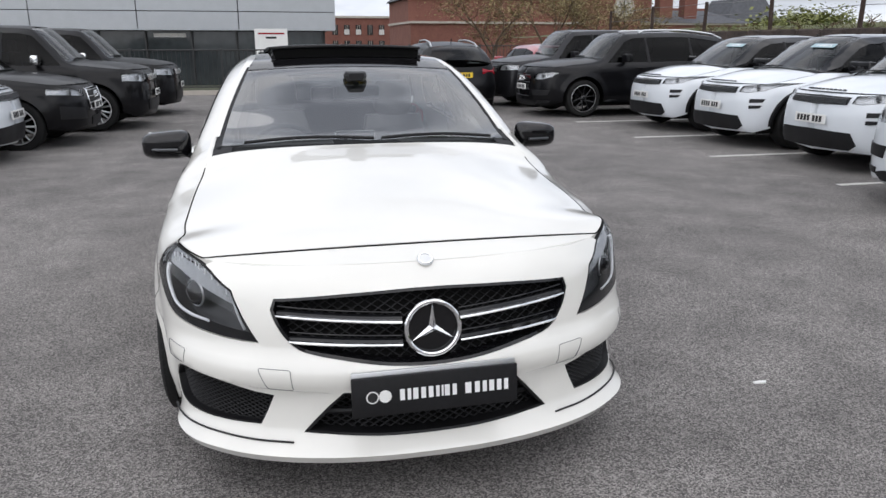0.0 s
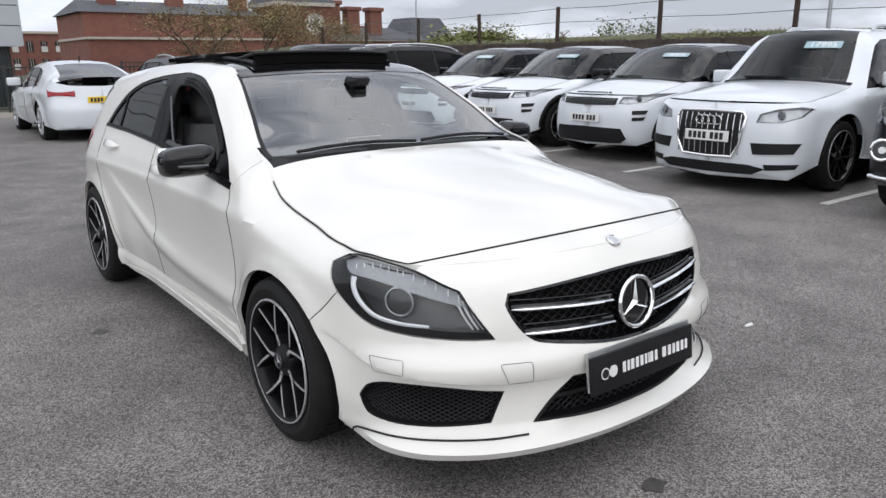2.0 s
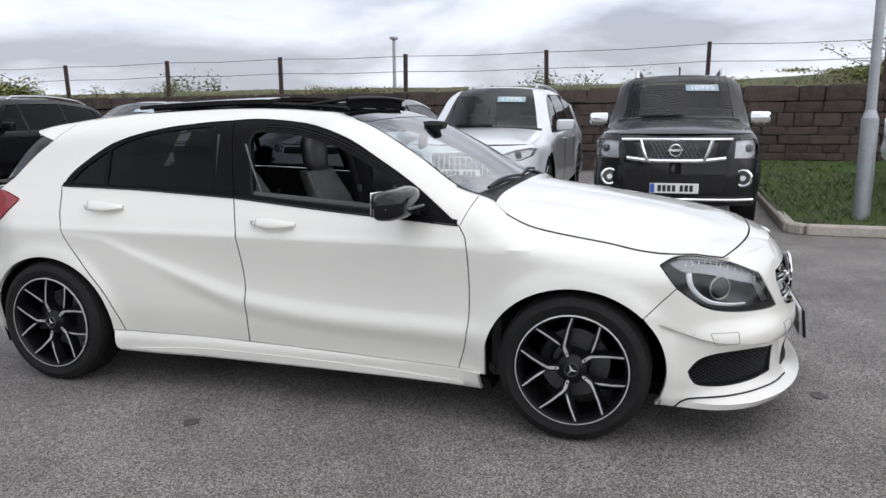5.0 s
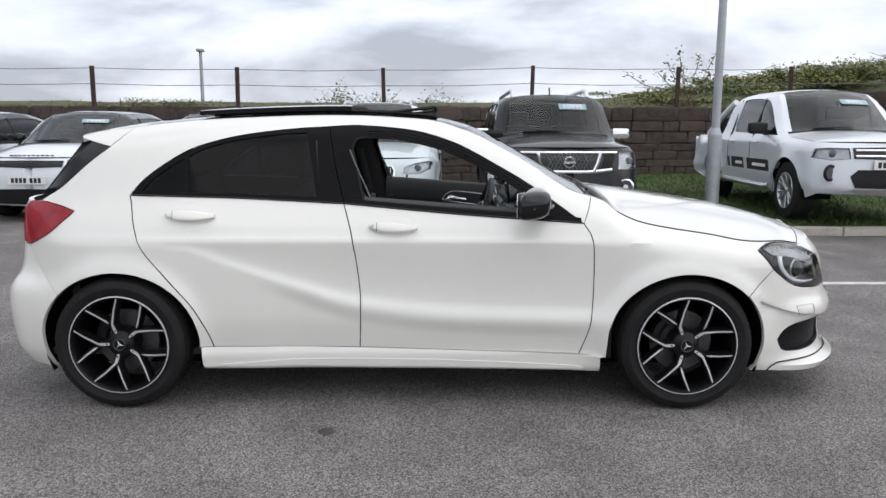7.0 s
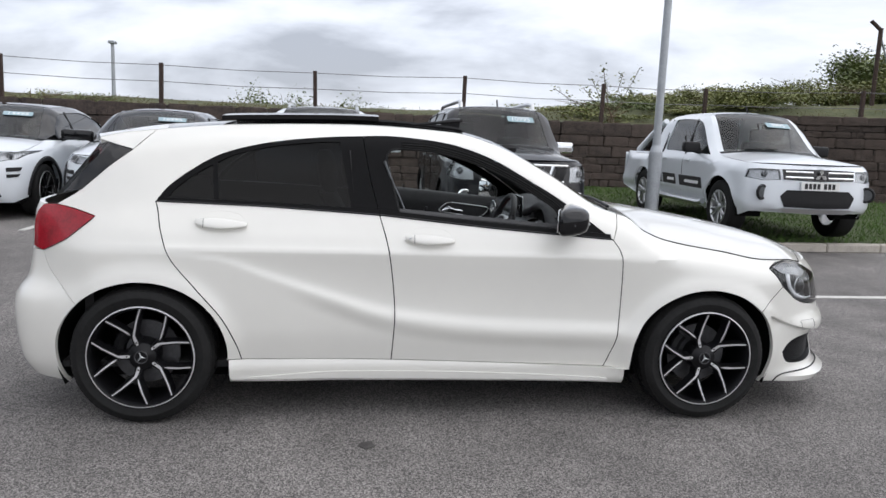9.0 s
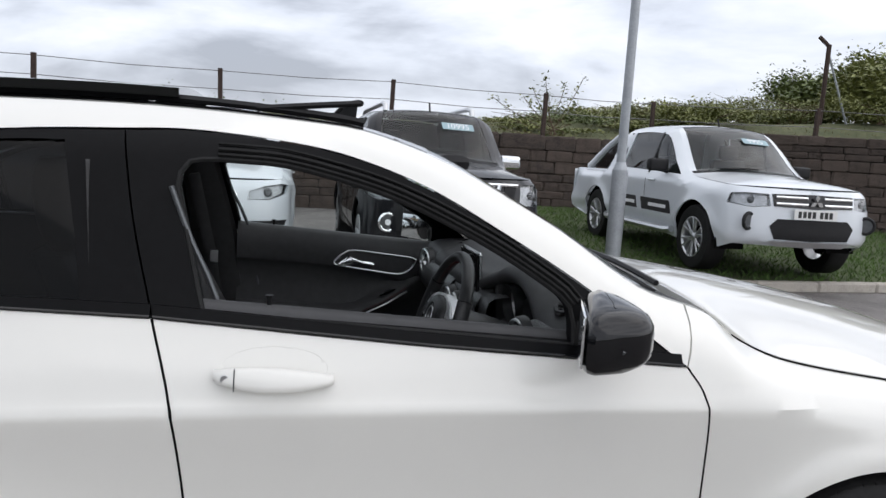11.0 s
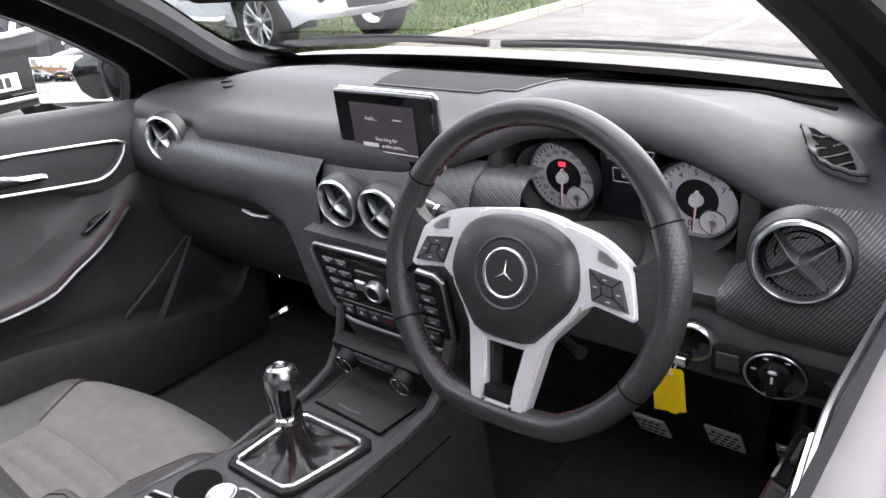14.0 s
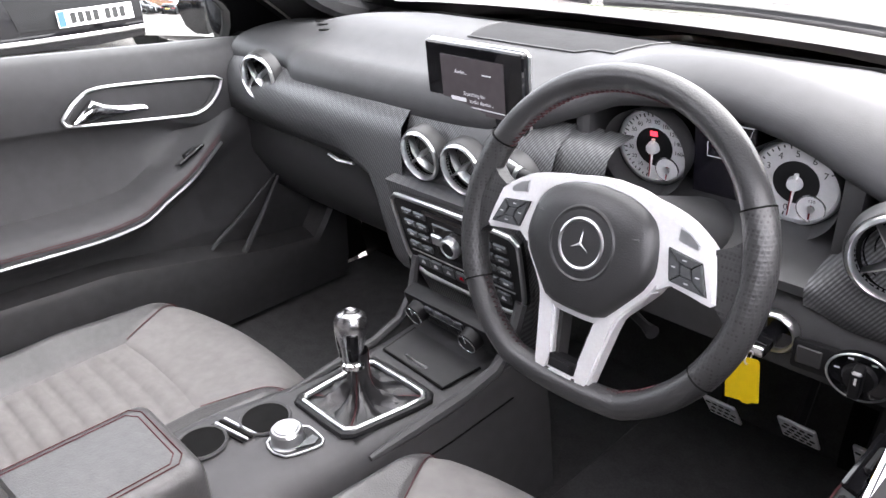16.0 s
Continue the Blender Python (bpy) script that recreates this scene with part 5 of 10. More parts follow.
for x in np.linspace(-0.775, 0.735, 90):
    zn, yn = float(NOSE(x)), float(NOSEY(x))
    ends = 0.03 * float(sstep(0.48, 0.70, abs(x + 0.02)))
    lip = 0.022 + 0.023 * float(sstep(-0.16, -0.02, x))
    secs.append([(x, y, z) for y, z in fine([(-0.985, 0.965), (-0.94, 0.987), (-0.84, 1.005 - ends), (-0.71, 1.010 + 0.5 * max(0, zn - 0.97) - ends), (yn - 0.07, zn + 0.038), (yn - 0.025, zn + 0.026), (yn - 0.004, zn + 0.008), (yn, zn - 0.008), (yn - 0.012, zn - lip), (yn - 0.09, zn - lip - 0.002)])])
secs = [[s[int(round(i * (len(s) - 1) / 39))] for i in range(40)] for s in secs]
DASH_S = np.array(secs)
# the pad narrows under the windscreen
secs = [[(x * (1 - 0.13 * float(sstep(-0.74, -0.93, y))), y, z) for x, y, z in r] for r in secs]
part("dash_top", loft(secs), M_TRIM, dash, auto=0)


def dash_at(x, y):
    """Height of the pad's upper side."""
    i = int(np.argmin(np.abs(DASH_S[:, 0, 0] - x)))
    s = DASH_S[i][:26]
    return float(np.interp(y, s[:, 1], s[:, 2]))


# speaker cover and the demister slot along the screen
sp_g = [[(x, y, dash_at(x, y) + 0.0015) for y in np.linspace(-0.885 + 0.03 * abs(x + 0.01), -0.70 - 0.02 * (x < -0.1), 10)] for x in np.linspace(-0.155, 0.13, 16)]
sp_g = [[(x + 0.45 * max(0.0, -0.70 - y) * (x + 0.02 > 0) * 0.9 * ((x + 0.02) / 0.15), y, z) for x, y, z in s] for s in sp_g]
part("dash_speaker", loft(sp_g), mat("speaker_cloth", (0.036, 0.036, 0.037), 0.8, vary=0.15, scale=20, spec=0.1), dash, "flush speaker cover on the dash top")
part("speaker_edge", tube([sp_g[0][k] for k in range(10)] + [s[-1] for s in sp_g[1:]] + [sp_g[-1][k] for k in range(8, -1, -1)], 0.0018, 5), M_TRIM_DK, dash)
part("demister_slot", tube([(x, y, dash_at(x, y) + 0.001) for x, y in ((0.60, -0.86), (0.42, -0.90), (0.2, -0.925), (0.0, -0.93), (-0.2, -0.925), (-0.36, -0.905), (-0.48, -0.875), (-0.59, -0.83))], 0.0035, 6), M_DARK, dash)
for k in range(5):
    x = 0.50 + 0.032 * k
    part("end_slot", tube([(x - 0.018, -0.66 - 0.02 * k, dash_at(x, -0.66 - 0.02 * k) + 0.001), (x + 0.012, -0.655 - 0.02 * k, dash_at(x, -0.655 - 0.02 * k) + 0.001)], 0.0045, 6, True, 0.4), M_DARK, dash)


# patterned fascias under the pad
def fascia(x0, x1, n, prof, label="black carbon-pattern fascia"):
    part("fascia", loft([[(x, y, z) for y, z in prof(x)] for x in np.linspace(x0, x1, n)]), M_CARBON, dash, label, auto=0)


def fascia_pass(x):
    zb = 0.800 - 0.006 * float(sstep(0.70, 0.30, x)) - 0.020 * float(sstep(0.30, 0.22, x)) - 0.16 * float(sstep(0.235, 0.150, x)) ** 1.3
    b = 0.016 * float(sstep(0.76, 0.55, x))
    zm = 0.5 * (0.84 + zb)
    return [(-0.60, 0.935), (-0.566, 0.925), (-0.552 + b * 0.4, 0.912), (-0.542 + b, 0.890), (-0.538 + b, 0.860), (-0.538 + b, zm), (-0.541 + b, zb + 0.022), (-0.552 + b, zb + 0.004), (-0.585, zb - 0.006), (-0.65, zb - 0.010)]


fascia(0.735, 0.118, 46, fascia_pass)
fascia(0.122, -0.185, 12, lambda x: [(-0.60, 0.935), (-0.566, 0.922), (-0.550, 0.906), (-0.540, 0.88), (-0.534, 0.84), (-0.532, 0.80), (-0.535, 0.76), (-0.55, 0.70)])
fascia(-0.165, -0.265, 8, lambda x: [(-0.62, 0.930), (-0.575, 0.924), (-0.558, 0.912), (-0.552, 0.89), (-0.552, 0.862), (-0.56, 0.845), (-0.60, 0.84)])
fascia(-0.545, -0.760, 24, lambda x: [(-0.62, 0.955 - 0.10 * float(sstep(-0.615, -0.545, x))), (-0.566, 0.945 - 0.10 * float(sstep(-0.615, -0.545, x))), (-0.548, 0.925 - 0.085 * float(sstep(-0.615, -0.545, x))), (-0.540, 0.895 - 0.06 * float(sstep(-0.615, -0.545, x))),
                                      (-0.537, 0.86 - 0.03 * float(sstep(-0.615, -0.545, x))), (-0.538, 0.825), (-0.546, 0.795 + 0.012 * float(sstep(-0.60, -0.545, x))), (-0.565, 0.785 + 0.012 * float(sstep(-0.60, -0.545, x))), (-0.62, 0.78)])
# slanted patterned flank between the stack and the driver's knees
part("fascia", loft([[(x, y - 0.012 * k, z) for x, y, z in ((-0.168, -0.50, 0.80), (-0.180, -0.53, 0.74), (-0.168, -0.52, 0.67), (-0.150, -0.50, 0.60), (-0.140, -0.49, 0.545))] for k in (0, 3, 8)]), M_CARBON, dash, "black carbon-pattern fascia", auto=0)
# instrument cowl, glove box and lower dash
part("cowl_back", box(-0.575, -0.18, -0.71, -0.680, 0.80, 1.0, 0.01), M_DARK, dash)
part("cowl_floor", moved(box(-0.58, -0.18, -0.075, 0.075, -0.008, 0.008, 0.004), Matrix.Translation((0, -0.615, 0.842)) @ pose(0, 0, 0, -14, 0, 0)), M_TRIM_DK, dash)
for x in (-0.556, -0.192):
    part("cowl_side", box(x - 0.014, x + 0.014, -0.71, -0.598, 0.83, 0.975, 0.012), M_TRIM_DK, dash)
part("glove_box", loft([[(x, -0.60, 0.795), (x, -0.575, 0.785), (x, -0.572, 0.770), (x, -0.585, 0.70), (x, -0.64, 0.60), (x, -0.74, 0.52), (x, -0.92, 0.44)] for x in np.linspace(0.735, 0.13, 14)]), M_TRIM_DK, dash)
part("glove_handle", tube([(0.395, -0.566, 0.772), (0.36, -0.562, 0.768), (0.315, -0.566, 0.770)], 0.005, 6, True, 0.6), M_SILVERP, dash)
part("knee_panel", loft([[(x, -0.64, 0.845), (x, -0.585, 0.815), (x, -0.556, 0.79), (x, -0.546, 0.755), (x, -0.552, 0.715), (x, -0.60, 0.690), (x, -0.70, 0.66), (x, -0.93, 0.60)] for x in np.linspace(-0.775, -0.165, 16)]), M_TRIM_DK, dash)
part("column_shroud", loft([[(x - 0.370, y, z) for x, z in ((math.cos(a) * 0.066, math.sin(a) * 0.050 + zc) for a in np.linspace(0, 6.283, 24))] for y, zc in ((-0.66, 0.805), (-0.52, 0.850), (-0.44, 0.872))], True), M_TRIM_DK, dash)


def vent(m, R, parent, label="round silver air vent with a four-armed cross"):
    """A turbine vent: bright ring, dark throat with thin rings, and ridged cross arms."""
    v = part("air_vent", moved(lathe([(R * 1.12, -0.016), (R * 1.13, -0.002), (R * 1.09, 0.006), (R * 1.01, 0.008), (R * 0.955, 0.004), (R * 0.93, -0.006)], 56, "z"), m), M_SATIN, parent, label)
    part("vent_collar", moved(lathe([(R * 1.13, 0.002), (R * 1.19, -0.002), (R * 1.22, -0.022)], 48, "z"), m), M_TRIM_DK, v)
    part("vent_body", moved(lathe([(R * 0.94, -0.002), (R * 0.88, -0.030), (R * 0.3, -0.045), (0.0001, -0.045)], 44, "z"), m), M_DARK, v)
    for rr, dz in ((0.80, -0.012), (0.60, -0.018), (0.40, -0.022)):
        part("vent_inner_ring", ring(R * rr, R * 0.022, m @ pose(0, 0, dz), 36, 5), M_GLOSSBLACK, v)
    for k, (ang, w) in enumerate(((38, 0.125), (132, 0.090), (218, 0.100), (312, 0.140))):
        a = radians(ang)
        d, n = Vector((math.cos(a), math.sin(a), 0)), Vector((-math.sin(a), math.cos(a), 0))
        secs_ = []
        for r, ww, h in ((0.0, w, 0.012), (0.30, w, 0.011), (0.62, w * 0.62, 0.006), (0.91, w * 0.28, 0.0)):
            c = d * (R * r)
            secs_.append([c + n * (R * ww) + Vector((0, 0, h - 0.012)), c + n * (R * ww * 0.25) + Vector((0, 0, h)), c - n * (R * ww * 0.25) + Vector((0, 0, h)), c - n * (R * ww) + Vector((0, 0, h - 0.012))])
        part("vent_arm", moved(loft(secs_), m), M_SATIN, v, auto=25)


vent(facing(0.568, -0.532, 0.905, 2, 10), 0.0440, dash)
vent(facing(0.064, -0.518, 0.856, 8, 0), 0.0385, dash)
vent(facing(-0.030, -0.518, 0.855, 8, 0), 0.0385, dash)
vent(facing(-0.124, -0.520, 0.855, 8, 0), 0.0385, dash)
vent(facing(-0.632, -0.527, 0.902, 4, 6), 0.0455, dash)
# slatted outlet on the driver's end of the pad, flush in a thin frame
on_pad = lambda pts, h: [(x, y, max(dash_at(x, y), 0.974 - 0.27 * (y + 0.63)) + h) for x, y in pts]
d_out = spline([(-0.577, -0.701), (-0.597, -0.658), (-0.613, -0.629), (-0.626, -0.617), (-0.645, -0.610), (-0.663, -0.606), (-0.670, -0.616), (-0.662, -0.640), (-0.638, -0.679), (-0.626, -0.690), (-0.586, -0.706), (-0.577, -0.701)], 0.008)[:-1]
d_in = spline([(-0.586, -0.699), (-0.601, -0.668), (-0.614, -0.640), (-0.625, -0.627), (-0.642, -0.620), (-0.658, -0.620), (-0.648, -0.651), (-0.636, -0.676), (-0.626, -0.684), (-0.586, -0.699)], 0.008)[:-1]
dn = len(d_out)
d_in = [d_in[min(len(d_in) - 1, int(round(k * len(d_in) / dn)))] for k in range(dn)]
gv = part("side_demister", loft([on_pad(d_out, -0.006), on_pad(d_out, 0.0022), on_pad([(x * 0.93 + a * 0.07, y * 0.93 + b * 0.07) for (x, y), (a, b) in zip(d_out, d_in)], 0.0036), on_pad(d_in, 0.0030), on_pad(d_in, -0.002)], True), M_TRIM, dash, "slatted side demister outlet")
# black face on the pad, painted shade for the open outlet
part("outlet_shade", (on_pad(d_in, 0.0008), [tuple(range(dn))]), M_DARK, gv)
part("frame_gap", tube(on_pad(d_out, 0.0004) + on_pad(d_out[:2], 0.0004), 0.0011, 4, False), M_DARK, gv)
for (xa, ya), (xb, yb) in (((-0.5965, -0.679), (-0.612, -0.690)), ((-0.607, -0.657), (-0.629, -0.682)), ((-0.617, -0.637), (-0.641, -0.668)), ((-0.637, -0.623), (-0.651, -0.650))):
    part("demister_slat", tube(on_pad([(xa, ya), (0.5 * (xa + xb), 0.5 * (ya + yb)), (xb, yb)], 0.0014), 0.0024, 6, True, 0.4), M_TRIM, gv)

# display on the pad
SM = facing(-0.022, -0.553, 0.974, 4, 0)
scr = part("display_screen", moved(box(-0.1005, 0.1005, -0.061, 0.061, -0.020, 0.0, 0.007, 3), SM), M_GLOSSBLACK, dash, "free-standing display screen with black bezel")
part("screen_rim", moved(tube([(-0.099, -0.056, -0.014), (-0.100, 0.055, -0.014), (-0.095, 0.0605, -0.014), (0.095, 0.0605, -0.014), (0.1005, 0.055, -0.014), (0.100, -0.056, -0.014)], 0.0032, 6), SM), M_SATIN, scr)
part("screen_glass", moved(box(-0.0645, 0.0645, -0.041, 0.043, 0.0, 0.0012), SM), mat("display_glow", (0.062, 0.054, 0.058), 0.25, vary=0.1, scale=8, emit=0.02), scr, "dim grey display picture", smooth=False)
words("Audio...", 0.0085, SM @ pose(-0.022, 0.020, 0.0016), M_LCDTEXT, "screen_text", scr, 0.0001)
words("Searching for", 0.0085, SM @ pose(0.004, -0.012, 0.0016), M_LCDTEXT, "screen_text", scr, 0.0001)
words("audio device...", 0.0085, SM @ pose(0.018, -0.0225, 0.0016), M_LCDTEXT, "screen_text", scr, 0.0001)
part("screen_bar", moved(box(-0.046, -0.014, -0.0255, -0.0195, 0.0012, 0.0016), SM), M_LCDTEXT, scr, smooth=False)
for x0, x1, yb in ((-0.0645, 0.0645, -0.032), (0.022, 0.040, 0.021)):
    part("screen_bar", moved(box(x0, x1, yb - 0.0008, yb + 0.0008, 0.0012, 0.0016), SM), M_LCDTEXT, scr, smooth=False)
part("screen_neck", box(-0.075, 0.03, -0.60, -0.565, 0.90, 0.96, 0.01), M_TRIM_DK, scr)

# centre stack: audio unit in a silver frame, climate panel below
CM = facing(-0.026, -0.506, 0.716, 13, 0)
stk = part("centre_panel", slab([(-0.165, 0.085), (0.165, 0.085), (0.150, -0.085), (0.118, -0.145), (-0.118, -0.145), (-0.150, -0.085)], 0.09, CM @ pose(0, 0, -0.104)), M_CARBON, dash, "centre stack in carbon-pattern trim", auto=30)
fr = spline([(-0.128, 0.073), (0.0, 0.076), (0.128, 0.073), (0.140, 0.062), (0.134, -0.045), (0.122, -0.074), (0.10, -0.083), (0.0, -0.086), (-0.10, -0.083), (-0.122, -0.074), (-0.134, -0.045), (-0.140, 0.062), (-0.128, 0.073)], 0.02)[:-1]
aud = part("audio_unit", slab(fr, 0.012, CM @ pose(0, 0, -0.013)), M_PLASTIC, stk, "black audio unit with silver frame and keys")
part("audio_frame", moved(tube([(x, y, 0.0) for x, y in fr + fr[:2]], 0.0042, 8, False), CM), M_SATIN, aud)
part("audio_window", moved(box(-0.050, 0.050, -0.026, 0.040, -0.003, 0.001, 0.003, 1), CM), M_GLOSSBLACK, aud)
part("disc_slot", moved(box(-0.066, 0.066, 0.053, 0.062, -0.003, 0.0012), CM), M_GLOSSBLACK, aud)
ak = part("volume_knob", moved(lathe([(0.0001, 0.013), (0.0125, 0.013), (0.0135, 0.0145), (0.0165, 0.0145), (0.0185, 0.011), (0.019, 0.0)], 32, "z"), CM @ pose(-0.006, 0.010, 0)), M_SATIN, aud, "silver volume knob")
part("knob_face", disc(0.0122, 0.001, CM @ pose(-0.006, 0.010, 0.0130), 24), M_PLASTIC, ak)
for sgx in (-1, 1):
    part("selector_key", moved(box(-0.013, 0.013, -0.011, 0.011, 0.0, 0.006, 0.003, 1), CM @ pose(-0.006 + sgx * 0.035, 0.010, 0)), M_SATIN, aud)
    for r in range(4):
        for c in range(2):
            kx = sgx * (0.074 + 0.030 * c)
            k_ = part("audio_key", moved(box(-0.0135, 0.0135, -0.0062, 0.0062, -0.001, 0.0045, 0.002, 1), CM @ pose(kx, 0.047 - 0.0225 * r, 0)), M_LAMPBOWL, aud)
            part("key_mark", moved(box(-0.005, 0.005, -0.0012, 0.0012, 0.0045, 0.0049), CM @ pose(kx, 0.0475 - 0.0225 * r, 0)), M_DIAL, k_, smooth=False)
part("trim_line", moved(tube([(-0.118, -0.036, 0.001), (0.118, -0.036, 0.001)], 0.0012, 5), CM), M_SATIN, aud)
for k in range(7):
    k_ = part("function_key", moved(box(-0.0142, 0.0142, -0.0105, 0.0105, -0.001, 0.004, 0.002, 1), CM @ pose(-0.093 + 0.031 * k, -0.054, 0)), M_LAMPBOWL, aud)
    part("key_mark", slab([(-0.0055, -0.0025), (0.0055, -0.0025), (0.0015, 0.0045), (-0.0015, 0.0045)], 0.0005, CM @ pose(-0.093 + 0.031 * k, -0.054, 0.004)), M_REDLENS if k == 3 else M_DIAL, k_, smooth=False)
CL = facing(-0.030, -0.473, 0.600, 20, 0)
clim = part("climate_panel", moved(box(-0.100, 0.100, -0.030, 0.026, -0.03, 0.0, 0.006, 2), CL), M_PLASTIC, dash, "climate panel with two silver-ringed knobs")
for x in (-0.063, 0.063):
    kn = part("climate_knob", moved(lathe([(0.0001, 0.020), (0.0155, 0.020), (0.0185, 0.017), (0.0205, 0.0)], 28, "z"), CL @ pose(x, 0, 0)), M_PLASTIC, clim)
    part("knob_ring", ring(0.0180, 0.0014, CL @ pose(x, 0, 0.0195), 28, 6), M_CHROME, kn)
    part("knob_mark", moved(box(-0.0008, 0.0008, 0.004, 0.014, 0.0202, 0.0208), CL @ pose(x, 0, 0)), M_PRINT, kn)
for k in range(4):
    part("climate_key", moved(box(-0.0105, 0.0105, -0.008, 0.008, 0, 0.0045, 0.002, 1), CL @ pose(-0.035 + 0.0232 * k, 0.012, 0)), M_LAMPBOWL, clim)
    part("climate_key", moved(box(-0.0105, 0.0105, -0.006, 0.006, 0, 0.003, 0.002, 1), CL @ pose(-0.035 + 0.0232 * k, -0.014, 0)), M_PLASTIC, clim)
part("climate_line", moved(box(-0.045, 0.045, -0.0005, 0.0005, 0.0, 0.0012), CL @ pose(0, -0.002, 0)), M_DIAL, clim, smooth=False)

# centre console, narrowing towards the stack
con = new("centre_console")
con.parent = hero
tagged(con, "dark centre console with gear lever and cup holders")
secs = []
for y, xl, xr, zt_ in ((-0.58, 0.085, -0.150, 0.560), (-0.50, 0.080, -0.146, 0.546), (-0.42, 0.076, -0.142, 0.543), (-0.34, 0.077, -0.138, 0.543), (-0.27, 0.080, -0.128, 0.542), (-0.20, 0.098, -0.115, 0.540), (-0.13, 0.117, -0.105, 0.538), (-0.05, 0.130, -0.100, 0.536), (0.05, 0.138, -0.098, 0.535), (0.30, 0.140, -0.098, 0.535)):
    secs.append([(xl + 0.045, y, 0.26), (xl + 0.018, y, 0.45), (xl + 0.006, y, zt_ - 0.016), (xl - 0.003, y, zt_ - 0.003), (xl - 0.016, y, zt_), (xl * 0.5 - 0.01, y, zt_ + 0.001), (-0.03, y, zt_ + 0.001), (xr * 0.6, y, zt_), (xr + 0.022, y, zt_ - 0.003), (xr + 0.008, y, zt_ - 0.012), (xr, y, zt_ - 0.030), (xr - 0.016, y, 0.43), (xr - 0.030, y, 0.26)])
part("console_body", loft(secs), M_TRIM, con, auto=0)
part("console_seam", tube([(-0.152, -0.50, 0.495), (-0.150, -0.36, 0.488), (-0.138, -0.22, 0.480), (-0.124, -0.08, 0.475)], 0.0016, 5), M_DARK, con)
for s_, rad in ((1, 0.008), (-1, 0.011)):
    part("console_rail", tube([(-0.03 + s_ * 0.122, -0.52, 0.665), (-0.03 + s_ * 0.118, -0.500, 0.60), (-0.03 + s_ * 0.114, -0.465, 0.562), (-0.03 + s_ * 0.110, -0.40, 0.547), (-0.03 + s_ * 0.107, -0.30, 0.542), (-0.03 + s_ * 0.105, -0.22, 0.538)], [rad] * 5 + [rad * 0.4], 8), M_TRIM, con)
part("tray_lid", slab([(0.058, -0.478), (0.048, -0.400), (-0.100, -0.394), (-0.104, -0.470)], 0.005, pose(0, 0, 0.543)), M_TRIM_DK, con)
part("lid_rim", tube([(x, y, 0.546) for x, y in ((0.060, -0.480), (0.049, -0.398), (-0.101, -0.392), (-0.106, -0.472))], 0.0024, 6), M_DARK, con)
part("tray_pull", tube([(0.005, -0.4110, 0.549), (-0.020, -0.4085, 0.5495), (-0.046, -0.4100, 0.549)], 0.0022, 6), M_SATIN, con)
gf = spline([(0.030, -0.224), (0.037, -0.232), (0.039, -0.350), (0.030, -0.361), (-0.090, -0.362), (-0.100, -0.352), (-0.080, -0.236), (-0.070, -0.226), (0.030, -0.224)], 0.02)
gtr = part("gaiter_frame", tube([(x, y, 0.548) for x, y in gf], 0.0050, 8, False), M_SATIN, con, "silver gaiter frame")
part("frame_bed", tube([(-0.028 + (x + 0.028) * 1.10, -0.293 + (y + 0.293) * 1.10, 0.545) for x, y in gf], 0.0065, 8, False), M_PLASTIC, gtr)
gsec = []
nn = 40
for t, zz in ((0.0, 0.543), (0.22, 0.545), (0.40, 0.549), (0.55, 0.556), (0.68, 0.566), (0.78, 0.580), (0.87, 0.598), (0.95, 0.615), (1.0, 0.624)):
    row = []
    for k in range(nn):
        a = 2 * math.pi * k / nn
        sq = 0.067 / max(abs(math.cos(a)), abs(math.sin(a)))
        r = sq * (1 - t) ** (1.15 + 1.3 * t) + 0.0170 * t
        fold = math.sin(math.pi * min(1.0, t * 1.05))
        r *= 1 + 0.20 * fold * math.sin(5 * a + 5 * t) + 0.10 * fold * math.sin(9 * a - 3 * t + 1)
        row.append((-0.030 + r * math.cos(a) + 0.014 * t, -0.293 + r * 1.02 * math.sin(a) - 0.006 * t, zz + 0.010 * fold * math.sin(7 * a + 4 * t)))
    gsec.append(row)
part("gaiter", loft(gsec, True), M_GAITER, con, "creased black leather gaiter", auto=50)
for a in (0.78, 2.35, 3.93, 5.5):
    k = int(a / 6.283 * nn)
    part("red_seam", tube([(gsec[i][k][0], gsec[i][k][1], gsec[i][k][2] + 0.002) for i in range(len(gsec))], 0.0012, 4), M_STITCH, con)
GK = Matrix.Translation((-0.010, -0.298, 0.668)) @ pose(0, 0, 0, 8, 6, 0)
lv = part("gear_lever", moved(lathe([(0.0001, 0.022), (0.012, 0.0215), (0.0205, 0.017), (0.0255, 0.007), (0.0258, -0.004), (0.0225, -0.018), (0.0185, -0.034), (0.0165, -0.048), (0.0160, -0.060)], 32, "z"), GK), mat("dark_chrome", (0.50, 0.50, 0.51), 0.27, metal=1.0, vary=0.05, scale=20), con, "silver and black gear lever")
part("knob_cap", moved(lathe([(0.0001, 0.0245), (0.010, 0.024), (0.0135, 0.0218)], 24, "z"), GK), M_GLOSSBLACK, lv)
part("cap_mark", moved(box(-0.006, 0.006, -0.0008, 0.0008, 0.0243, 0.0248), GK), M_PRINT, lv, smooth=False)
for dx in (-0.005, 0.0, 0.005):
    part("cap_mark", moved(box(dx - 0.0007, dx + 0.0007, -0.005, 0.005, 0.0243, 0.0248), GK), M_PRINT, lv, smooth=False)
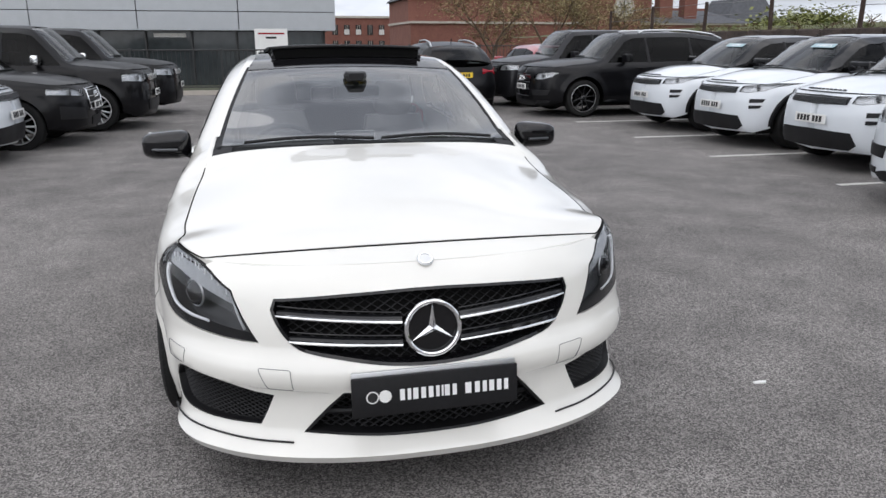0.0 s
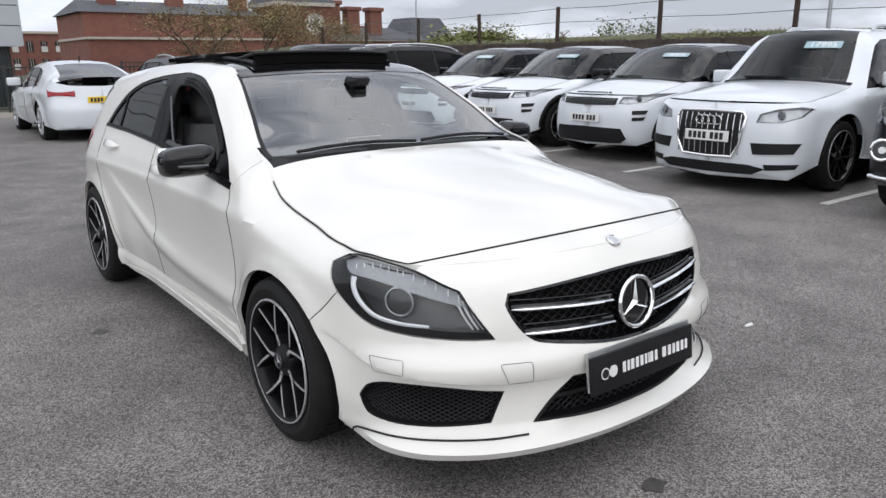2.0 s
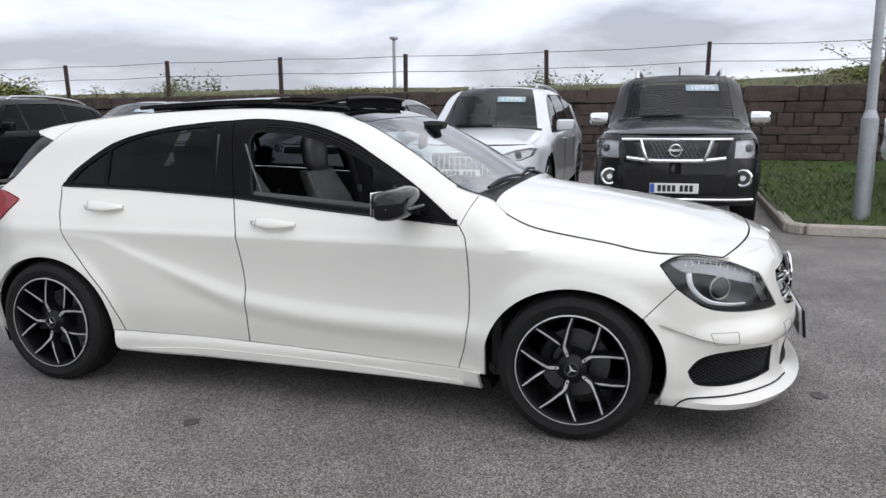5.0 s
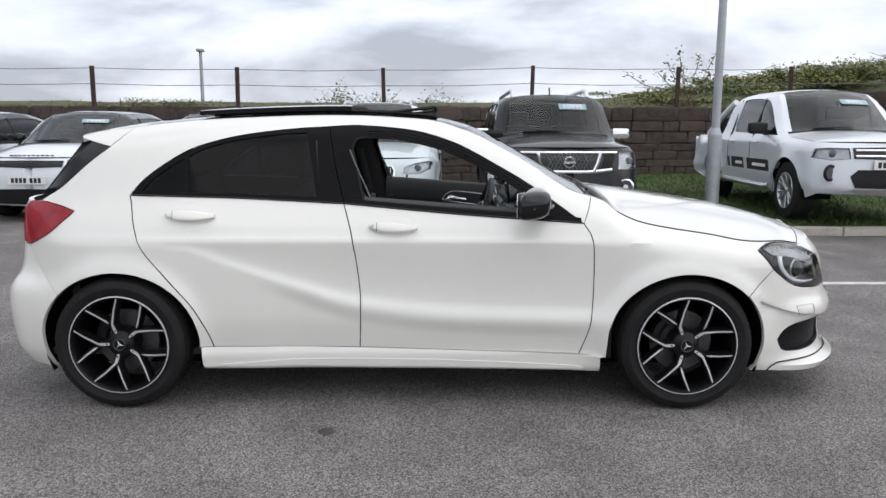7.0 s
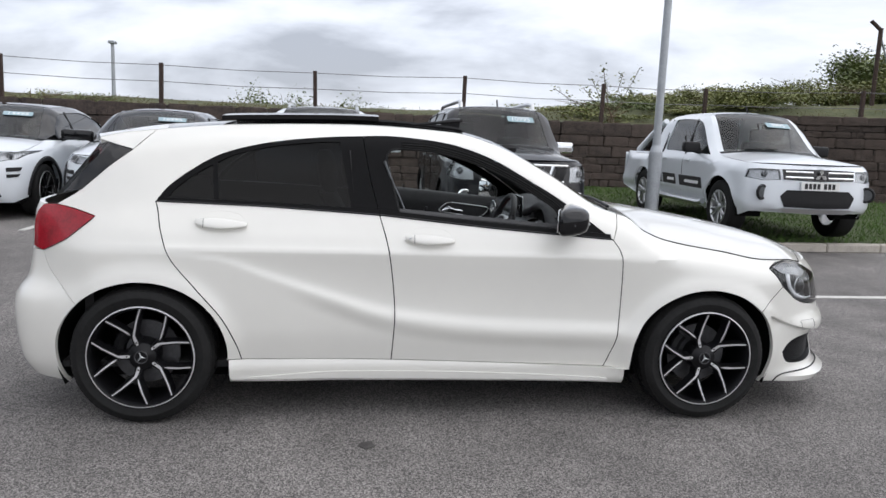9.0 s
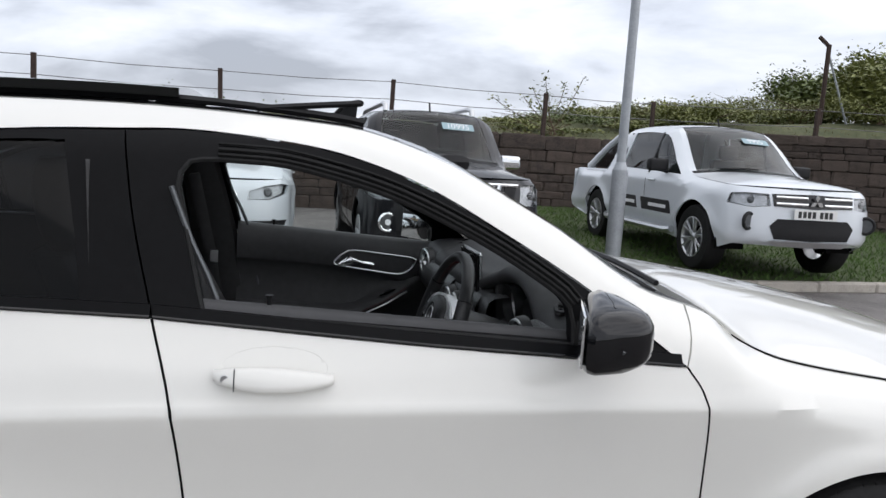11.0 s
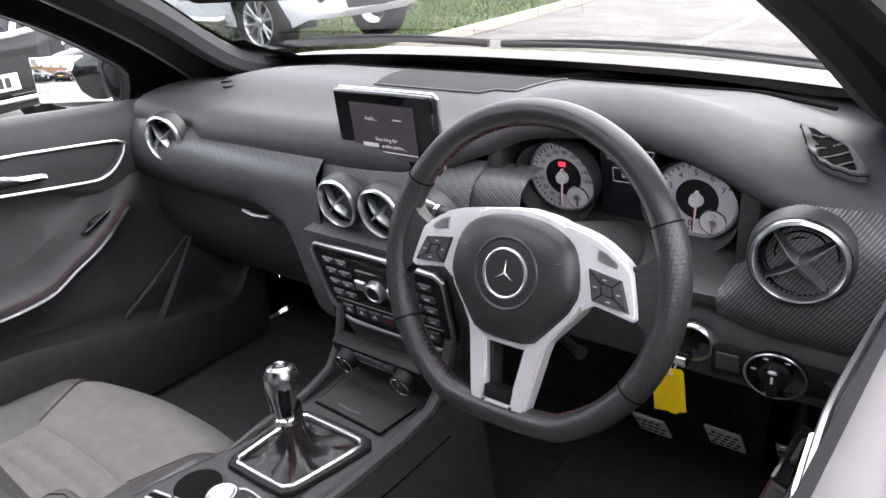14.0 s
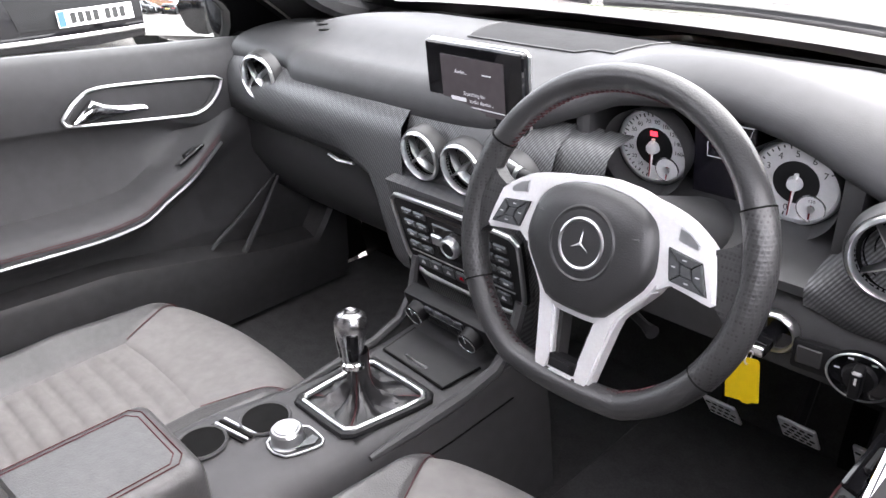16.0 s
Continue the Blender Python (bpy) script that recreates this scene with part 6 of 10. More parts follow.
for sg in (-1, 1):
    part("lever_grip", moved(tube([(sg * 0.0145, 0.010, -0.008), (sg * 0.013, 0.009, -0.028), (sg * 0.0115, 0.007, -0.052)], [0.010, 0.0095, 0.008], 10), GK), M_GLOSSBLACK, lv)
part("lever_collar", moved(lathe([(0.0160, -0.058), (0.0188, -0.061), (0.0188, -0.068), (0.0165, -0.071)], 28, "z"), GK), M_CHROME, lv)
for x, y, r in ((0.044, -0.163, 0.036), (0.064, -0.070, 0.034)):
    cup = part("cup_holder", moved(lathe([(r + 0.004, 0.0), (r + 0.002, 0.003), (r - 0.001, 0.002), (r - 0.003, -0.004)], 36, "z"), pose(x, y, 0.542)), M_TRIM, con)
    # flat black disc in place of the shaded depth of the well
    part("cup_shade", disc(r - 0.001, 0.001, pose(x, y, 0.5422), 36), M_DARK, cup)
for k in range(4):
    part("holder_strip", moved(box(-0.036, 0.034, -0.0026, 0.0026, 0, 0.0035, 0.001, 1), Matrix.Translation((0.056, -0.116 + 0.0072 * (k - 1.5), 0.5405)) @ pose(0, 0, 0, 0, 0, 12)), M_DARK if k % 2 else M_SATIN, con)
part("control_knob", moved(lathe([(0.0001, 0.0245), (0.0165, 0.0245), (0.0180, 0.0225), (0.0205, 0.0225), (0.0232, 0.019), (0.0238, 0.004), (0.026, 0.0)], 40, "z"), pose(-0.022, -0.160, 0.541)), M_SATIN, con, "silver turning control knob")
kb = spline([(0.004, -0.150), (-0.004, -0.136), (-0.030, -0.130), (-0.050, -0.138), (-0.064, -0.176), (-0.066, -0.188), (-0.058, -0.196), (-0.020, -0.198), (-0.002, -0.186), (0.006, -0.166), (0.004, -0.150)], 0.012)
part("knob_base", slab(kb[:-1], 0.004, pose(0, 0, 0.5375)), M_PLASTIC, con)
part("base_rim", tube([(x, y, 0.542) for x, y in kb], 0.0017, 6, False), M_SATIN, con)
part("base_key", slab([(-0.044, -0.150), (-0.058, -0.182), (-0.052, -0.192), (-0.040, -0.190)], 0.003, pose(0, 0, 0.5412)), M_LAMPBOWL, con)
# armrest
arm = part("armrest", box(-0.052, 0.142, -0.032, 0.34, 0.512, 0.606, 0.030, 5), M_LEATHER, con, "padded black leather armrest with red stitching")
for o in (0.0, 0.008):
    part("armrest_seam", tube([(0.124 - o, 0.30, 0.6065), (0.124 - o, -0.002 + o, 0.6065), (0.108 - o, -0.014 + o, 0.6060), (-0.014 + o, -0.014 + o, 0.6060), (-0.030 + o, -0.002 + o, 0.6065), (-0.031 + o, 0.30, 0.6065)], 0.0011, 4), M_STITCH, arm)


# ---- seats ----
def seat(xc, back):
    s = new("front_seat")
    s.parent = hero
    tagged(s, "sports seat in black leather and grey suede")
    nu, nv = 44, 84

    def split(v):
        """Half width of the suede: it widens from the ribs to the front edge."""
        return 0.60 if v > 0.38 else 0.60 + 0.36 * ((0.38 - v) / 0.38) ** 0.9

    rows = []
    for j in range(nv + 1):
        v = j / nv
        row = []
        w = split(v)
        for i in range(nu + 1):
            q = -1 + 2 * i / nu
            u = q / 0.5 * w if abs(q) <= 0.5 else math.copysign(w + (abs(q) - 0.5) / 0.5 * (1 - w), q)
            bol = 0.050 * max(0.0, (abs(u) - 0.45) / 0.55) ** 1.5 * (0.25 + 0.75 * min(1.0, v / 0.5))
            edge = -0.045 * max(0.0, (abs(u) - 0.88) / 0.12) ** 2
            front = -0.10 * max(0.0, (0.20 - v) / 0.20) ** 2.2
            z = 0.502 + bol + edge + front - 0.022 * v
            if abs(u) < 0.56 and v > 0.40:
                z -= 0.009 * (0.5 + 0.5 * math.cos((v - 0.40) * 2 * math.pi / 0.060)) ** 4
            if abs(abs(q) - 0.5) < 0.02 or (abs(v - 0.385) < 0.008 and abs(q) < 0.5):
                z -= 0.005
            row.append((xc + u * 0.236, -0.362 + 0.075 * abs(u) ** 3 * (1 - v) + 0.60 * v, z))
        rows.append(row)

    def sub(i0, i1, j0, j1):
        return loft([rows[j][i0:i1 + 1] for j in range(j0, j1 + 1)])
    a, b, jr = nu // 4, nu - nu // 4, 32
    part("seat_cushion", sub(a, b, jr, nv), M_SUEDE, s, "ribbed grey suede seat centre", auto=0)
    part("cushion_front", sub(a, b, 0, jr), M_SUEDE, s, auto=0)
    part("side_bolster", sub(0, a, 0, nv), M_LEATHER, s, "black leather bolster", auto=0)
    part("side_bolster", sub(b, nu, 0, nv), M_LEATHER, s, "black leather bolster", auto=0)
    skirt = [rows[nv][0]] + [rows[j][0] for j in range(nv - 1, -1, -1)] + rows[0][1:] + [rows[j][nu] for j in range(1, nv + 1)]
    low = [(x, y + (0.05 if nv < k2 < nv + nu else 0.0), 0.33) for k2, (x, y, z) in enumerate(skirt)]
    part("seat_base", loft([skirt, low]), M_LEATHER, s)
    for i in (a, b):
        for o in (0.0, 0.010):
            sg = -1 if i == a else 1
            part("red_seam", tube([(rows[j][i][0] + sg * o, rows[j][i][1], rows[j][i][2] + 0.0035) for j in range(4, nv if o else jr)], 0.0010, 4), M_STITCH, s)
    # reclined backrest with proud side bolsters
    secs2 = []
    for t in np.linspace(0, 1, 26):
        y0 = back + 0.215 * t ** 1.25
        z0 = 0.47 + 0.56 * t
        w = 0.250 * (1 - 0.30 * t ** 2.2)
        row = []
        for i in range(41):
            a_ = 2 * math.pi * i / 40
            cx, sx_ = math.cos(a_), math.sin(a_)
            px = math.copysign(abs(cx) ** 0.55, cx) * w
            dp = math.copysign(abs(sx_) ** 0.6, sx_) * (0.062 - 0.020 * t)
            bol = -0.060 * max(0.0, (abs(px) / w - 0.45) / 0.55) ** 1.4 * (1 - 0.75 * t) if sx_ < 0 else 0.0
            row.append((xc + px, y0 + 0.062 + dp + bol, z0))
        secs2.append(row)
    part("backrest", loft(secs2, True, True), M_LEATHER, s, "black leather backrest")
    part("back_panel", loft([[(xc + k * 0.125 * (1 - 0.2 * t), back + 0.215 * t ** 1.25 + 0.0 + 0.019 * t - 0.004, 0.49 + 0.50 * t) for k in (-1, -0.5, 0, 0.5, 1)] for t in np.linspace(0, 0.95, 10)]), M_SUEDE, s, "grey suede back panel")
    for k in (-1, 1):
        part("red_seam", tube([(xc + k * 0.130 * (1 - 0.2 * t), back + 0.215 * t ** 1.25 + 0.019 * t - 0.007, 0.49 + 0.50 * t) for t in np.linspace(0, 0.95, 14)], 0.0012, 4), M_STITCH, s)
    hs = []
    for t in np.linspace(0, 1, 12):
        y0, z0 = back + 0.262 + 0.030 * t, 1.025 + 0.215 * t
        w = 0.128 * (1 - 0.30 * abs(2 * t - 1) ** 4)
        hs.append([(xc + math.copysign(abs(math.cos(a_)) ** 0.6, math.cos(a_)) * w, y0 + math.sin(a_) * (0.052 - 0.022 * abs(2 * t - 1) ** 3), z0) for a_ in np.linspace(0, 2 * math.pi, 25)[:-1]])
    part("headrest", loft(hs, True, True), M_LEATHER, s, "black leather headrest")
    return s


seat(0.345, 0.150)
seat(-0.385, 0.305).matrix_basis = Matrix.Translation((0, -0.040, 0.030))
rb_ = part("rear_bench", join(box(-0.66, 0.66, 0.72, 1.22, 0.38, 0.55, 0.06, 3), moved(box(-0.66, 0.66, -0.07, 0.07, 0.0, 0.55, 0.05, 3), Matrix.Translation((0, 1.24, 0.52)) @ pose(0, 0, 0, -16, 0, 0))), M_LEATHER, hero, "black leather rear bench")
for x in (-0.4, 0.0, 0.4):
    part("rear_headrest", box(x - 0.11, x + 0.11, 1.36, 1.44, 1.03, 1.15, 0.035, 3), M_LEATHER, rb_)

# ---- door trims: soft upper pad, handle bowl, armrest sweep and pocket ----
WAIST = lambda y: 0.999 + 0.073 * y
ARM_Z = smooth_fn([(-0.86, 0.80), (-0.56, 0.785), (-0.475, 0.752), (-0.40, 0.715), (-0.33, 0.682), (-0.26, 0.648), (-0.18, 0.641), (0.0, 0.647), (0.22, 0.655)])
CREASE = smooth_fn([(-0.86, 0.80), (-0.60, 0.80), (-0.48, 0.790), (-0.36, 0.822), (-0.20, 0.842), (0.0, 0.858), (0.22, 0.868)])
for fl in (True, False):
    mk = flip if fl else (lambda g: g)
    dx = 0.0 if fl else 0.012
    secs = []
    for y in np.linspace(-0.86, 0.20, 44):
        xt = abs(float(wall(sy(y), 0.96, -0.012)[0])) - 0.012
        zb_ = WAIST(y)
        arm_ = float(sstep(-0.58, -0.36, y))
        za, zc = float(ARM_Z(y)), float(CREASE(y))
        xi = 0.718 + dx
        secs.append([(-xt, y, zb_ - 0.045), (-xt + 0.004, y, zb_ - 0.010), (-xt + 0.016, y, zb_ + 0.002), (-xt + 0.034, y, zb_ + 0.001), (-xi - 0.018, y, zb_ - 0.012), (-xi - 0.006, y, zb_ - 0.032), (-xi, y, zb_ - 0.062), (-xi, y, 0.5 * (zb_ + zc)), (-xi + 0.002, y, zc + 0.010), (-xi - 0.004, y, zc + 0.002),
                     (-xi - 0.018, y, zc - 0.008), (-xi - 0.020 * arm_ - 0.006, y, 0.45 * zc + 0.55 * za + 0.03), (-xi - 0.012 * arm_, y, za + 0.050), (-xi + 0.030 * arm_, y, za + 0.034), (-xi + 0.060 * arm_, y, za + 0.026), (-xi + 0.072 * arm_, y, za + 0.012), (-xi + 0.070 * arm_, y, za - 0.006), (-xi + 0.035 * arm_, y, za - 0.035), (-xi - 0.022, y, za - 0.075), (-xi - 0.028, y, 0.535)])
    dt = part("door_trim", mk(loft(secs)), M_TRIM, fdoor2 if fl else fdoor, "dark padded door trim with silver strip", auto=50)
    pk = [[(-0.718 - dx - 0.028, y, 0.545), (-0.718 - dx - 0.030, y, float(np.interp(y, [-0.80, -0.70, -0.56, -0.20, 0.2], [0.60, 0.455, 0.47, 0.545, 0.56])) + 0.006), (-0.718 - dx + 0.022, y, float(np.interp(y, [-0.80, -0.70, -0.56, -0.20, 0.2], [0.59, 0.445, 0.46, 0.535, 0.55]))),
           (-0.718 - dx + 0.030, y, float(np.interp(y, [-0.80, -0.70, -0.56, -0.20, 0.2], [0.57, 0.425, 0.44, 0.515, 0.53]))), (-0.718 - dx + 0.018, y, 0.36), (-0.718 - dx, y, 0.29)] for y in np.linspace(-0.80, 0.20, 30)]
    part("door_pocket", mk(loft(pk)), M_TRIM_DK, dt)
    st = [(-0.718 - dx + 0.0735 * float(sstep(-0.58, -0.36, y)) + 0.001, y, float(ARM_Z(y)) - 0.002) for y in np.linspace(-0.485, 0.19, 34)]
    part("silver_strip", mk(tube(st, 0.0036, 6)), M_SATIN, dt)
    for o in (0.012, 0.017):
        part("red_seam", mk(tube([(x - 0.002, y, z + o) for x, y, z in st], 0.0010, 4)), M_STITCH, dt)
    ho = [(-0.182, 0.868), (-0.198, 0.886), (-0.222, 0.905), (-0.262, 0.917), (-0.40, 0.905), (-0.505, 0.893), (-0.522, 0.884), (-0.515, 0.866), (-0.490, 0.838), (-0.458, 0.824), (-0.42, 0.825), (-0.30, 0.840), (-0.215, 0.852), (-0.188, 0.857), (-0.182, 0.868)]
    hp_ = spline(ho, 0.012)
    hx = -0.711 - dx
    hc = np.mean(np.array(hp_), 0)
    part("handle_frame", mk(tube([(hx, y, z) for y, z in hp_], 0.0034, 6, False)), M_SATIN, dt)
    part("handle_recess", mk(loft([[(hx - 0.001 - 0.020 * k, hc[0] + (y - hc[0]) * q, hc[1] + (z - hc[1]) * q) for y, z in hp_[:-1]] for k, q in ((0, 0.985), (0.1, 0.93), (0.75, 0.86), (0.9, 0.5), (0.92, 0.05))], True)), M_TRIM_DK, dt)
    part("inner_handle", mk(loft([[(hx + 0.002 + o, y, z0 + (z1 - z0) * q) for o, q in ((0.0, 0.0), (0.009, 0.15), (0.011, 0.5), (0.007, 0.9), (0.0, 1.0))] for y, z0, z1, o2 in ((-0.200, 0.858, 0.862, 0), (-0.222, 0.856, 0.882, 0), (-0.243, 0.856, 0.900, 0), (-0.262, 0.856, 0.888, 0), (-0.290, 0.856, 0.878, 0), (-0.335, 0.855, 0.872, 0), (-0.345, 0.855, 0.866, 0))])), M_CHROME, dt, "chrome inner door handle")
    sm = Matrix.Translation((-0.672 - dx, -0.402, 0.748)) @ pose(0, 0, 0, -24, -18, 0)
    ws = part("switch_plate", mk(moved(box(-0.017, 0.017, -0.036, 0.036, 0, 0.006, 0.004, 1), sm)), M_GLOSSBLACK, dt)
    part("window_switch", mk(moved(box(-0.010, 0.010, -0.020, 0.012, 0.004, 0.012, 0.003, 1), sm)), M_PLASTIC, ws)
    if not fl:
        for k in range(3):
            part("window_switch", mk(moved(box(-0.012, 0.012, -0.014, 0.014, 0.004, 0.012, 0.003, 1), sm @ pose(0.0, 0.058 + 0.036 * k, 0.0))), M_PLASTIC, ws)
    part("lock_pin", mk(tube([(-0.762, 0.06, WAIST(0.06) - 0.01), (-0.762, 0.06, WAIST(0.06) + 0.014), (-0.762, 0.06, WAIST(0.06) + 0.022)], [0.005, 0.005, 0.009], 10)), M_PLASTIC, dt)
    for p0, p1, r in (((-0.705, -0.628, 0.640), (-0.698, -0.500, 0.475), 0.006), ((-0.716, -0.628, 0.640), (-0.722, -0.430, 0.500), 0.004)):
        part("pocket_fin", mk(tube([p0, tuple((Vector(p0) + Vector(p1)) / 2 + Vector((0.004, 0, 0))), p1], [r * 0.6, r, r * 1.3], 8)), M_TRIM, dt)
    bp_ = [(-0.70, 0.262, 1.235), (-0.725, 0.215, 1.12), (-0.745, 0.160, 1.00), (-0.748, 0.128, 0.83), (-0.742, 0.082, 0.62), (-0.735, 0.018, 0.44), (-0.72, -0.08, 0.30)]
    part("door_seal", mk(tube(spline(bp_, 0.05), 0.006, 8)), M_LAMPBOWL, hero)
    part("pillar_cover", mk(loft([[(-0.77 + dx2, y + dy, z) for dx2, dy in ((0.0, -0.03), (0.03, -0.015), (0.035, 0.05), (0.02, 0.14), (-0.02, 0.16))] for y, z in ((0.10, 0.30), (0.17, 0.60), (0.235, 0.98))]
                                   + [[(-0.655 + dx2, 0.31 + dy, 1.28) for dx2, dy in ((0.0, -0.03), (0.03, -0.015), (0.035, 0.04), (0.02, 0.10), (-0.02, 0.12))]])), M_TRIM_DK, hero)
    part("seat_belt", mk(tube([(-0.64, 0.36, 1.20), (-0.70, 0.30, 0.90), (-0.72, 0.24, 0.50)], 0.022, 6, True, 0.15)), M_TRIM_DK, hero)
    part("belt_buckle", mk(moved(box(-0.006, 0.006, -0.016, 0.016, -0.024, 0.024, 0.003, 1), Matrix.Translation((-0.690, 0.285, 0.88)))), M_SATIN, hero)

# ---- steering wheel ----
TILT = radians(18)
WM = Matrix.Translation((-0.370, -0.363, 0.895)) @ Matrix(((-1, 0, 0), (0, -math.sin(TILT), math.cos(TILT)), (0, math.cos(TILT), math.sin(TILT)))).to_4x4()
sw = new("steering_wheel")
sw.parent = hero
tagged(sw, "flat-bottomed leather steering wheel with silver spokes and red stitching")
RW, RIM_Z = 0.1810, -0.028


def rimpt(a, r=RW):
    x, y = r * math.cos(a), r * math.sin(a)
    fl_ = -0.164 * r / RW
    if y < fl_:
        y = fl_ + (y - fl_) * 0.35
    return Vector((x, y, RIM_Z))


def rim_run(a0, a1, rad, name, material, label="", squash=1.15, n=44):
    pts = [rimpt(radians(a0 + (a1 - a0) * k / n)) for k in range(n + 1)]
    return part(name, moved(tube(pts, rad, 16, True, squash), WM), material, sw, label)


M_PERF = bpy.data.materials.new("perforated_leather")
M_PERF.use_nodes = True
pn, pl_ = M_PERF.node_tree.nodes, M_PERF.node_tree.links
pb = pn["Principled BSDF"]
pb.inputs["Roughness"].default_value = 0.42
pco = pn.new("ShaderNodeTexCoord")
pv = pn.new("ShaderNodeTexVoronoi")
pv.inputs["Scale"].default_value, pv.inputs["Randomness"].default_value = 230.0, 0.08
pl_.new(pco.outputs["Object"], pv.inputs["Vector"])
pr_ = pn.new("ShaderNodeValToRGB")
pr_.color_ramp.elements[0].position, pr_.color_ramp.elements[1].position = 0.20, 0.34
pr_.color_ramp.elements[0].color, pr_.color_ramp.elements[1].color = (0.005, 0.005, 0.005, 1), (0.026, 0.026, 0.027, 1)
pl_.new(pv.outputs["Distance"], pr_.inputs[0])
pl_.new(pr_.outputs[0], pb.inputs["Base Color"])
pbp = pn.new("ShaderNodeBump")
pbp.inputs["Strength"].default_value, pbp.inputs["Distance"].default_value = 0.5, 0.001
pl_.new(pv.outputs["Distance"], pbp.inputs["Height"])
pl_.new(pbp.outputs[0], pb.inputs["Normal"])
JOINTS = (27, 152, 211, 328)
rim_run(JOINTS[0], JOINTS[1], 0.0152, "rim_top", M_RIM, "smooth black leather rim")
rim_run(JOINTS[3] - 360, JOINTS[0], 0.0166, "rim_grip", M_PERF, "perforated leather grip")
rim_run(JOINTS[1], JOINTS[2], 0.0166, "rim_grip", M_PERF, "perforated leather grip")
rim_run(JOINTS[2], JOINTS[3], 0.0156, "rim_bottom", M_RIM, "smooth black leather rim")
for a in JOINTS:
    part("rim_joint", moved(tube([rimpt(radians(a - 0.3)), rimpt(radians(a + 0.3))], 0.0169, 16, True, 1.15), WM), M_DARK, sw)
for a0, a1 in ((75, 250), (290, 312), (35, 60)):
    pts = []
    n_ = int((a1 - a0) * 0.9)
    for k in range(n_ + 1):
        p = rimpt(radians(a0 + (a1 - a0) * k / n_), RW - 0.0150)
        pts.append(p + Vector((0, 0, 0.0045 if k % 2 else -0.0045)))
    part("red_seam", moved(tube(pts, 0.0012, 4, False), WM), M_STITCH, sw)


def plate2(outline, z0, h, name, material, label="", bev=0.003, parent=None, m=None):
    """A bevelled flat piece of the wheel from its outline."""
    A = np.array(outline)
    if np.sum(A[:, 0] * np.roll(A[:, 1], -1) - np.roll(A[:, 0], -1) * A[:, 1]) < 0:
        outline = outline[::-1]
    bm = bmesh.new()
    g = slab(outline, h)
    vv = [bm.verts.new(v) for v in g[0]]
    fs = [bm.faces.new([vv[i] for i in f]) for f in g[1]]
    bmesh.ops.recalc_face_normals(bm, faces=bm.faces[:])
    top = [e for e in bm.edges if all(v.co.z > h * 0.5 for v in e.verts)]
    bmesh.ops.bevel(bm, geom=top, offset=bev, segments=2, affect="EDGES", clamp_overlap=True)
    bm.transform((m or WM) @ pose(0, 0, z0))
    return part(name, bm, material, parent or sw, label)


# airbag pad: broad above, tapering to a blunt foot
outl = [(0.0, 0.066), (0.036, 0.062), (0.062, 0.051), (0.076, 0.036), (0.083, 0.010), (0.084, -0.012), (0.076, -0.030), (0.052, -0.060), (0.040, -0.074), (0.026, -0.079), (0.0, -0.080)]
outl = outl + [(-x, y) for x, y in outl[-2:0:-1]]
oo = spline(outl + outl[:1], 0.010)[:-1]
secs = [[(x * k, y * k - 0.003 * (1 - k), z) for x, y in oo] for k, z in ((1.0, -0.050), (1.0, -0.024), (0.985, -0.014), (0.95, -0.007), (0.86, -0.001), (0.6, 0.003), (0.3, 0.0045), (0.05, 0.005))]
pad = part("airbag_pad", moved(loft(secs, True, True), WM), M_HUB, sw, "dark padded hub", auto=60)
part("hub_dish", moved(lathe([(0.0430, 0.0030), (0.0405, 0.0050), (0.0370, 0.0030), (0.0320, 0.0010)], 44, "z"), WM), M_HUB, pad)
eb = part("hub_emblem", ring(0.0272, 0.0022, WM @ pose(0, 0, 0.0040), 48, 8), M_SATIN, pad, "round silver emblem with three spokes")
part("emblem_plate", disc(0.0300, 0.002, WM @ pose(0, 0, -0.0005), 40), M_TRIM_DK, eb)
part("emblem_spokes", star(0.0260, WM @ pose(0, 0, 0.0020), 0.0052, 0.0045), M_SATIN, eb, smooth=False)
for sg in (-1, 1):
    part("horn_mark", moved(tube([(sg * 0.060 - 0.005, 0.022, -0.0005), (sg * 0.060 + 0.004, 0.022, -0.0008)], 0.0016, 5), WM), M_TRIM_DK, pad)
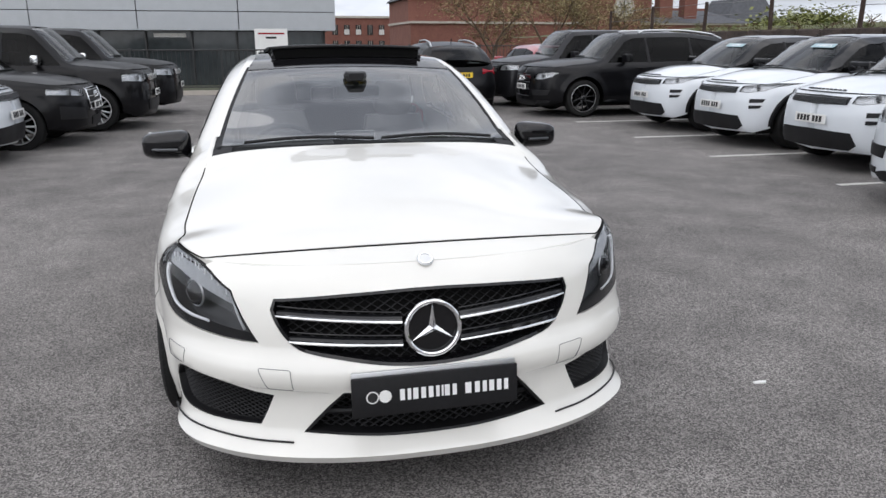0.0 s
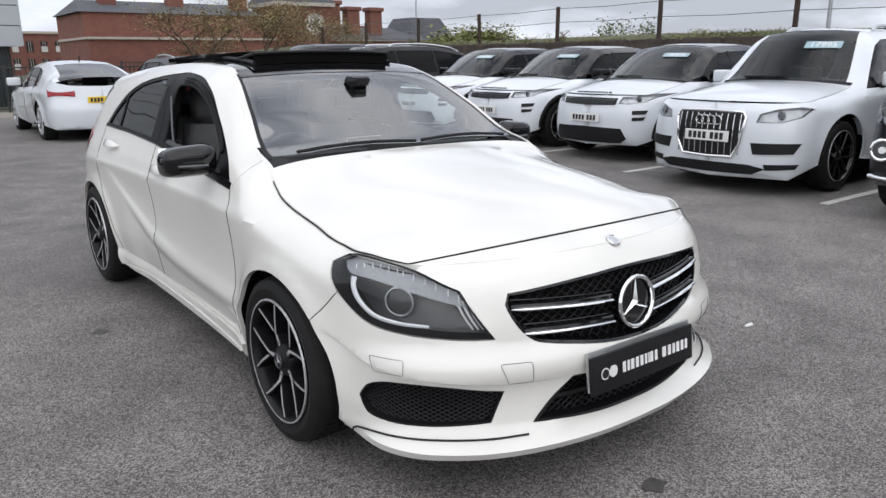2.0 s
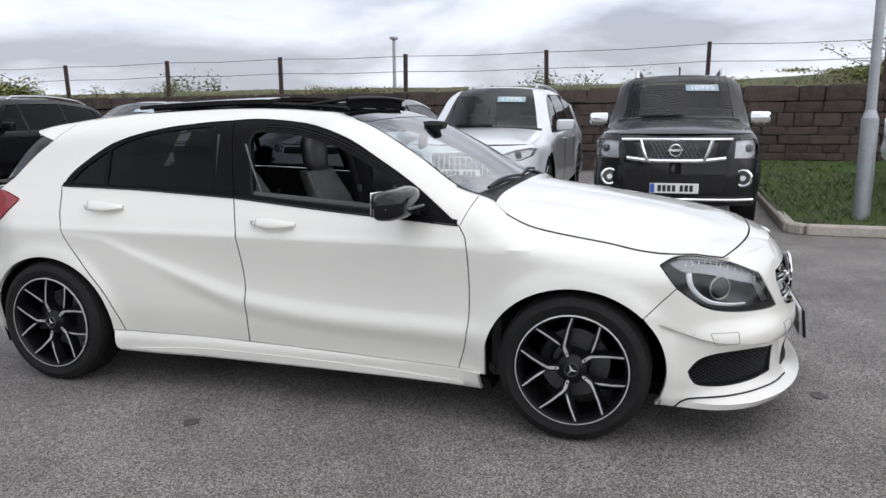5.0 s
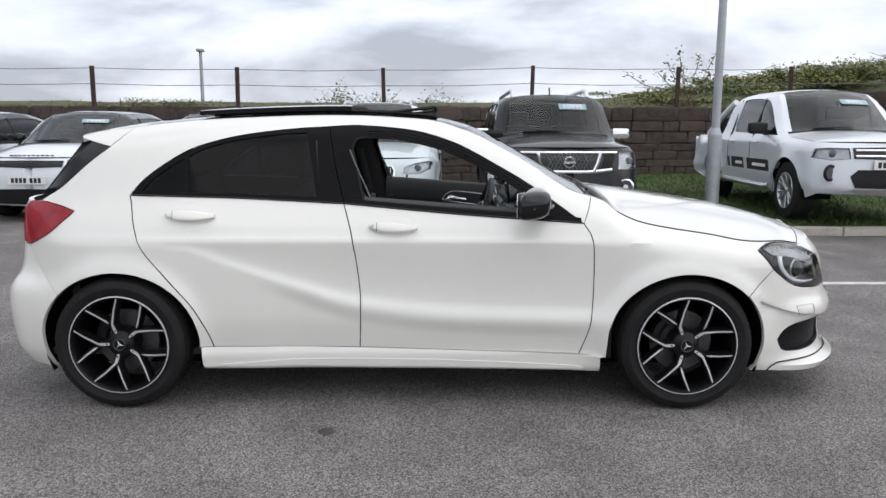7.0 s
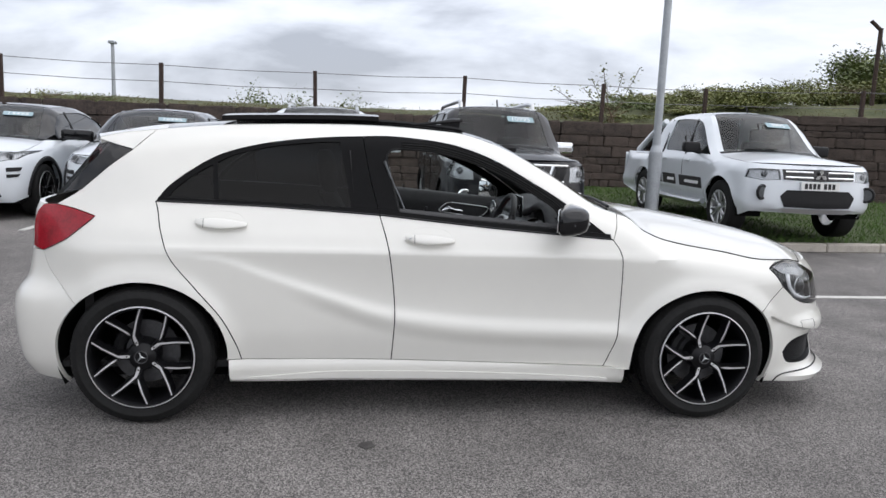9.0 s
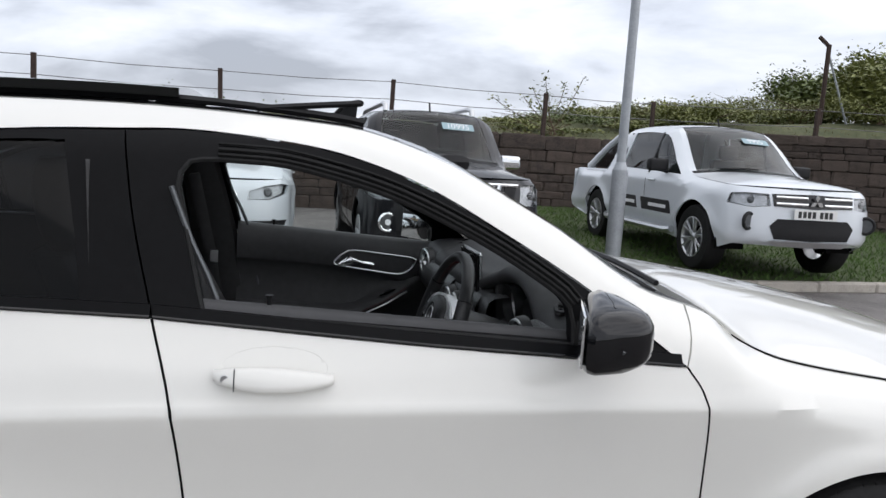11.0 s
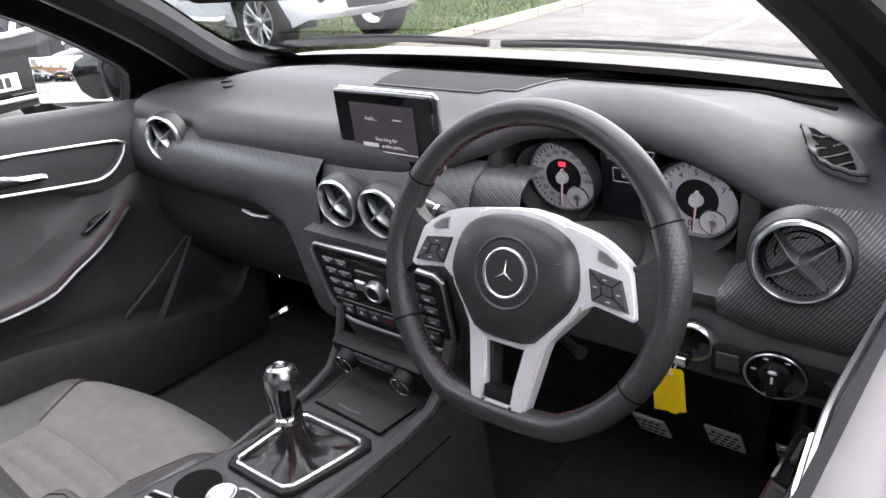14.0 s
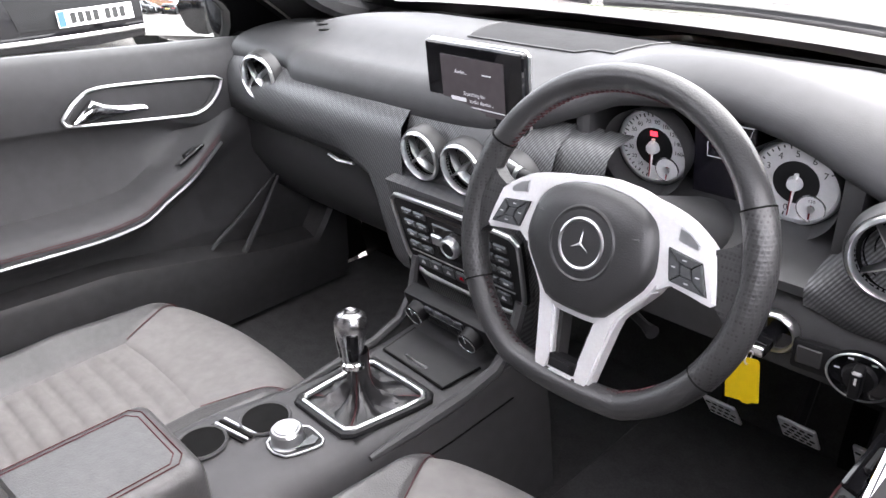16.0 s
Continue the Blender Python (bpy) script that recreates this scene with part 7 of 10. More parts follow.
# silver band over the hub and the spokes
surround = [(x * 1.075, y * 1.085 + 0.0005) for x, y in oo]
part("hub_surround", moved(loft([[(x * k, y * k, z) for x, y in surround] for k, z in ((0.98, -0.052), (1.0, -0.048), (1.0, -0.019), (0.985, -0.0165), (0.9, -0.016))], True, True), WM), M_SILVERP, sw, "satin silver surround of the hub", auto=40)
for sg in (-1, 1):
    ol = spline([(0.052, 0.066), (0.080, 0.061), (0.104, 0.053), (0.128, 0.038), (0.139, 0.028), (0.145, 0.008), (0.151, -0.018), (0.146, -0.022), (0.122, -0.018), (0.100, -0.015), (0.088, -0.024)], 0.012)
    arm_p = plate2([(sg * x, y) for x, y in ol + [(0.070, -0.010), (0.060, 0.030)]], -0.036, 0.020, "spoke_arm", M_SILVERP, "satin silver spoke", 0.003)
    pad_o = [(0.0905, 0.0235), (0.1290, 0.0180), (0.1420, -0.0135), (0.0995, -0.0095)]
    bp2 = plate2([(sg * x, y) for x, y in pad_o], -0.017, 0.0028, "button_pad", M_DARK, "black button pad", 0.001)
    C = np.mean(np.array(pad_o), 0)
    I = [(C[0] + (x - C[0]) * 0.34, C[1] + (y - C[1]) * 0.36) for x, y in pad_o]
    for k in range(4):
        a0, a1, b1, b0 = np.array(pad_o[k]), np.array(pad_o[(k + 1) % 4]), np.array(I[(k + 1) % 4]), np.array(I[k])
        c = (a0 + a1 + b0 + b1) / 4
        q = [c + (p - c) * 0.93 for p in (a0, a1, b1, b0)]
        kb_ = plate2([(sg * p[0], p[1]) for p in q], -0.0150, 0.0030, "wheel_button", M_LAMPBOWL, "", 0.0008, bp2)
        part("button_mark", moved(box(sg * c[0] - 0.0022, sg * c[0] + 0.0022, c[1] - 0.0006, c[1] + 0.0006, -0.0122, -0.0116), WM), M_DIAL, kb_, smooth=False)
    plate2([(sg * (C[0] + (x - C[0]) * 0.88), C[1] + (y - C[1]) * 0.88) for x, y in I], -0.0150, 0.0030, "wheel_button", M_LAMPBOWL, "", 0.0008, bp2)
    plate2([(sg * x, y) for x, y in ((0.098, 0.047), (0.110, 0.043), (0.122, 0.034), (0.121, 0.029), (0.098, 0.033))], -0.0175, 0.0035, "spoke_button", M_SATIN, "", 0.001, arm_p)
    web = [[(sg * x, y, z) for x, y, z in row] for row in (
        [(0.136, 0.034, -0.042), (0.136, 0.034, -0.020), (0.147, 0.005, -0.019), (0.149, -0.020, -0.020), (0.149, -0.020, -0.042)],
        [(0.150, 0.041, -0.043), (0.150, 0.041, -0.020), (0.158, 0.006, -0.017), (0.160, -0.030, -0.020), (0.160, -0.030, -0.043)],
        [(0.166, 0.056, -0.042), (0.166, 0.056, -0.020), (0.173, 0.006, -0.016), (0.172, -0.046, -0.020), (0.172, -0.046, -0.042)],
        [(0.176, 0.066, -0.038), (0.176, 0.066, -0.026), (0.186, 0.006, -0.020), (0.180, -0.056, -0.026), (0.180, -0.056, -0.038)])]
    part("grip_web", moved(loft(web, True, True), WM), M_PERF, sw, "perforated leather grip", auto=70)
    leg = [(sg * x, y) for x, y in ((0.084, -0.030), (0.066, -0.053), (0.054, -0.072), (0.0505, -0.086), (0.037, -0.164), (0.020, -0.164), (0.0165, -0.146), (0.0265, -0.081), (0.043, -0.066), (0.070, -0.028))]
    part_leg = plate2(leg, -0.036, 0.020, "spoke_leg", M_SILVERP, "satin silver lower spoke", 0.003)
    plate2([(sg * x, y) for x, y in ((0.0265, -0.082), (0.0165, -0.146), (0.0125, -0.146), (0.0205, -0.084))], -0.046, 0.022, "leg_flank", M_TRIM_DK, "", 0.002, part_leg)
plate2([(-0.0375, -0.158), (-0.020, -0.158), (-0.017, -0.1535), (0.017, -0.1535), (0.020, -0.158), (0.0375, -0.158), (0.0345, -0.176), (0.030, -0.1795), (-0.030, -0.1795), (-0.0345, -0.176)], -0.036, 0.020, "spoke_foot", M_SILVERP, "satin silver foot of the spokes", 0.003)
plate2([(-0.0185, -0.138), (0.0185, -0.138), (0.0175, -0.153), (-0.0175, -0.153)], -0.034, 0.022, "spoke_bridge", M_PLASTIC, "", 0.004)
part("hub_back", moved(lathe([(0.0001, -0.11), (0.050, -0.11), (0.066, -0.050), (0.02, -0.045)], 28, "z"), WM), M_TRIM_DK, sw)
st1 = part("column_stalk", moved(tube([(-0.06, 0.012, -0.085), (-0.11, 0.026, -0.078), (-0.150, 0.036, -0.072), (-0.190, 0.040, -0.070)], [0.009, 0.010, 0.013, 0.0125], 12, True, 0.8), WM), M_PLASTIC, sw, "black column stalk with silver collar")
part("stalk_collar", moved(tube([(-0.158, 0.0372, -0.0715), (-0.164, 0.0378, -0.0712)], 0.0142, 14, True, 0.8), WM), M_SATIN, st1)
part("stalk_ring", moved(ring(0.0145, 0.0022, pose(-0.196, 0.034, -0.068, 0, 70, 20), 24, 6), WM), M_SATIN, st1)
part("column_stalk", moved(tube([(-0.05, -0.02, -0.085), (-0.10, -0.022, -0.080), (-0.150, -0.020, -0.078)], [0.009, 0.008, 0.010], 10), WM), M_PLASTIC, sw)
part("column_stalk", moved(tube([(0.03, -0.075, -0.085), (0.060, -0.080, -0.070), (0.075, -0.082, -0.062)], [0.006, 0.0055, 0.0085], 10), WM), M_PLASTIC, sw)

# ---- instruments ----
ins = new("instrument_cluster")
ins.parent = hero
tagged(ins, "twin round dials with silver faces around a dark display")
for gx, gz, big in ((-0.283, 0.914, True), (-0.478, 0.911, False)):
    GM = facing(gx, -0.646, gz, 8, 0)
    d = part("dial", disc(0.0515, 0.004, GM, 56), M_DIAL, ins, "silver dial with dark centre and red-tipped needle")
    part("dial_rim", moved(lathe([(0.0500, 0.004), (0.0510, 0.0075), (0.0540, 0.0085), (0.0560, 0.006), (0.0565, -0.004)], 56, "z"), GM), M_SATIN, d)
    part("dial_tube", moved(lathe([(0.0565, -0.004), (0.060, 0.012), (0.064, 0.034)], 48, "z"), GM), M_TRIM_DK, d)
    part("dial_centre", disc(0.0280, 0.0012, GM @ pose(0, 0, 0.004), 40), M_PLASTIC, d)
    nt = 33 if big else 25
    for k in range(nt):
        a = radians(256 - 260 * k / (nt - 1)) if big else radians(256 - 230 * k / (nt - 1))
        L = 0.0055 if k % 2 == 0 else 0.0035
        part("dial_tick", moved(box(0.0495 - L, 0.0495, -0.0008, 0.0008, 0.004, 0.0046), GM @ pose(0, 0, 0, 0, 0, math.degrees(a))), M_INK, d, smooth=False)
    labels = ["0", "10", "20", "30", "40", "50", "60", "70", "80", "100", "120", "140", "160"] if big else ["0", "1", "2", "3", "4", "5", "6", "7"]
    for k, tx in enumerate(labels):
        a = radians(256 - 260 * k / (len(labels) - 1)) if big else radians(256 - 230 * k / (len(labels) - 1))
        words(tx, 0.0085 if big else 0.012, GM @ pose(0.0375 * math.cos(a), 0.0375 * math.sin(a), 0.0046), M_INK, "dial_figure", d, 0.0001)
    nd = part("needle", moved(tube([(0.002, 0.014, 0.010), (-0.004, -0.044, 0.010)], [0.0030, 0.0014], 6), GM), M_PRINT, d)
    part("needle_tip", moved(tube([(-0.001, -0.006, 0.0118), (-0.0038, -0.043, 0.0112)], 0.0010, 5), GM), M_REDLENS, nd)
    part("needle_boss", moved(lathe([(0.0001, 0.014), (0.008, 0.013), (0.0098, 0.006)], 24, "z"), GM), M_DIAL, nd)
    sd = part("small_dial", disc(0.0175, 0.0015, GM @ pose(0.022, -0.029, 0.0055), 32), M_DIAL, d)
    part("small_rim", ring(0.0175, 0.0010, GM @ pose(0.022, -0.029, 0.0070), 32, 5), M_CHROME, sd)
    part("small_needle", moved(tube([(0.0225, -0.024, 0.0085), (0.021, -0.043, 0.0085)], 0.0010, 5), GM), M_REDLENS, sd)
    part("small_boss", disc(0.0048, 0.004, GM @ pose(0.022, -0.029, 0.006), 18), M_SATIN, sd)
    if big:
        part("warning_light", moved(box(-0.0055, 0.0055, 0.0165, 0.0235, 0.0052, 0.006), GM), M_REDLIT, d, "lit red handbrake warning", smooth=False)
    else:
        words("120", 0.006, GM @ pose(0.022, -0.019, 0.0072), M_INK, "dial_figure", sd, 0.0001)
DMM = facing(-0.380, -0.652, 0.915, 8, 0)
dp_ = part("centre_display", moved(box(-0.042, 0.042, -0.055, 0.056, 0, 0.003, 0.003, 1), DMM), M_LCD, ins, "dark centre display with clock")
words("13:29", 0.0085, DMM @ pose(0.018, 0.043, 0.0036), M_LCDTEXT, "clock_figures", dp_, 0.0001)
words("0", 0.012, DMM @ pose(-0.006, 0.012, 0.0036), M_LCDTEXT, "gear_figure", dp_, 0.0001)
part("display_frame", moved(tube([(-0.03, 0.051, 0.0036), (0.038, 0.051, 0.0036), (0.033, 0.035, 0.0036), (-0.030, 0.035, 0.0036)], 0.0007, 4), DMM), M_LCDTEXT, dp_)
part("display_frame", moved(tube([(-0.022, 0.022, 0.0036), (0.010, 0.022, 0.0036), (0.010, 0.002, 0.0036), (-0.022, 0.002, 0.0036), (-0.022, 0.022, 0.0036)], 0.0006, 4), DMM), M_LCDTEXT, dp_)

# ---- ignition, light switch, key, pedals ----
IM = facing(-0.520, -0.546, 0.761, 6, 0)
ig = part("ignition_lock", moved(lathe([(0.0215, 0.0), (0.0225, 0.005), (0.0250, 0.006), (0.0275, 0.003), (0.0285, -0.006)], 40, "z"), IM), M_SATIN, dash, "silver-ringed ignition lock")
part("lock_face", disc(0.0216, 0.004, IM @ pose(0, 0, -0.006), 28), M_GLOSSBLACK, ig)
key = thing("key_fob", "car key in the lock with yellow paper tag", "key")
part("key_body", moved(box(-0.010, 0.010, -0.0065, 0.0065, -0.002, 0.046, 0.005, 2), IM), M_GLOSSBLACK, key)
part("key_cap", moved(box(-0.0085, 0.0085, -0.0072, 0.0072, 0.034, 0.048, 0.004, 2), IM), M_CHROME, key)
part("key_ring", ring(0.009, 0.0012, IM @ pose(-0.008, -0.012, 0.046, 0, 90, 0), 20, 5), M_SILVERP, key)
tag_o = [(-0.019, 0.030), (-0.017, 0.034), (0.017, 0.034), (0.020, 0.030), (0.020, -0.029), (0.012, -0.031), (0.008, -0.034), (0.002, -0.034), (-0.002, -0.031), (-0.019, -0.031)]
part("tag", slab(tag_o, 0.0012, IM @ pose(-0.012, -0.047, 0.048, 0, 10, 4)), M_YELLOW, key, "yellow paper tag", smooth=False)
LM = facing(-0.619, -0.543, 0.748, 4, 4)
ls = part("light_switch", moved(lathe([(0.0001, 0.003), (0.0285, 0.003), (0.0315, 0.005), (0.0335, 0.003), (0.034, -0.002)], 44, "z"), LM @ Matrix.Diagonal((1.05, 0.92, 1, 1))), M_GLOSSBLACK, dash, "rotary light switch")
part("switch_ring", moved(ring(0.0322, 0.0014, pose(0, 0, 0.0045), 44, 6), LM @ Matrix.Diagonal((1.05, 0.92, 1, 1))), M_SATIN, ls)
part("switch_dial", moved(lathe([(0.0001, 0.010), (0.016, 0.009), (0.0185, 0.003)], 32, "z"), LM), M_PLASTIC, ls)
part("switch_knob", moved(box(-0.0062, 0.0062, -0.019, 0.019, 0.004, 0.022, 0.004, 3), LM), M_PLASTIC, ls)
part("knob_end", moved(box(-0.0055, 0.0055, 0.013, 0.0185, 0.018, 0.0228, 0.002, 1), LM), M_SATIN, ls)
part("switch_mark", moved(box(-0.0013, 0.0013, 0.002, 0.011, 0.0222, 0.0226), LM), M_PRINT, ls)
for x, z in ((-0.024, 0.004), (-0.012, 0.021), (0.012, 0.021)):
    part("switch_symbol", moved(box(x - 0.003, x + 0.003, z - 0.001, z + 0.001, 0.0032, 0.0036), LM), M_DIAL, ls, smooth=False)
part("switch_panel", moved(box(-0.075, 0.066, -0.020, 0.020, -0.010, 0.0, 0.006, 2), LM), M_PLASTIC, dash)
part("panel_key", moved(box(-0.014, 0.014, -0.012, 0.012, 0, 0.003, 0.002, 1), LM @ pose(-0.055, 0.002, -0.001)), M_TRIM_DK, dash)
for px, pz, py, w, h, tilt in ((-0.374, 0.424, -0.785, 0.029, 0.036, 36), (-0.498, 0.443, -0.790, 0.030, 0.038, 36), (-0.606, 0.440, -0.790, 0.022, 0.070, 36)):
    PM = facing(px, py, pz, tilt, 0)
    pdl = part("pedal", moved(box(-w, w, -h, h, -0.006, 0.0, 0.008, 3), PM), M_PEDAL, hero, "drilled steel pedal with rubber studs")
    nr, nc = (5, 3) if h > 0.06 else (4, 4) if px < -0.45 else (3, 4)
    for r in range(nr):
        for c in range(nc):
            part("pedal_stud", disc(0.0046, 0.0008, PM @ pose((c - (nc - 1) / 2) * w * 1.62 / nc + (0.003 if r % 2 else -0.003), (r - (nr - 1) / 2) * h * 1.72 / nr, -0.0005), 12), M_RUBBER, pdl)
    part("pedal_arm", tube([tuple(PM @ Vector((0, h * 0.6, -0.01))), (px, py - 0.07, pz + 0.20)], 0.010, 6), M_PLASTIC, pdl)
mt = part("floor_mat", box(-0.62, -0.20, -0.85, -0.10, 0.272, 0.282, 0.004, 1), M_CARPET, hero)
for k in range(7):
    part("mat_rib", moved(box(-0.09 + 0.006 * k, 0.09, -0.006, 0.006, 0.0, 0.006), Matrix.Translation((-0.40, -0.50 + 0.030 * k, 0.282))), M_RUBBER, mt)

# ---- inside mirror ----
RM = facing(0.012, -0.392, 1.222, -6, 14)
rv_m = part("inside_mirror", moved(box(-0.128, 0.128, -0.039, 0.039, -0.026, 0.006, 0.018, 4), RM), M_PLASTIC, hero, "black inside mirror")
part("mirror_glass", moved(box(-0.113, 0.113, -0.029, 0.029, 0.0055, 0.0075, 0.0, 1), RM), M_MIRROR, rv_m)
part("mirror_stem", tube([(0.012, -0.41, 1.25), (0.005, -0.42, 1.29), (0.0, -0.42, 1.325)], [0.014, 0.012, 0.02], 8), M_PLASTIC, rv_m)
part("sensor_pod", loft([[(x * s_, -0.43 - 0.02 * k, 1.31 + dz * s_) for x, dz in ((-0.06, 0), (-0.04, -0.03), (0.04, -0.03), (0.06, 0), (0.05, 0.02), (-0.05, 0.02))] for k, s_ in ((0, 0.6), (1, 1.0), (3, 1.0), (5, 0.7))], True, True), M_PLASTIC, hero)
for sg in (-1, 1):
    part("sun_visor", moved(box(-0.19, 0.19, -0.07, 0.07, -0.008, 0.008, 0.007, 2), Matrix.Translation((sg * 0.29, -0.20, 1.345)) @ pose(0, 0, 0, 18, 0, 0)), M_LINER, hero)


# ---- parked vehicles ----
class Shell:
    """The skin of a parked car: front is -y, z up, middle at x = 0."""

    def __init__(self, L, W, H, wb, fo, nose_z, bonnet_z, belt, screen_y, top_y, roof_end, tail_z, wheel_r, round_f=0.35, round_r=0.3, tumble=0.20, back_lean=0.25, roof_drop=0.06, sill=0.28, bed=None):
        self.L, self.W, self.H, self.wb, self.belt, self.wheel_r, self.sill = L, W / 2, H, wb, belt, wheel_r, sill
        self.yf = yf = -(wb / 2 + fo)
        self.yr = yr = yf + L
        w, rf, rr = self.W, round_f, round_r
        pts = [(0, yf), (w * 0.3, yf + 0.012), (w * 0.6, yf + rf * 0.16), (w * 0.82, yf + rf * 0.5), (w * 0.94, yf + rf * 1.0), (w * 0.985, yf + rf * 1.9), (w, yf + rf * 2.6 + 0.1), (w, 0.0), (w, yr - rr * 2.6),
               (w * 0.985, yr - rr * 1.6), (w * 0.94, yr - rr * 0.85), (w * 0.82, yr - rr * 0.4), (w * 0.6, yr - rr * 0.12), (w * 0.3, yr - 0.01), (0, yr)]
        self.PA = np.array(spline(pts, 0.03))
        self.PS = np.concatenate([[0], np.cumsum(np.linalg.norm(np.diff(self.PA, axis=0), axis=1))])
        T = np.gradient(self.PA, self.PS, axis=0)
        self.PT = T / np.linalg.norm(T, axis=1, keepdims=True)
        b = belt
        self.side = smooth_fn([(0.1, -0.09), (sill - 0.02, -0.06), (sill + 0.06, -0.03), (0.55, 0.0), (0.7, -0.006), (b - 0.12, 0.0), (b - 0.05, -0.015), (b, -0.05), (H - 0.12, -0.05 - tumble * 0.8), (H, -0.05 - tumble * 1.15)])
        self.front = smooth_fn([(0.1, -0.10), (sill - 0.08, -0.04), (sill, 0.0), (0.5, 0.025), (0.65, 0.02), (nose_z - 0.12, 0.0), (nose_z - 0.03, -0.03), (nose_z + 0.03, -0.09), (H, -0.2)])
        self.rear = smooth_fn([(0.1, -0.1), (sill, -0.02), (0.55, 0.02), (0.75, -0.02), (tail_z, -0.06), (H, -0.06 - back_lean)])
        self.screen_y, self.top_y, self.roof_end = screen_y, top_y, roof_end
        self.rail_z = smooth_fn([(yf, nose_z + 0.02), (yf + 0.25, nose_z + 0.03), (screen_y - 0.25, bonnet_z - 0.05), (screen_y, bonnet_z), (top_y, H - 0.06), (0.5 * (top_y + roof_end), H - 0.03), (roof_end, H - 0.05 - roof_drop),
                                 (yr - 0.10, tail_z + 0.05), (yr, tail_z)])
        cz = nose_z + 0.05
        self.rows = [(yf + 0.30, yf + 0.07, nose_z + 0.035), (yf + 0.40, yf + 0.22, cz + 0.035), (screen_y - 0.3, screen_y - 0.45, bonnet_z + 0.02), (screen_y - 0.05, screen_y - 0.18, bonnet_z + 0.035), (screen_y + 0.06, screen_y - 0.10, bonnet_z + 0.06),
                     (top_y, top_y - 0.10, H - 0.025), (top_y + 0.3, top_y + 0.2, H - 0.002), (0.5 * (top_y + roof_end), 0.5 * (top_y + roof_end), H), (roof_end, roof_end + 0.04, H - 0.01 - roof_drop), (yr - 0.16, yr - 0.06, tail_z + 0.16)]
        v = np.arange(len(self.rows), dtype=float)
        self.ry, self.cy, self.cz = (smooth_fn([(a, r[k]) for a, r in zip(v, self.rows)]) for k in range(3))

    def s(self, y):
        return float(np.interp(y, self.PA[:, 1], self.PS))

    def sa(self, a):
        k = int(np.argmax(self.PA[:, 0] >= self.W - 1e-6))
        return float(np.sign(a) * np.interp(abs(a), self.PA[:k, 0], self.PS[:k]))

    def sra(self, a):
        """Outline place at a half width of the rear."""
        k = len(self.PA) // 2
        return float(np.sign(a) * np.interp(-abs(a), -self.PA[k:, 0], self.PS[k:]))

    def wall(self, s, z, off=0.0):
        s, z = np.asarray(s, float), np.asarray(z, float)
        q = np.abs(s)
        a, y = np.interp(q, self.PS, self.PA[:, 0]), np.interp(q, self.PS, self.PA[:, 1])
        ta, ty = np.interp(q, self.PS, self.PT[:, 0]), np.interp(q, self.PS, self.PT[:, 1])
        wf, wr = 1 - sstep(self.yf + 0.2, self.yf + 0.6, y), sstep(self.yr - 0.55, self.yr - 0.15, y)
        d = self.side(z)
        for hy in (-self.wb / 2, self.wb / 2):
            r = np.hypot(y - hy, z - self.wheel_r)
            d = d + 0.03 * np.exp(-((r - self.wheel_r - 0.05) / 0.07) ** 2) * (z > 0.25)
        zr = self.rail_z(y)
        d = d - 0.10 * np.clip((z - (zr - 0.14)) / 0.14, 0, 1.1) ** 2.2 * (1 - wf)
        d = d * (1 - wf) * (1 - wr) + self.front(z) * wf + self.rear(z) * wr + off
        return np.stack([np.where(s >= 0, -(a + ty * d), a + ty * d), y - ta * d, z + 0 * a], -1)

    def crown(self, u, v, off=0.0):
        ry = self.ry(v)
        rl = self.wall(np.interp(ry, self.PA[:, 1], self.PS), self.rail_z(ry) - 0.002)
        w = np.abs(u) ** 2.5
        return np.stack([u * -rl[..., 0], self.cy(v) * (1 - w) + rl[..., 1] * w, self.cz(v) * (1 - w) + rl[..., 2] * w + off], -1)

    def top(self, u0, u1, v0, v1, off=0.0, rim=0.02, nu=16, nv=12):
        U, V = np.meshgrid(np.linspace(u0, u1, nu), np.linspace(v0, v1, nv), indexing="ij")
        P = self.crown(U, V, off)
        vs = [tuple(p) for p in P.reshape(-1, 3)]
        fs = [(i * nv + j, (i + 1) * nv + j, (i + 1) * nv + j + 1, i * nv + j + 1) for i in range(nu - 1) for j in range(nv - 1)]
        return vs, fs

    def ring_arch(self, hy, a0, a1, n=18, g=0.055):
        r = self.wheel_r + g
        return [(self.s(hy + r * math.cos(radians(a))), self.wheel_r + r * math.sin(radians(a))) for a in np.linspace(a0, a1, n)]

    def face(self, pts):
        """Front outline from (half width, height)."""
        out = []
        for (a, z), (b, w) in zip(pts, pts[1:] + pts[:1]):
            n = max(1, int(math.hypot(a - b, z - w) / 0.035))
            out += [(self.sa(a + (b - a) * k / n), z + (w - z) * k / n) for k in range(n)]
        return out


WHEELS = {}


def wheel_copy(kind, parent, m):
    """A wheel of that kind under a car; the meshes are shared."""
    if kind not in WHEELS:
        w = new("wheel")
        if kind == "black":
            wheel_parts(w, 0.365, 0.265, 0.25, False, 5, M_GLOSSBLACK, False)
        elif kind == "silver":
            wheel_parts(w, 0.365, 0.255, 0.25, False, 7, M_ALLOY, False)
        else:
            wheel_parts(w, 0.38, 0.235, 0.25, False, 6, M_ALLOY, False)
        WHEELS[kind] = w
        c = w
    else:
        c = copy_thing(WHEELS[kind], Matrix())
    c.parent = parent
    c.matrix_basis = m


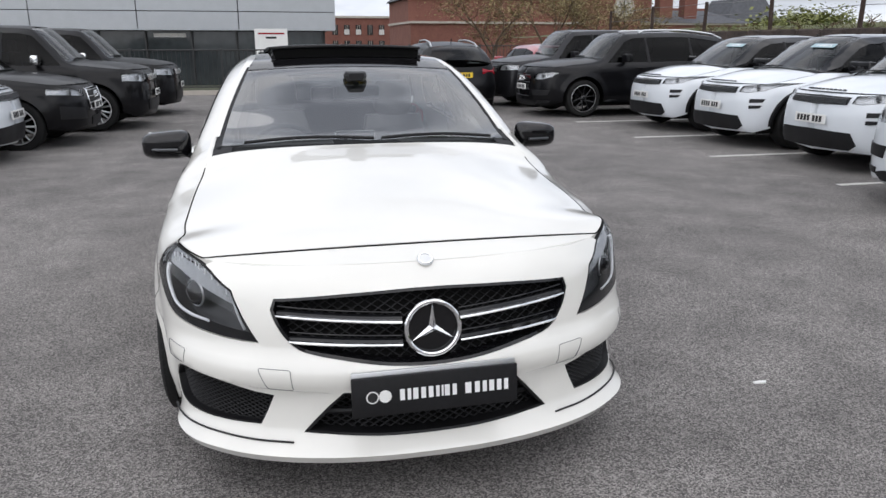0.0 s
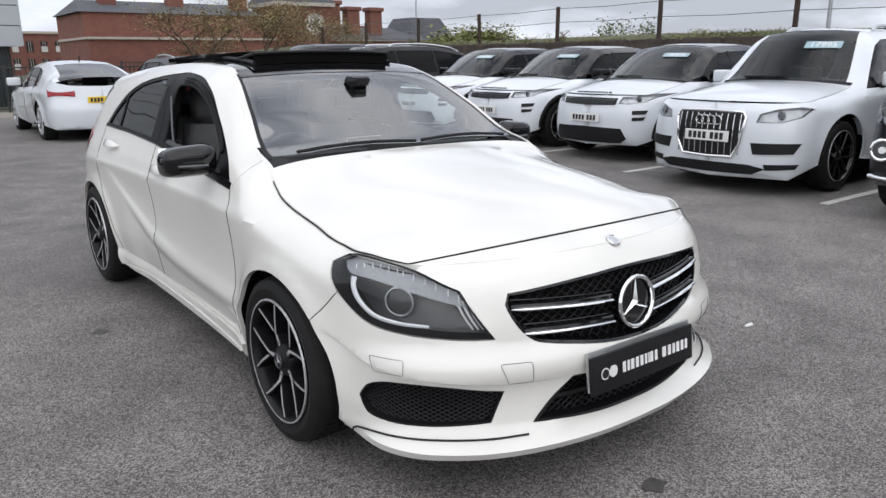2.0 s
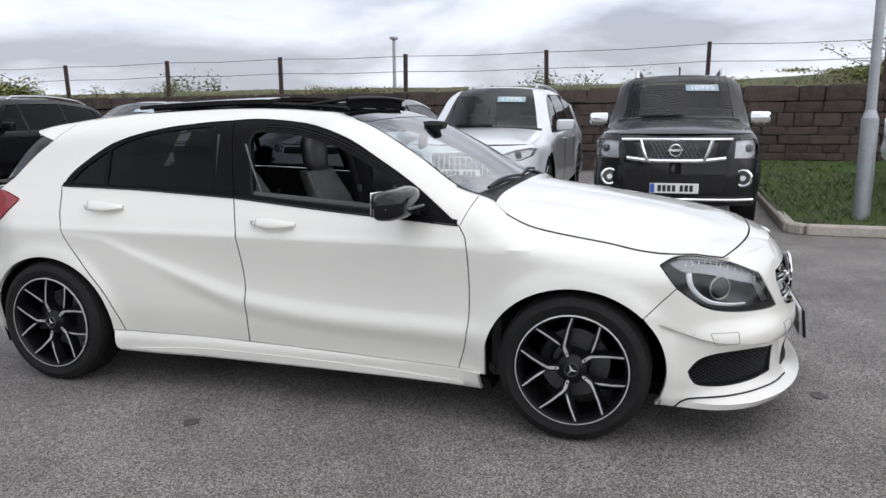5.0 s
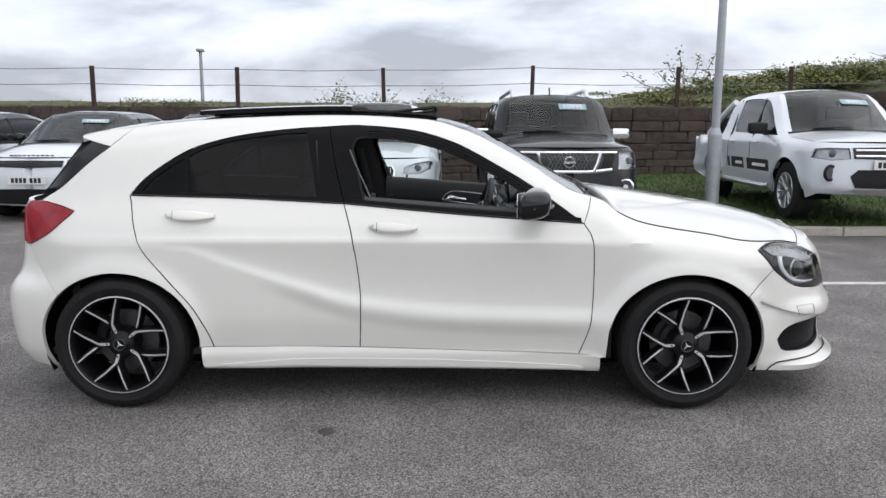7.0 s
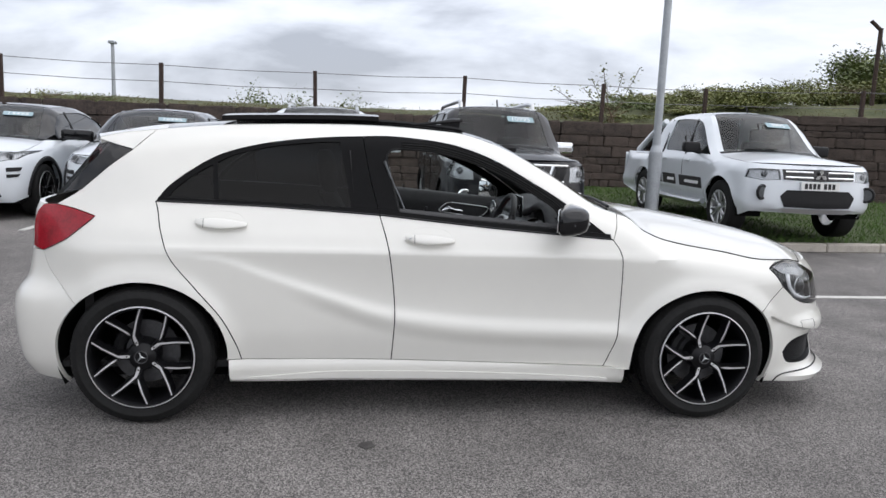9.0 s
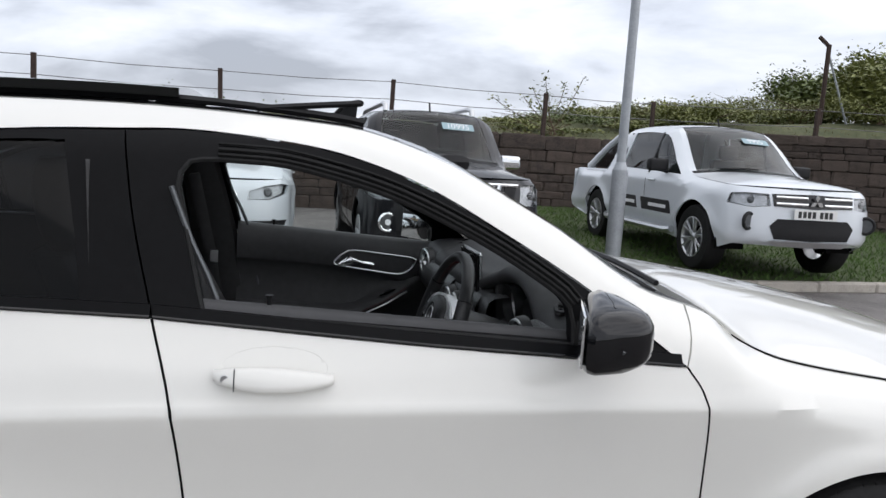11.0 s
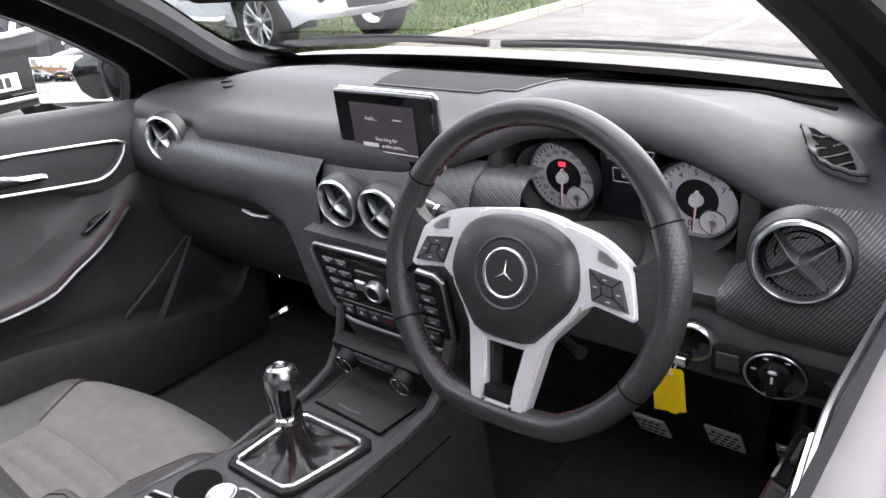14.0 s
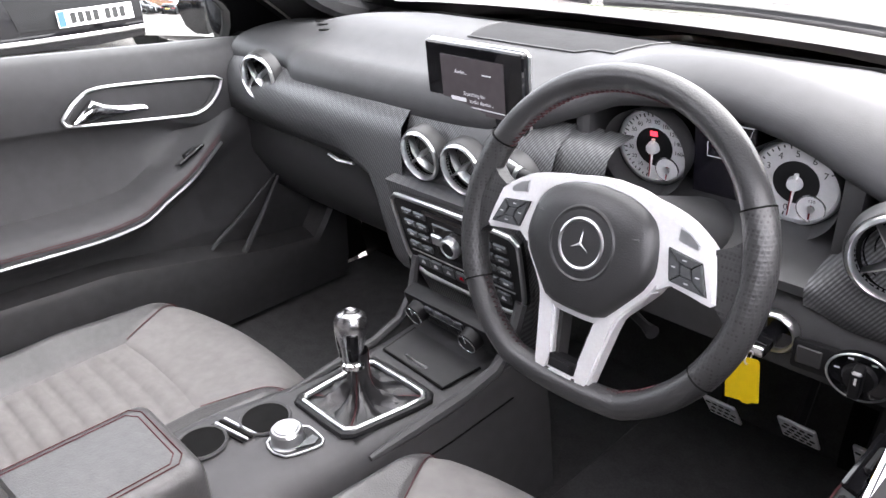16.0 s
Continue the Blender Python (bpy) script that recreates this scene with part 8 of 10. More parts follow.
def plate_on(parent, m, w=0.52, h=0.111, yellow=False, blue=False):
    """A number plate with plain bars in place of its signs."""
    p = part("number_plate", moved(box(-w / 2, w / 2, -h / 2, h / 2, -0.006, 0.006, 0.003, 1), m), M_PLATEY if yellow else M_PLATEW, parent, "yellow number plate with black bars" if yellow else "white number plate with black bars")
    x = -w / 2 + (0.085 if blue else 0.045)
    st = (w - (0.13 if blue else 0.09)) / 7.6
    for k in range(7):
        if k == 4:
            x += st * 0.6
        part("plate_bar", moved(box(x, x + st * 0.72, -0.035, 0.035, 0.006, 0.008), m), M_INK, p, smooth=False)
        x += st
    if blue:
        part("plate_band", moved(box(-w / 2 + 0.005, -w / 2 + 0.05, -h / 2 + 0.005, h / 2 - 0.005, 0.006, 0.0075), m), M_PLATEB, p, smooth=False)


def parked(name, label, sh, paint, at, rz, roof=None, wheels="black", cladding=True, lamp=None, grille=None, low=None, fogs=None, badge=None, plate=(0.62, False), price="", tail=None, mirrors=None,
           chrome=False, bars=True, group="cars parked in the row", posts=(0.0,), hood_bar=False, rear_plate=0.0, rails_on=False, extra=None, clad_mat=None, quarter=True):
    """A parked car built over its shell."""
    car = thing(name, label, "car", group, at=at, rz=rz)
    W, yf, yr, hb, wr, H, belt = sh.W, sh.yf, sh.yr, sh.wb / 2, sh.wheel_r, sh.H, sh.belt
    roof = roof or paint
    sy0 = sh.screen_y
    lampP = sh.face(lamp) if lamp else None
    # side glass outline
    zt = lambda y: float(sh.rail_z(y)) - 0.085
    y0, y1 = sy0 + 0.30, (sh.roof_end - 0.02 if quarter else sh.roof_end - 0.3)
    topc = [(y, zt(y)) for y in np.linspace(y0, y1, 14)]
    dlo = [(sy0 + 0.08, belt + 0.0)] + [p for p in topc if p[1] > belt + 0.05] + [(y1 + 0.10, belt + 0.16), (y1 + 0.06, belt + 0.04)]
    dloP = clean([(sh.s(y), z) for y, z in dlo], 0.01)
    # body sides, in one piece with the front corners
    low_z = sh.sill - 0.02
    rl = [(float(s), float(sh.rail_z(np.interp(s, sh.PS, sh.PA[:, 1])))) for s in np.linspace(0, sh.PS[-1], 90)]
    poly = clean([(0.0, rl[0][1])] + rl[1:] + [(float(sh.PS[-1]), low_z)] + [(sh.s(yr - 0.2), low_z)] + sh.ring_arch(hb, -8, 188) + [(sh.s(0.0), low_z)] + sh.ring_arch(-hb, -8, 188) + [(sh.s(yf + 0.2), low_z - 0.02), (0.0, low_z - 0.03)], 0.012)
    holes = [dloP]
    upper = None
    if roof is not paint:
        hi = [p for p in rl if p[1] > belt + 0.012]
        upper = clean(hi + [(float(q), belt + 0.012) for q in np.linspace(hi[-1][0], hi[0][0], 40)], 0.008)
        rl = [(q, min(z, belt + 0.010) if np.interp(q, sh.PS, sh.PA[:, 1]) > sy0 - 0.3 else z) for q, z in rl]
        poly = clean([(0.0, rl[0][1])] + rl[1:] + [(float(sh.PS[-1]), low_z)] + [(sh.s(yr - 0.2), low_z)] + sh.ring_arch(hb, -8, 188) + [(sh.s(0.0), low_z)] + sh.ring_arch(-hb, -8, 188) + [(sh.s(yf + 0.2), low_z - 0.02), (0.0, low_z - 0.03)], 0.012)
        holes = []
    if lampP:
        holes.append(clean(lampP, 0.01))
    halfcut = lambda P: clean([(max(s, 0.0), z) for s, z in P], 0.008)
    for mk, sg in ((lambda g: g, 1), (flip, -1)):
        body = part("body_side", mk(sheet(poly, holes, sh.wall, 0.05, 0.02)), paint, car)
        if upper:
            top_dlo = clean([(q, max(z, belt + 0.03)) for q, z in dloP], 0.01)
            part("upper_body", mk(sheet(upper, [top_dlo], sh.wall, 0.05, 0.02)), roof, body, "black pillars and roof frame")
        part("side_window", mk(sheet(inset(dloP, -0.004), [], sh.wall, 0.12, 0.0, -0.012)), M_TINT if quarter else M_CARGLASS, body, "dark side glass")
        for py in posts:
            a, b = sh.wall(sh.s(py), belt - 0.01, -0.004), sh.wall(sh.s(py - 0.04), zt(py) + 0.01, -0.004)
            part("window_post", mk(tube([tuple(a), tuple(b)], 0.028, 6, True, 0.5)), M_PLASTIC, body)
        # door seams and handles
        for dy in posts:
            ln = sh.wall(np.full(8, sh.s(dy)), np.linspace(sh.sill + 0.08, belt - 0.02, 8), 0.0005)
            part("door_seam", mk(tube([tuple(p) for p in ln], 0.004, 4)), M_DARK, body)
            hnd = sh.wall(np.array([sh.s(dy - 0.10), sh.s(dy - 0.2), sh.s(dy - 0.30)]), np.full(3, belt - 0.10), np.array([0.005, 0.03, 0.005]))
            part("door_handle", mk(tube([tuple(p) for p in hnd], 0.013, 6)), paint, body)
        if cladding:
            cm = clad_mat or M_PLASTIC
            for hy in (-hb, hb):
                arc = sh.ring_arch(hy, -5, 185, 20, 0.07)
                w = sh.wall(np.array([p[0] for p in arc]), np.array([p[1] for p in arc]), 0.004)
                part("arch_trim", mk(tube([tuple(p) for p in w], 0.035, 6, True, 0.5)), cm, body)
            sl = sh.wall(np.array([sh.s(y) for y in np.linspace(-hb + wr + 0.08, hb - wr - 0.08, 8)]), np.full(8, sh.sill + 0.03), 0.004)
            part("sill_trim", mk(tube([tuple(p) for p in sl], 0.05, 8)), cm, body)
        if lampP:
            hl = part("headlamp", mk(sheet(inset(clean(lampP, 0.01), 0.004), [], sh.wall, 0.06, 0.0, -0.05)), M_CARLAMP, car, "clear headlamp")
            part("lamp_cover", mk(sheet(inset(clean(lampP, 0.01), 0.002), [], sh.wall, 0.06, 0.05, 0.002)), M_LAMPGLASS, hl)
            c = np.mean(np.array(lampP), 0)
            pc = sh.wall(c[0], c[1], -0.03)
            part("lamp_projector", mk(moved(lathe([(0.0001, 0.02), (0.03, 0.015), (0.045, 0.0)], 16, "y"), Matrix.Translation(pc) @ pose(0, 0, 0, 0, 0, 180))), M_LAMPBOWL, hl)
        if fogs:
            for fp, mm in fogs:
                FP = clean(sh.face(fp), 0.008)
                part("bumper_insert", mk(sheet(FP, [], sh.wall, 0.04, 0.02, 0.010)), mm, car)
        if tail:
            TP = clean([(sh.s(y) if y < yr - 0.05 else sh.sra(a), z) for y, a, z in tail], 0.01)
            part("tail_lamp", mk(sheet(TP, [], sh.wall, 0.06, 0.03, 0.012)), M_REDLENS, car, "red tail lamp")
        mm = mirrors or paint
        mp = sh.wall(sh.s(sy0 + 0.42), belt + 0.02, 0.0)
        mi = part("door_mirror", mk(moved(box(-0.13, 0.13, -0.06, 0.06, -0.08, 0.08, 0.045, 3), Matrix.Translation((mp[0] - 0.14, mp[1], mp[2] + 0.08)))), mm, car)
        part("mirror_arm", mk(tube([(mp[0] + 0.01, mp[1], mp[2]), (mp[0] - 0.10, mp[1], mp[2] + 0.03)], 0.03, 8)), M_PLASTIC, mi)
        for hy in (-hb, hb):
            wheel_copy(wheels, car, pose(-sg * (W - 0.13), hy, wr, random.uniform(0, 72), 0, 0 if sg > 0 else 180))
            n = 14
            pr = [((wr + 0.07) * math.cos(radians(a)), (wr + 0.065) * math.sin(radians(a))) for a in np.linspace(-10, 190, n)]
            vs = [(-sg * x, hy + c, wr + s) for x in (W - 0.04, W - 0.4) for c, s in pr] + [(-sg * (W - 0.4), hy, wr)]
            part("wheel_arch_liner", (vs, [(i, i + 1, n + i + 1, n + i) for i in range(n - 1)] + [(n + i, n + i + 1, 2 * n) for i in range(n - 1)]), M_DARK, car)
        if rails_on:
            rp = [tuple(sh.crown(-0.9 * sg, v, 0.05 if 0 < i < 9 else 0.0)) for i, v in enumerate(np.linspace(6.0, 8.0, 10))]
            part("roof_rail", tube(rp, 0.022, 8), M_SATIN, car)
    part("bonnet", sh.top(-0.985, 0.985, 0.0, 3.0, 0.003), paint, car)
    part("scuttle", sh.top(-0.97, 0.97, 2.95, 4.1, -0.012), M_PLASTIC, car)
    part("windscreen", sh.top(-0.9, 0.9, 3.95, 5.05, -0.004), M_CARGLASS, car, "windscreen glass")
    part("roof", sh.top(-1.0, 1.0, 5.0, 8.0, 0.002), roof, car)
    for sg in (-1, 1):
        part("screen_pillar", sh.top(sg * 0.9, sg * 1.0, 3.9, 5.05, 0.0), roof, car)
    rsc = part("rear_screen", sh.top(-0.88, 0.88, 8.05, 9.0, 0.0), M_TINT, car, "dark tinted rear screen")
    for sg in (-1, 1):
        part("rear_pillar", sh.top(sg * 0.88, sg * 1.0, 8.0, 9.0, 0.0), roof, car)
    part("wiper", tube([tuple(sh.crown(u, 4.05, 0.015)) for u in (-0.6, -0.2, 0.1)], 0.010, 5), M_PLASTIC, car)
    # cabin: dark floor, dashboard and seats seen through the glass
    part("cabin_floor", box(-W + 0.15, W - 0.15, yf + 0.3, yr - 0.2, sh.sill - 0.05, sh.sill + 0.02), M_DARK, car)
    part("dashboard", box(-W + 0.2, W - 0.2, sy0 + 0.1, sy0 + 0.45, belt - 0.25, belt - 0.02, 0.05, 2), M_PLASTIC, car)
    for x in (-0.38, 0.38):
        part("seat", join(box(x - 0.25, x + 0.25, sy0 + 1.05, sy0 + 1.20, belt - 0.4, belt + 0.22, 0.06, 2), box(x - 0.13, x + 0.13, sy0 + 1.08, sy0 + 1.18, belt + 0.22, belt + 0.42, 0.04, 2)), M_PLASTIC, car)
    # grille and openings of the nose
    if grille:
        GP = clean(sh.face(grille + [(-a, z) for a, z in grille[::-1]]), 0.01)
        g = part("grille", sheet(GP, [], sh.wall, 0.04, 0.03, 0.012), M_GLOSSBLACK if not chrome else M_PLASTIC, car, "dark front grille")
        z0, z1 = min(z for a, z in grille), max(z for a, z in grille)
        am = max(a for a, z in grille) * 0.93
        if bars == "v":
            for a in np.linspace(-am * 0.95, am * 0.95, 11):
                w = sh.wall(np.full(5, sh.sa(a)), np.linspace(z0 + 0.03, z1 - 0.03, 5), 0.02)
                part("grille_bar", tube([tuple(p) for p in w], 0.007, 5), M_CHROME, g)
        elif bars:
            for z in np.linspace(z0 + 0.03, z1 - 0.03, 4):
                w = sh.wall(np.array([sh.sa(a) for a in np.linspace(-am, am, 9)]), np.full(9, z), 0.016)
                part("grille_bar", tube([tuple(p) for p in w], 0.009, 5), M_SATIN if bars == "h" else M_LAMPBOWL, g)
        if chrome:
            w = sh.wall(np.array([p[0] for p in GP] + [GP[0][0]]), np.array([p[1] for p in GP] + [GP[0][1]]), 0.016)
            part("grille_frame", tube([tuple(p) for p in w], 0.014, 6, False), M_CHROME, g)
    if low:
        LP = clean(sh.face(low + [(-a, z) for a, z in low[::-1]]), 0.01)
        part("lower_grille", sheet(LP, [], sh.wall, 0.04, 0.02, 0.012), M_PLASTIC, car, "black lower bumper")
    if badge == "rings":
        for k in range(4):
            c = sh.wall(sh.sa(-0.105 + 0.07 * k), z1 - 0.10, 0.035)
            part("badge_ring", ring(0.045, 0.008, Matrix.Translation(c) @ pose(0, 0, 0, 90, 0, 0), 20, 6), M_CHROME, car)
    elif badge == "ring":
        c = sh.wall(0.0, 0.5 * (z0 + z1), 0.04)
        bd = part("badge_ring", ring(0.062, 0.010, Matrix.Translation(c) @ pose(0, 0, 0, 90, 0, 0), 24, 6), M_CHROME, car)
        part("badge_bar", moved(box(-0.075, 0.075, -0.012, 0.012, -0.008, 0.008, 0.003, 1), Matrix.Translation(c) @ pose(0, 0, 0, 90, 0, 0)), M_CHROME, bd)
    elif badge == "diamonds":
        c = sh.wall(0.0, 0.5 * (z0 + z1), 0.035)
        for k in range(3):
            a = radians(90 + 120 * k)
            t, n = Vector((math.cos(a), math.sin(a), 0)), Vector((-math.sin(a), math.cos(a), 0))
            pts = [(0, 0), tuple((t * 0.045 + n * 0.026)[:2]), tuple((t * 0.09)[:2]), tuple((t * 0.045 - n * 0.026)[:2])]
            part("badge_lozenge", slab(pts, 0.012, Matrix.Translation(c) @ pose(0, 0, 0, 90, 0, 0)), M_CHROME, car)
    pz, blue = plate
    if pz:
        c = sh.wall(0.0, pz, 0.03)
        plate_on(car, Matrix.Translation(c) @ pose(0, 0, 0, 88, 0, 0), blue=blue)
    if rear_plate:
        c = sh.wall(float(sh.PS[-1]), rear_plate, 0.02)
        plate_on(car, Matrix.Translation(c) @ pose(0, 0, 0, 88, 0, 180), yellow=True)
    if hood_bar:
        w = [tuple(sh.crown(u, 0.35, 0.008)) for u in np.linspace(-0.42, 0.42, 11)]
        for a, b in zip(w[:-1:1], w[1::1]):
            a, b = Vector(a), Vector(b)
            part("bonnet_bar", tube([a + (b - a) * 0.15, a + (b - a) * 0.75], 0.012, 4), M_INK, car)
    if price:
        c, c2, c3 = (Vector(sh.crown(u, v, 0.010)) for u, v in ((0.42, 4.62), (0.50, 4.62), (0.42, 4.70)))
        ex = (c2 - c).normalized()
        ez = ex.cross((c3 - c).normalized()).normalized()
        if ez.y > 0:
            ez = -ez
        m = Matrix((ex, ez.cross(ex), ez)).transposed().to_4x4()
        m.translation = c
        st = part("price_sticker", moved(box(-0.20, 0.20, -0.055, 0.055, -0.002, 0.001), m), mat("sticker_" + name, (0.30, 0.42, 0.46), 0.5, vary=0.05, scale=8), car, "pale blue price sticker")
        words(price, 0.12, m @ pose(0, 0, 0.002), M_PRINT, "price_figure", st)
    part("underbody", box(-W + 0.2, W - 0.2, yf + (0.7 if extra else 0.25), yr - 0.3, sh.sill - 0.06, sh.sill + 0.02), M_DARK, car)
    part("roof_aerial", tube([tuple(sh.crown(0.0, 5.4 if extra else 7.6, 0.0)), tuple(Vector(sh.crown(0.0, 5.4 if extra else 7.6, 0.10)) + Vector((0, 0.05, 0)))], 0.012, 5), M_PLASTIC, car)
    if extra:
        extra(car, sh)
    return car


def evoque():
    return Shell(4.25, 1.86, 1.60, 2.66, 0.82, 0.88, 1.06, 1.05, -1.0, -0.16, 1.55, 1.02, 0.375, 0.45, 0.30, 0.22, 0.28, 0.14)


EV = dict(roof=M_GLOSSBLACK, wheels="black", lamp=[(0.50, 0.80), (0.53, 0.885), (0.70, 0.90), (0.86, 0.925), (0.915, 0.93), (0.90, 0.90), (0.80, 0.82), (0.62, 0.79)],
          grille=[(0.0, 0.77), (0.46, 0.785), (0.48, 0.87), (0.0, 0.875)], low=[(0.0, 0.26), (0.55, 0.27), (0.62, 0.33), (0.55, 0.47), (0.0, 0.48)],
          fogs=[([(0.67, 0.655), (0.79, 0.665), (0.81, 0.715), (0.67, 0.71)], M_PLASTIC), ([(0.67, 0.575), (0.77, 0.585), (0.79, 0.625), (0.67, 0.62)], M_PLASTIC)], plate=(0.60, False), mirrors=M_GLOSSBLACK,
          hood_bar=True, posts=(0.12,))
ROW = -90  # front of the cars turned to the open yard


def nose_at(sh, x, y, z=0.0):
    """Where the middle of a car stands in the row, from its front end."""
    return (x - sh.yf, y, z)


for k, (y, x, pr) in enumerate(((7.86, 6.15, "16995"), (5.62, 6.10, "14495"), (3.38, 6.02, "16995"))):
    sh = evoque()
    parked("suv_car", "white three-door sport utility car with black roof and bonnet lettering bars", sh, M_COOLWHITE, nose_at(sh, x, y), ROW, price=pr, **EV)

sh = Shell(5.0, 1.92, 1.72, 2.98, 0.95, 0.92, 1.10, 1.06, -1.05, -0.42, 1.75, 1.05, 0.385, 0.36, 0.30, 0.24, 0.25, 0.10, 0.22)
Q7 = dict(wheels="black", lamp=[(0.50, 0.755), (0.525, 0.84), (0.68, 0.89), (0.87, 0.912), (0.92, 0.892), (0.87, 0.81), (0.72, 0.755)],
          grille=[(0.0, 0.385), (0.29, 0.395), (0.365, 0.54), (0.40, 0.80), (0.365, 0.852), (0.0, 0.862)], low=[(0.0, 0.215), (0.50, 0.225), (0.62, 0.29), (0.46, 0.325), (0.0, 0.325)],
          fogs=[([(0.50, 0.435), (0.82, 0.45), (0.86, 0.555), (0.47, 0.55)], M_PLASTIC), ([(0.62, 0.275), (0.84, 0.295), (0.86, 0.345), (0.60, 0.335)], M_PLASTIC)],
          badge="rings", plate=(0.60, False), bars="v", chrome=True, posts=(-0.05, 0.95), rails_on=True)
parked("suv_car", "large white sport utility car with barred grille and black wheels", sh, M_COOLWHITE, nose_at(sh, 5.12, 0.84), ROW, price="17995", cladding=False, **Q7)
sh = Shell(5.0, 1.92, 1.70, 2.98, 0.95, 0.97, 1.13, 1.08, -1.05, -0.42, 1.75, 1.05, 0.385, 0.36, 0.30, 0.24, 0.25, 0.10)
parked("suv_car", "large black sport utility car with black wheels", sh, M_BLACKPAINT, nose_at(sh, 4.95, 10.8), ROW, cladding=False, **{**Q7, "bars": "b", "chrome": False})
sh = Shell(4.8, 1.9, 1.78, 2.85, 0.9, 1.0, 1.16, 1.10, -1.0, -0.45, 1.9, 1.05, 0.37, 0.30, 0.25, 0.16, 0.12, 0.05)
parked("suv_car", "dark grey boxy sport utility car", sh, M_DARKPAINT, nose_at(sh, 5.0, 13.4), ROW, wheels="silver", lamp=[(0.55, 0.84), (0.58, 0.97), (0.80, 0.99), (0.92, 0.98), (0.92, 0.86)],
       grille=[(0.0, 0.80), (0.5, 0.82), (0.52, 0.95), (0.0, 0.97)], low=[(0.0, 0.33), (0.6, 0.35), (0.6, 0.5), (0.0, 0.5)], plate=(0.62, False), bars="h", posts=(0.0, 0.9))
sh = Shell(4.74, 1.84, 1.82, 2.85, 0.86, 1.065, 1.215, 1.15, -0.98, -0.42, 1.85, 1.05, 0.375, 0.24, 0.2, 0.15, 0.10, 0.04, 0.34)


def nissan_front(car, sh):
    """Silver T-shaped grille frame, round fog lamps, steel bar and roof bars."""
    for sg in (-1, 1):
        w = sh.wall(np.array([sh.sa(sg * a) for a in (0.385, 0.345, 0.300)]), np.array([1.030, 0.915, 0.812]), 0.026)
        part("grille_upright", tube([tuple(p) for p in w], 0.036, 6, True, 0.6), M_CHROME, car, "wide silver grille upright")
        gp = clean(sh.face([(sg * 0.40, 0.84), (sg * 0.52, 0.85), (sg * 0.57, 1.01), (sg * 0.45, 1.02)]), 0.01)
        part("side_grille", sheet(gp, [], sh.wall, 0.05, 0.02, 0.012), M_PLASTIC, car)
        c = sh.wall(sh.sa(sg * 0.70), 0.62, 0.02)
        fl = part("fog_lamp", ring(0.085, 0.016, Matrix.Translation(c) @ pose(0, 0, 0, 90, 0, sg * 18), 28, 8), M_CHROME, car, "round fog lamp with silver ring")
        part("fog_glass", disc(0.075, 0.02, Matrix.Translation(c) @ pose(0, 0, 0, 90, 0, sg * 18) @ pose(0, 0, -0.015), 24), M_LAMPBOWL, fl)
        part("fog_bulb", disc(0.03, 0.03, Matrix.Translation(c) @ pose(0, 0, 0, 90, 0, sg * 18) @ pose(0, 0, -0.01), 16), M_LED, fl)
        rp = [tuple(Vector(sh.crown(sg * 0.86, v, o))) for v, o in ((5.2, 0.0), (5.3, 0.07), (6.0, 0.09), (7.8, 0.09), (8.0, 0.0))]
        part("roof_rail", tube(rp, 0.03, 8), M_SATIN, car)
    w = sh.wall(np.array([sh.sa(a) for a in np.linspace(-0.59, 0.59, 11)]), np.full(11, 1.040), 0.022)
    part("grille_top_bar", tube([tuple(p) for p in w], 0.018, 6), M_CHROME, car)
    w = sh.wall(np.array([sh.sa(a) for a in np.linspace(-0.52, 0.52, 11)]), np.array([0.836, 0.824, 0.812] + [0.806] * 5 + [0.812, 0.824, 0.836]), 0.024)
    part("grille_low_bar", tube([tuple(p) for p in w], 0.022, 6), M_CHROME, car)
    w = sh.wall(np.array([sh.sa(a) for a in np.linspace(-0.80, 0.80, 15)]), np.full(15, 0.382), 0.035)
    part("bumper_bar", tube([tuple(p) for p in w], 0.018, 8), M_CHROME, car, "polished steel bar under the bumper")


M_DARKBLUE = mat("black_blue_paint", (0.006, 0.006, 0.008), 0.4, vary=0.15, scale=2, coat=0.7, spec=0.15)
NISSAN = parked("suv_car", "black off-road car with silver grille frame and roof rails", sh, M_DARKBLUE, nose_at(sh, 4.82, -1.72), ROW, wheels="tall", lamp=[(0.61, 0.83), (0.63, 1.035), (0.78, 1.05), (0.885, 1.045), (0.905, 0.87), (0.80, 0.83)],
                grille=[(0.0, 0.81), (0.30, 0.815), (0.38, 1.025), (0.0, 1.035)], low=[(0.0, 0.44), (0.50, 0.45), (0.54, 0.66), (0.0, 0.66)], badge="ring", plate=(0.505, True), bars=False, posts=(0.0, 0.95),
                price="10995", mirrors=M_CHROME, cladding=False, extra=nissan_front)
w_bars = []
for sg in (-1, 1):
    for k in range(-9, 10):
        pts = [(0.045 * k + sg * t * 0.11 - sg * 0.055, 0.825 + t * 0.195) for t in np.linspace(0, 1, 4)]
        if max(abs(p[0]) for p in pts) < 0.325:
            ww = sh.wall(np.array([sh.sa(p[0]) for p in pts]), np.array([p[1] for p in pts]), 0.018)
            w_bars.append(tube([tuple(p) for p in ww], 0.006, 4))
tagged(part("grille_mesh", join(*w_bars), M_LAMPBOWL, NISSAN), kind="stuff")

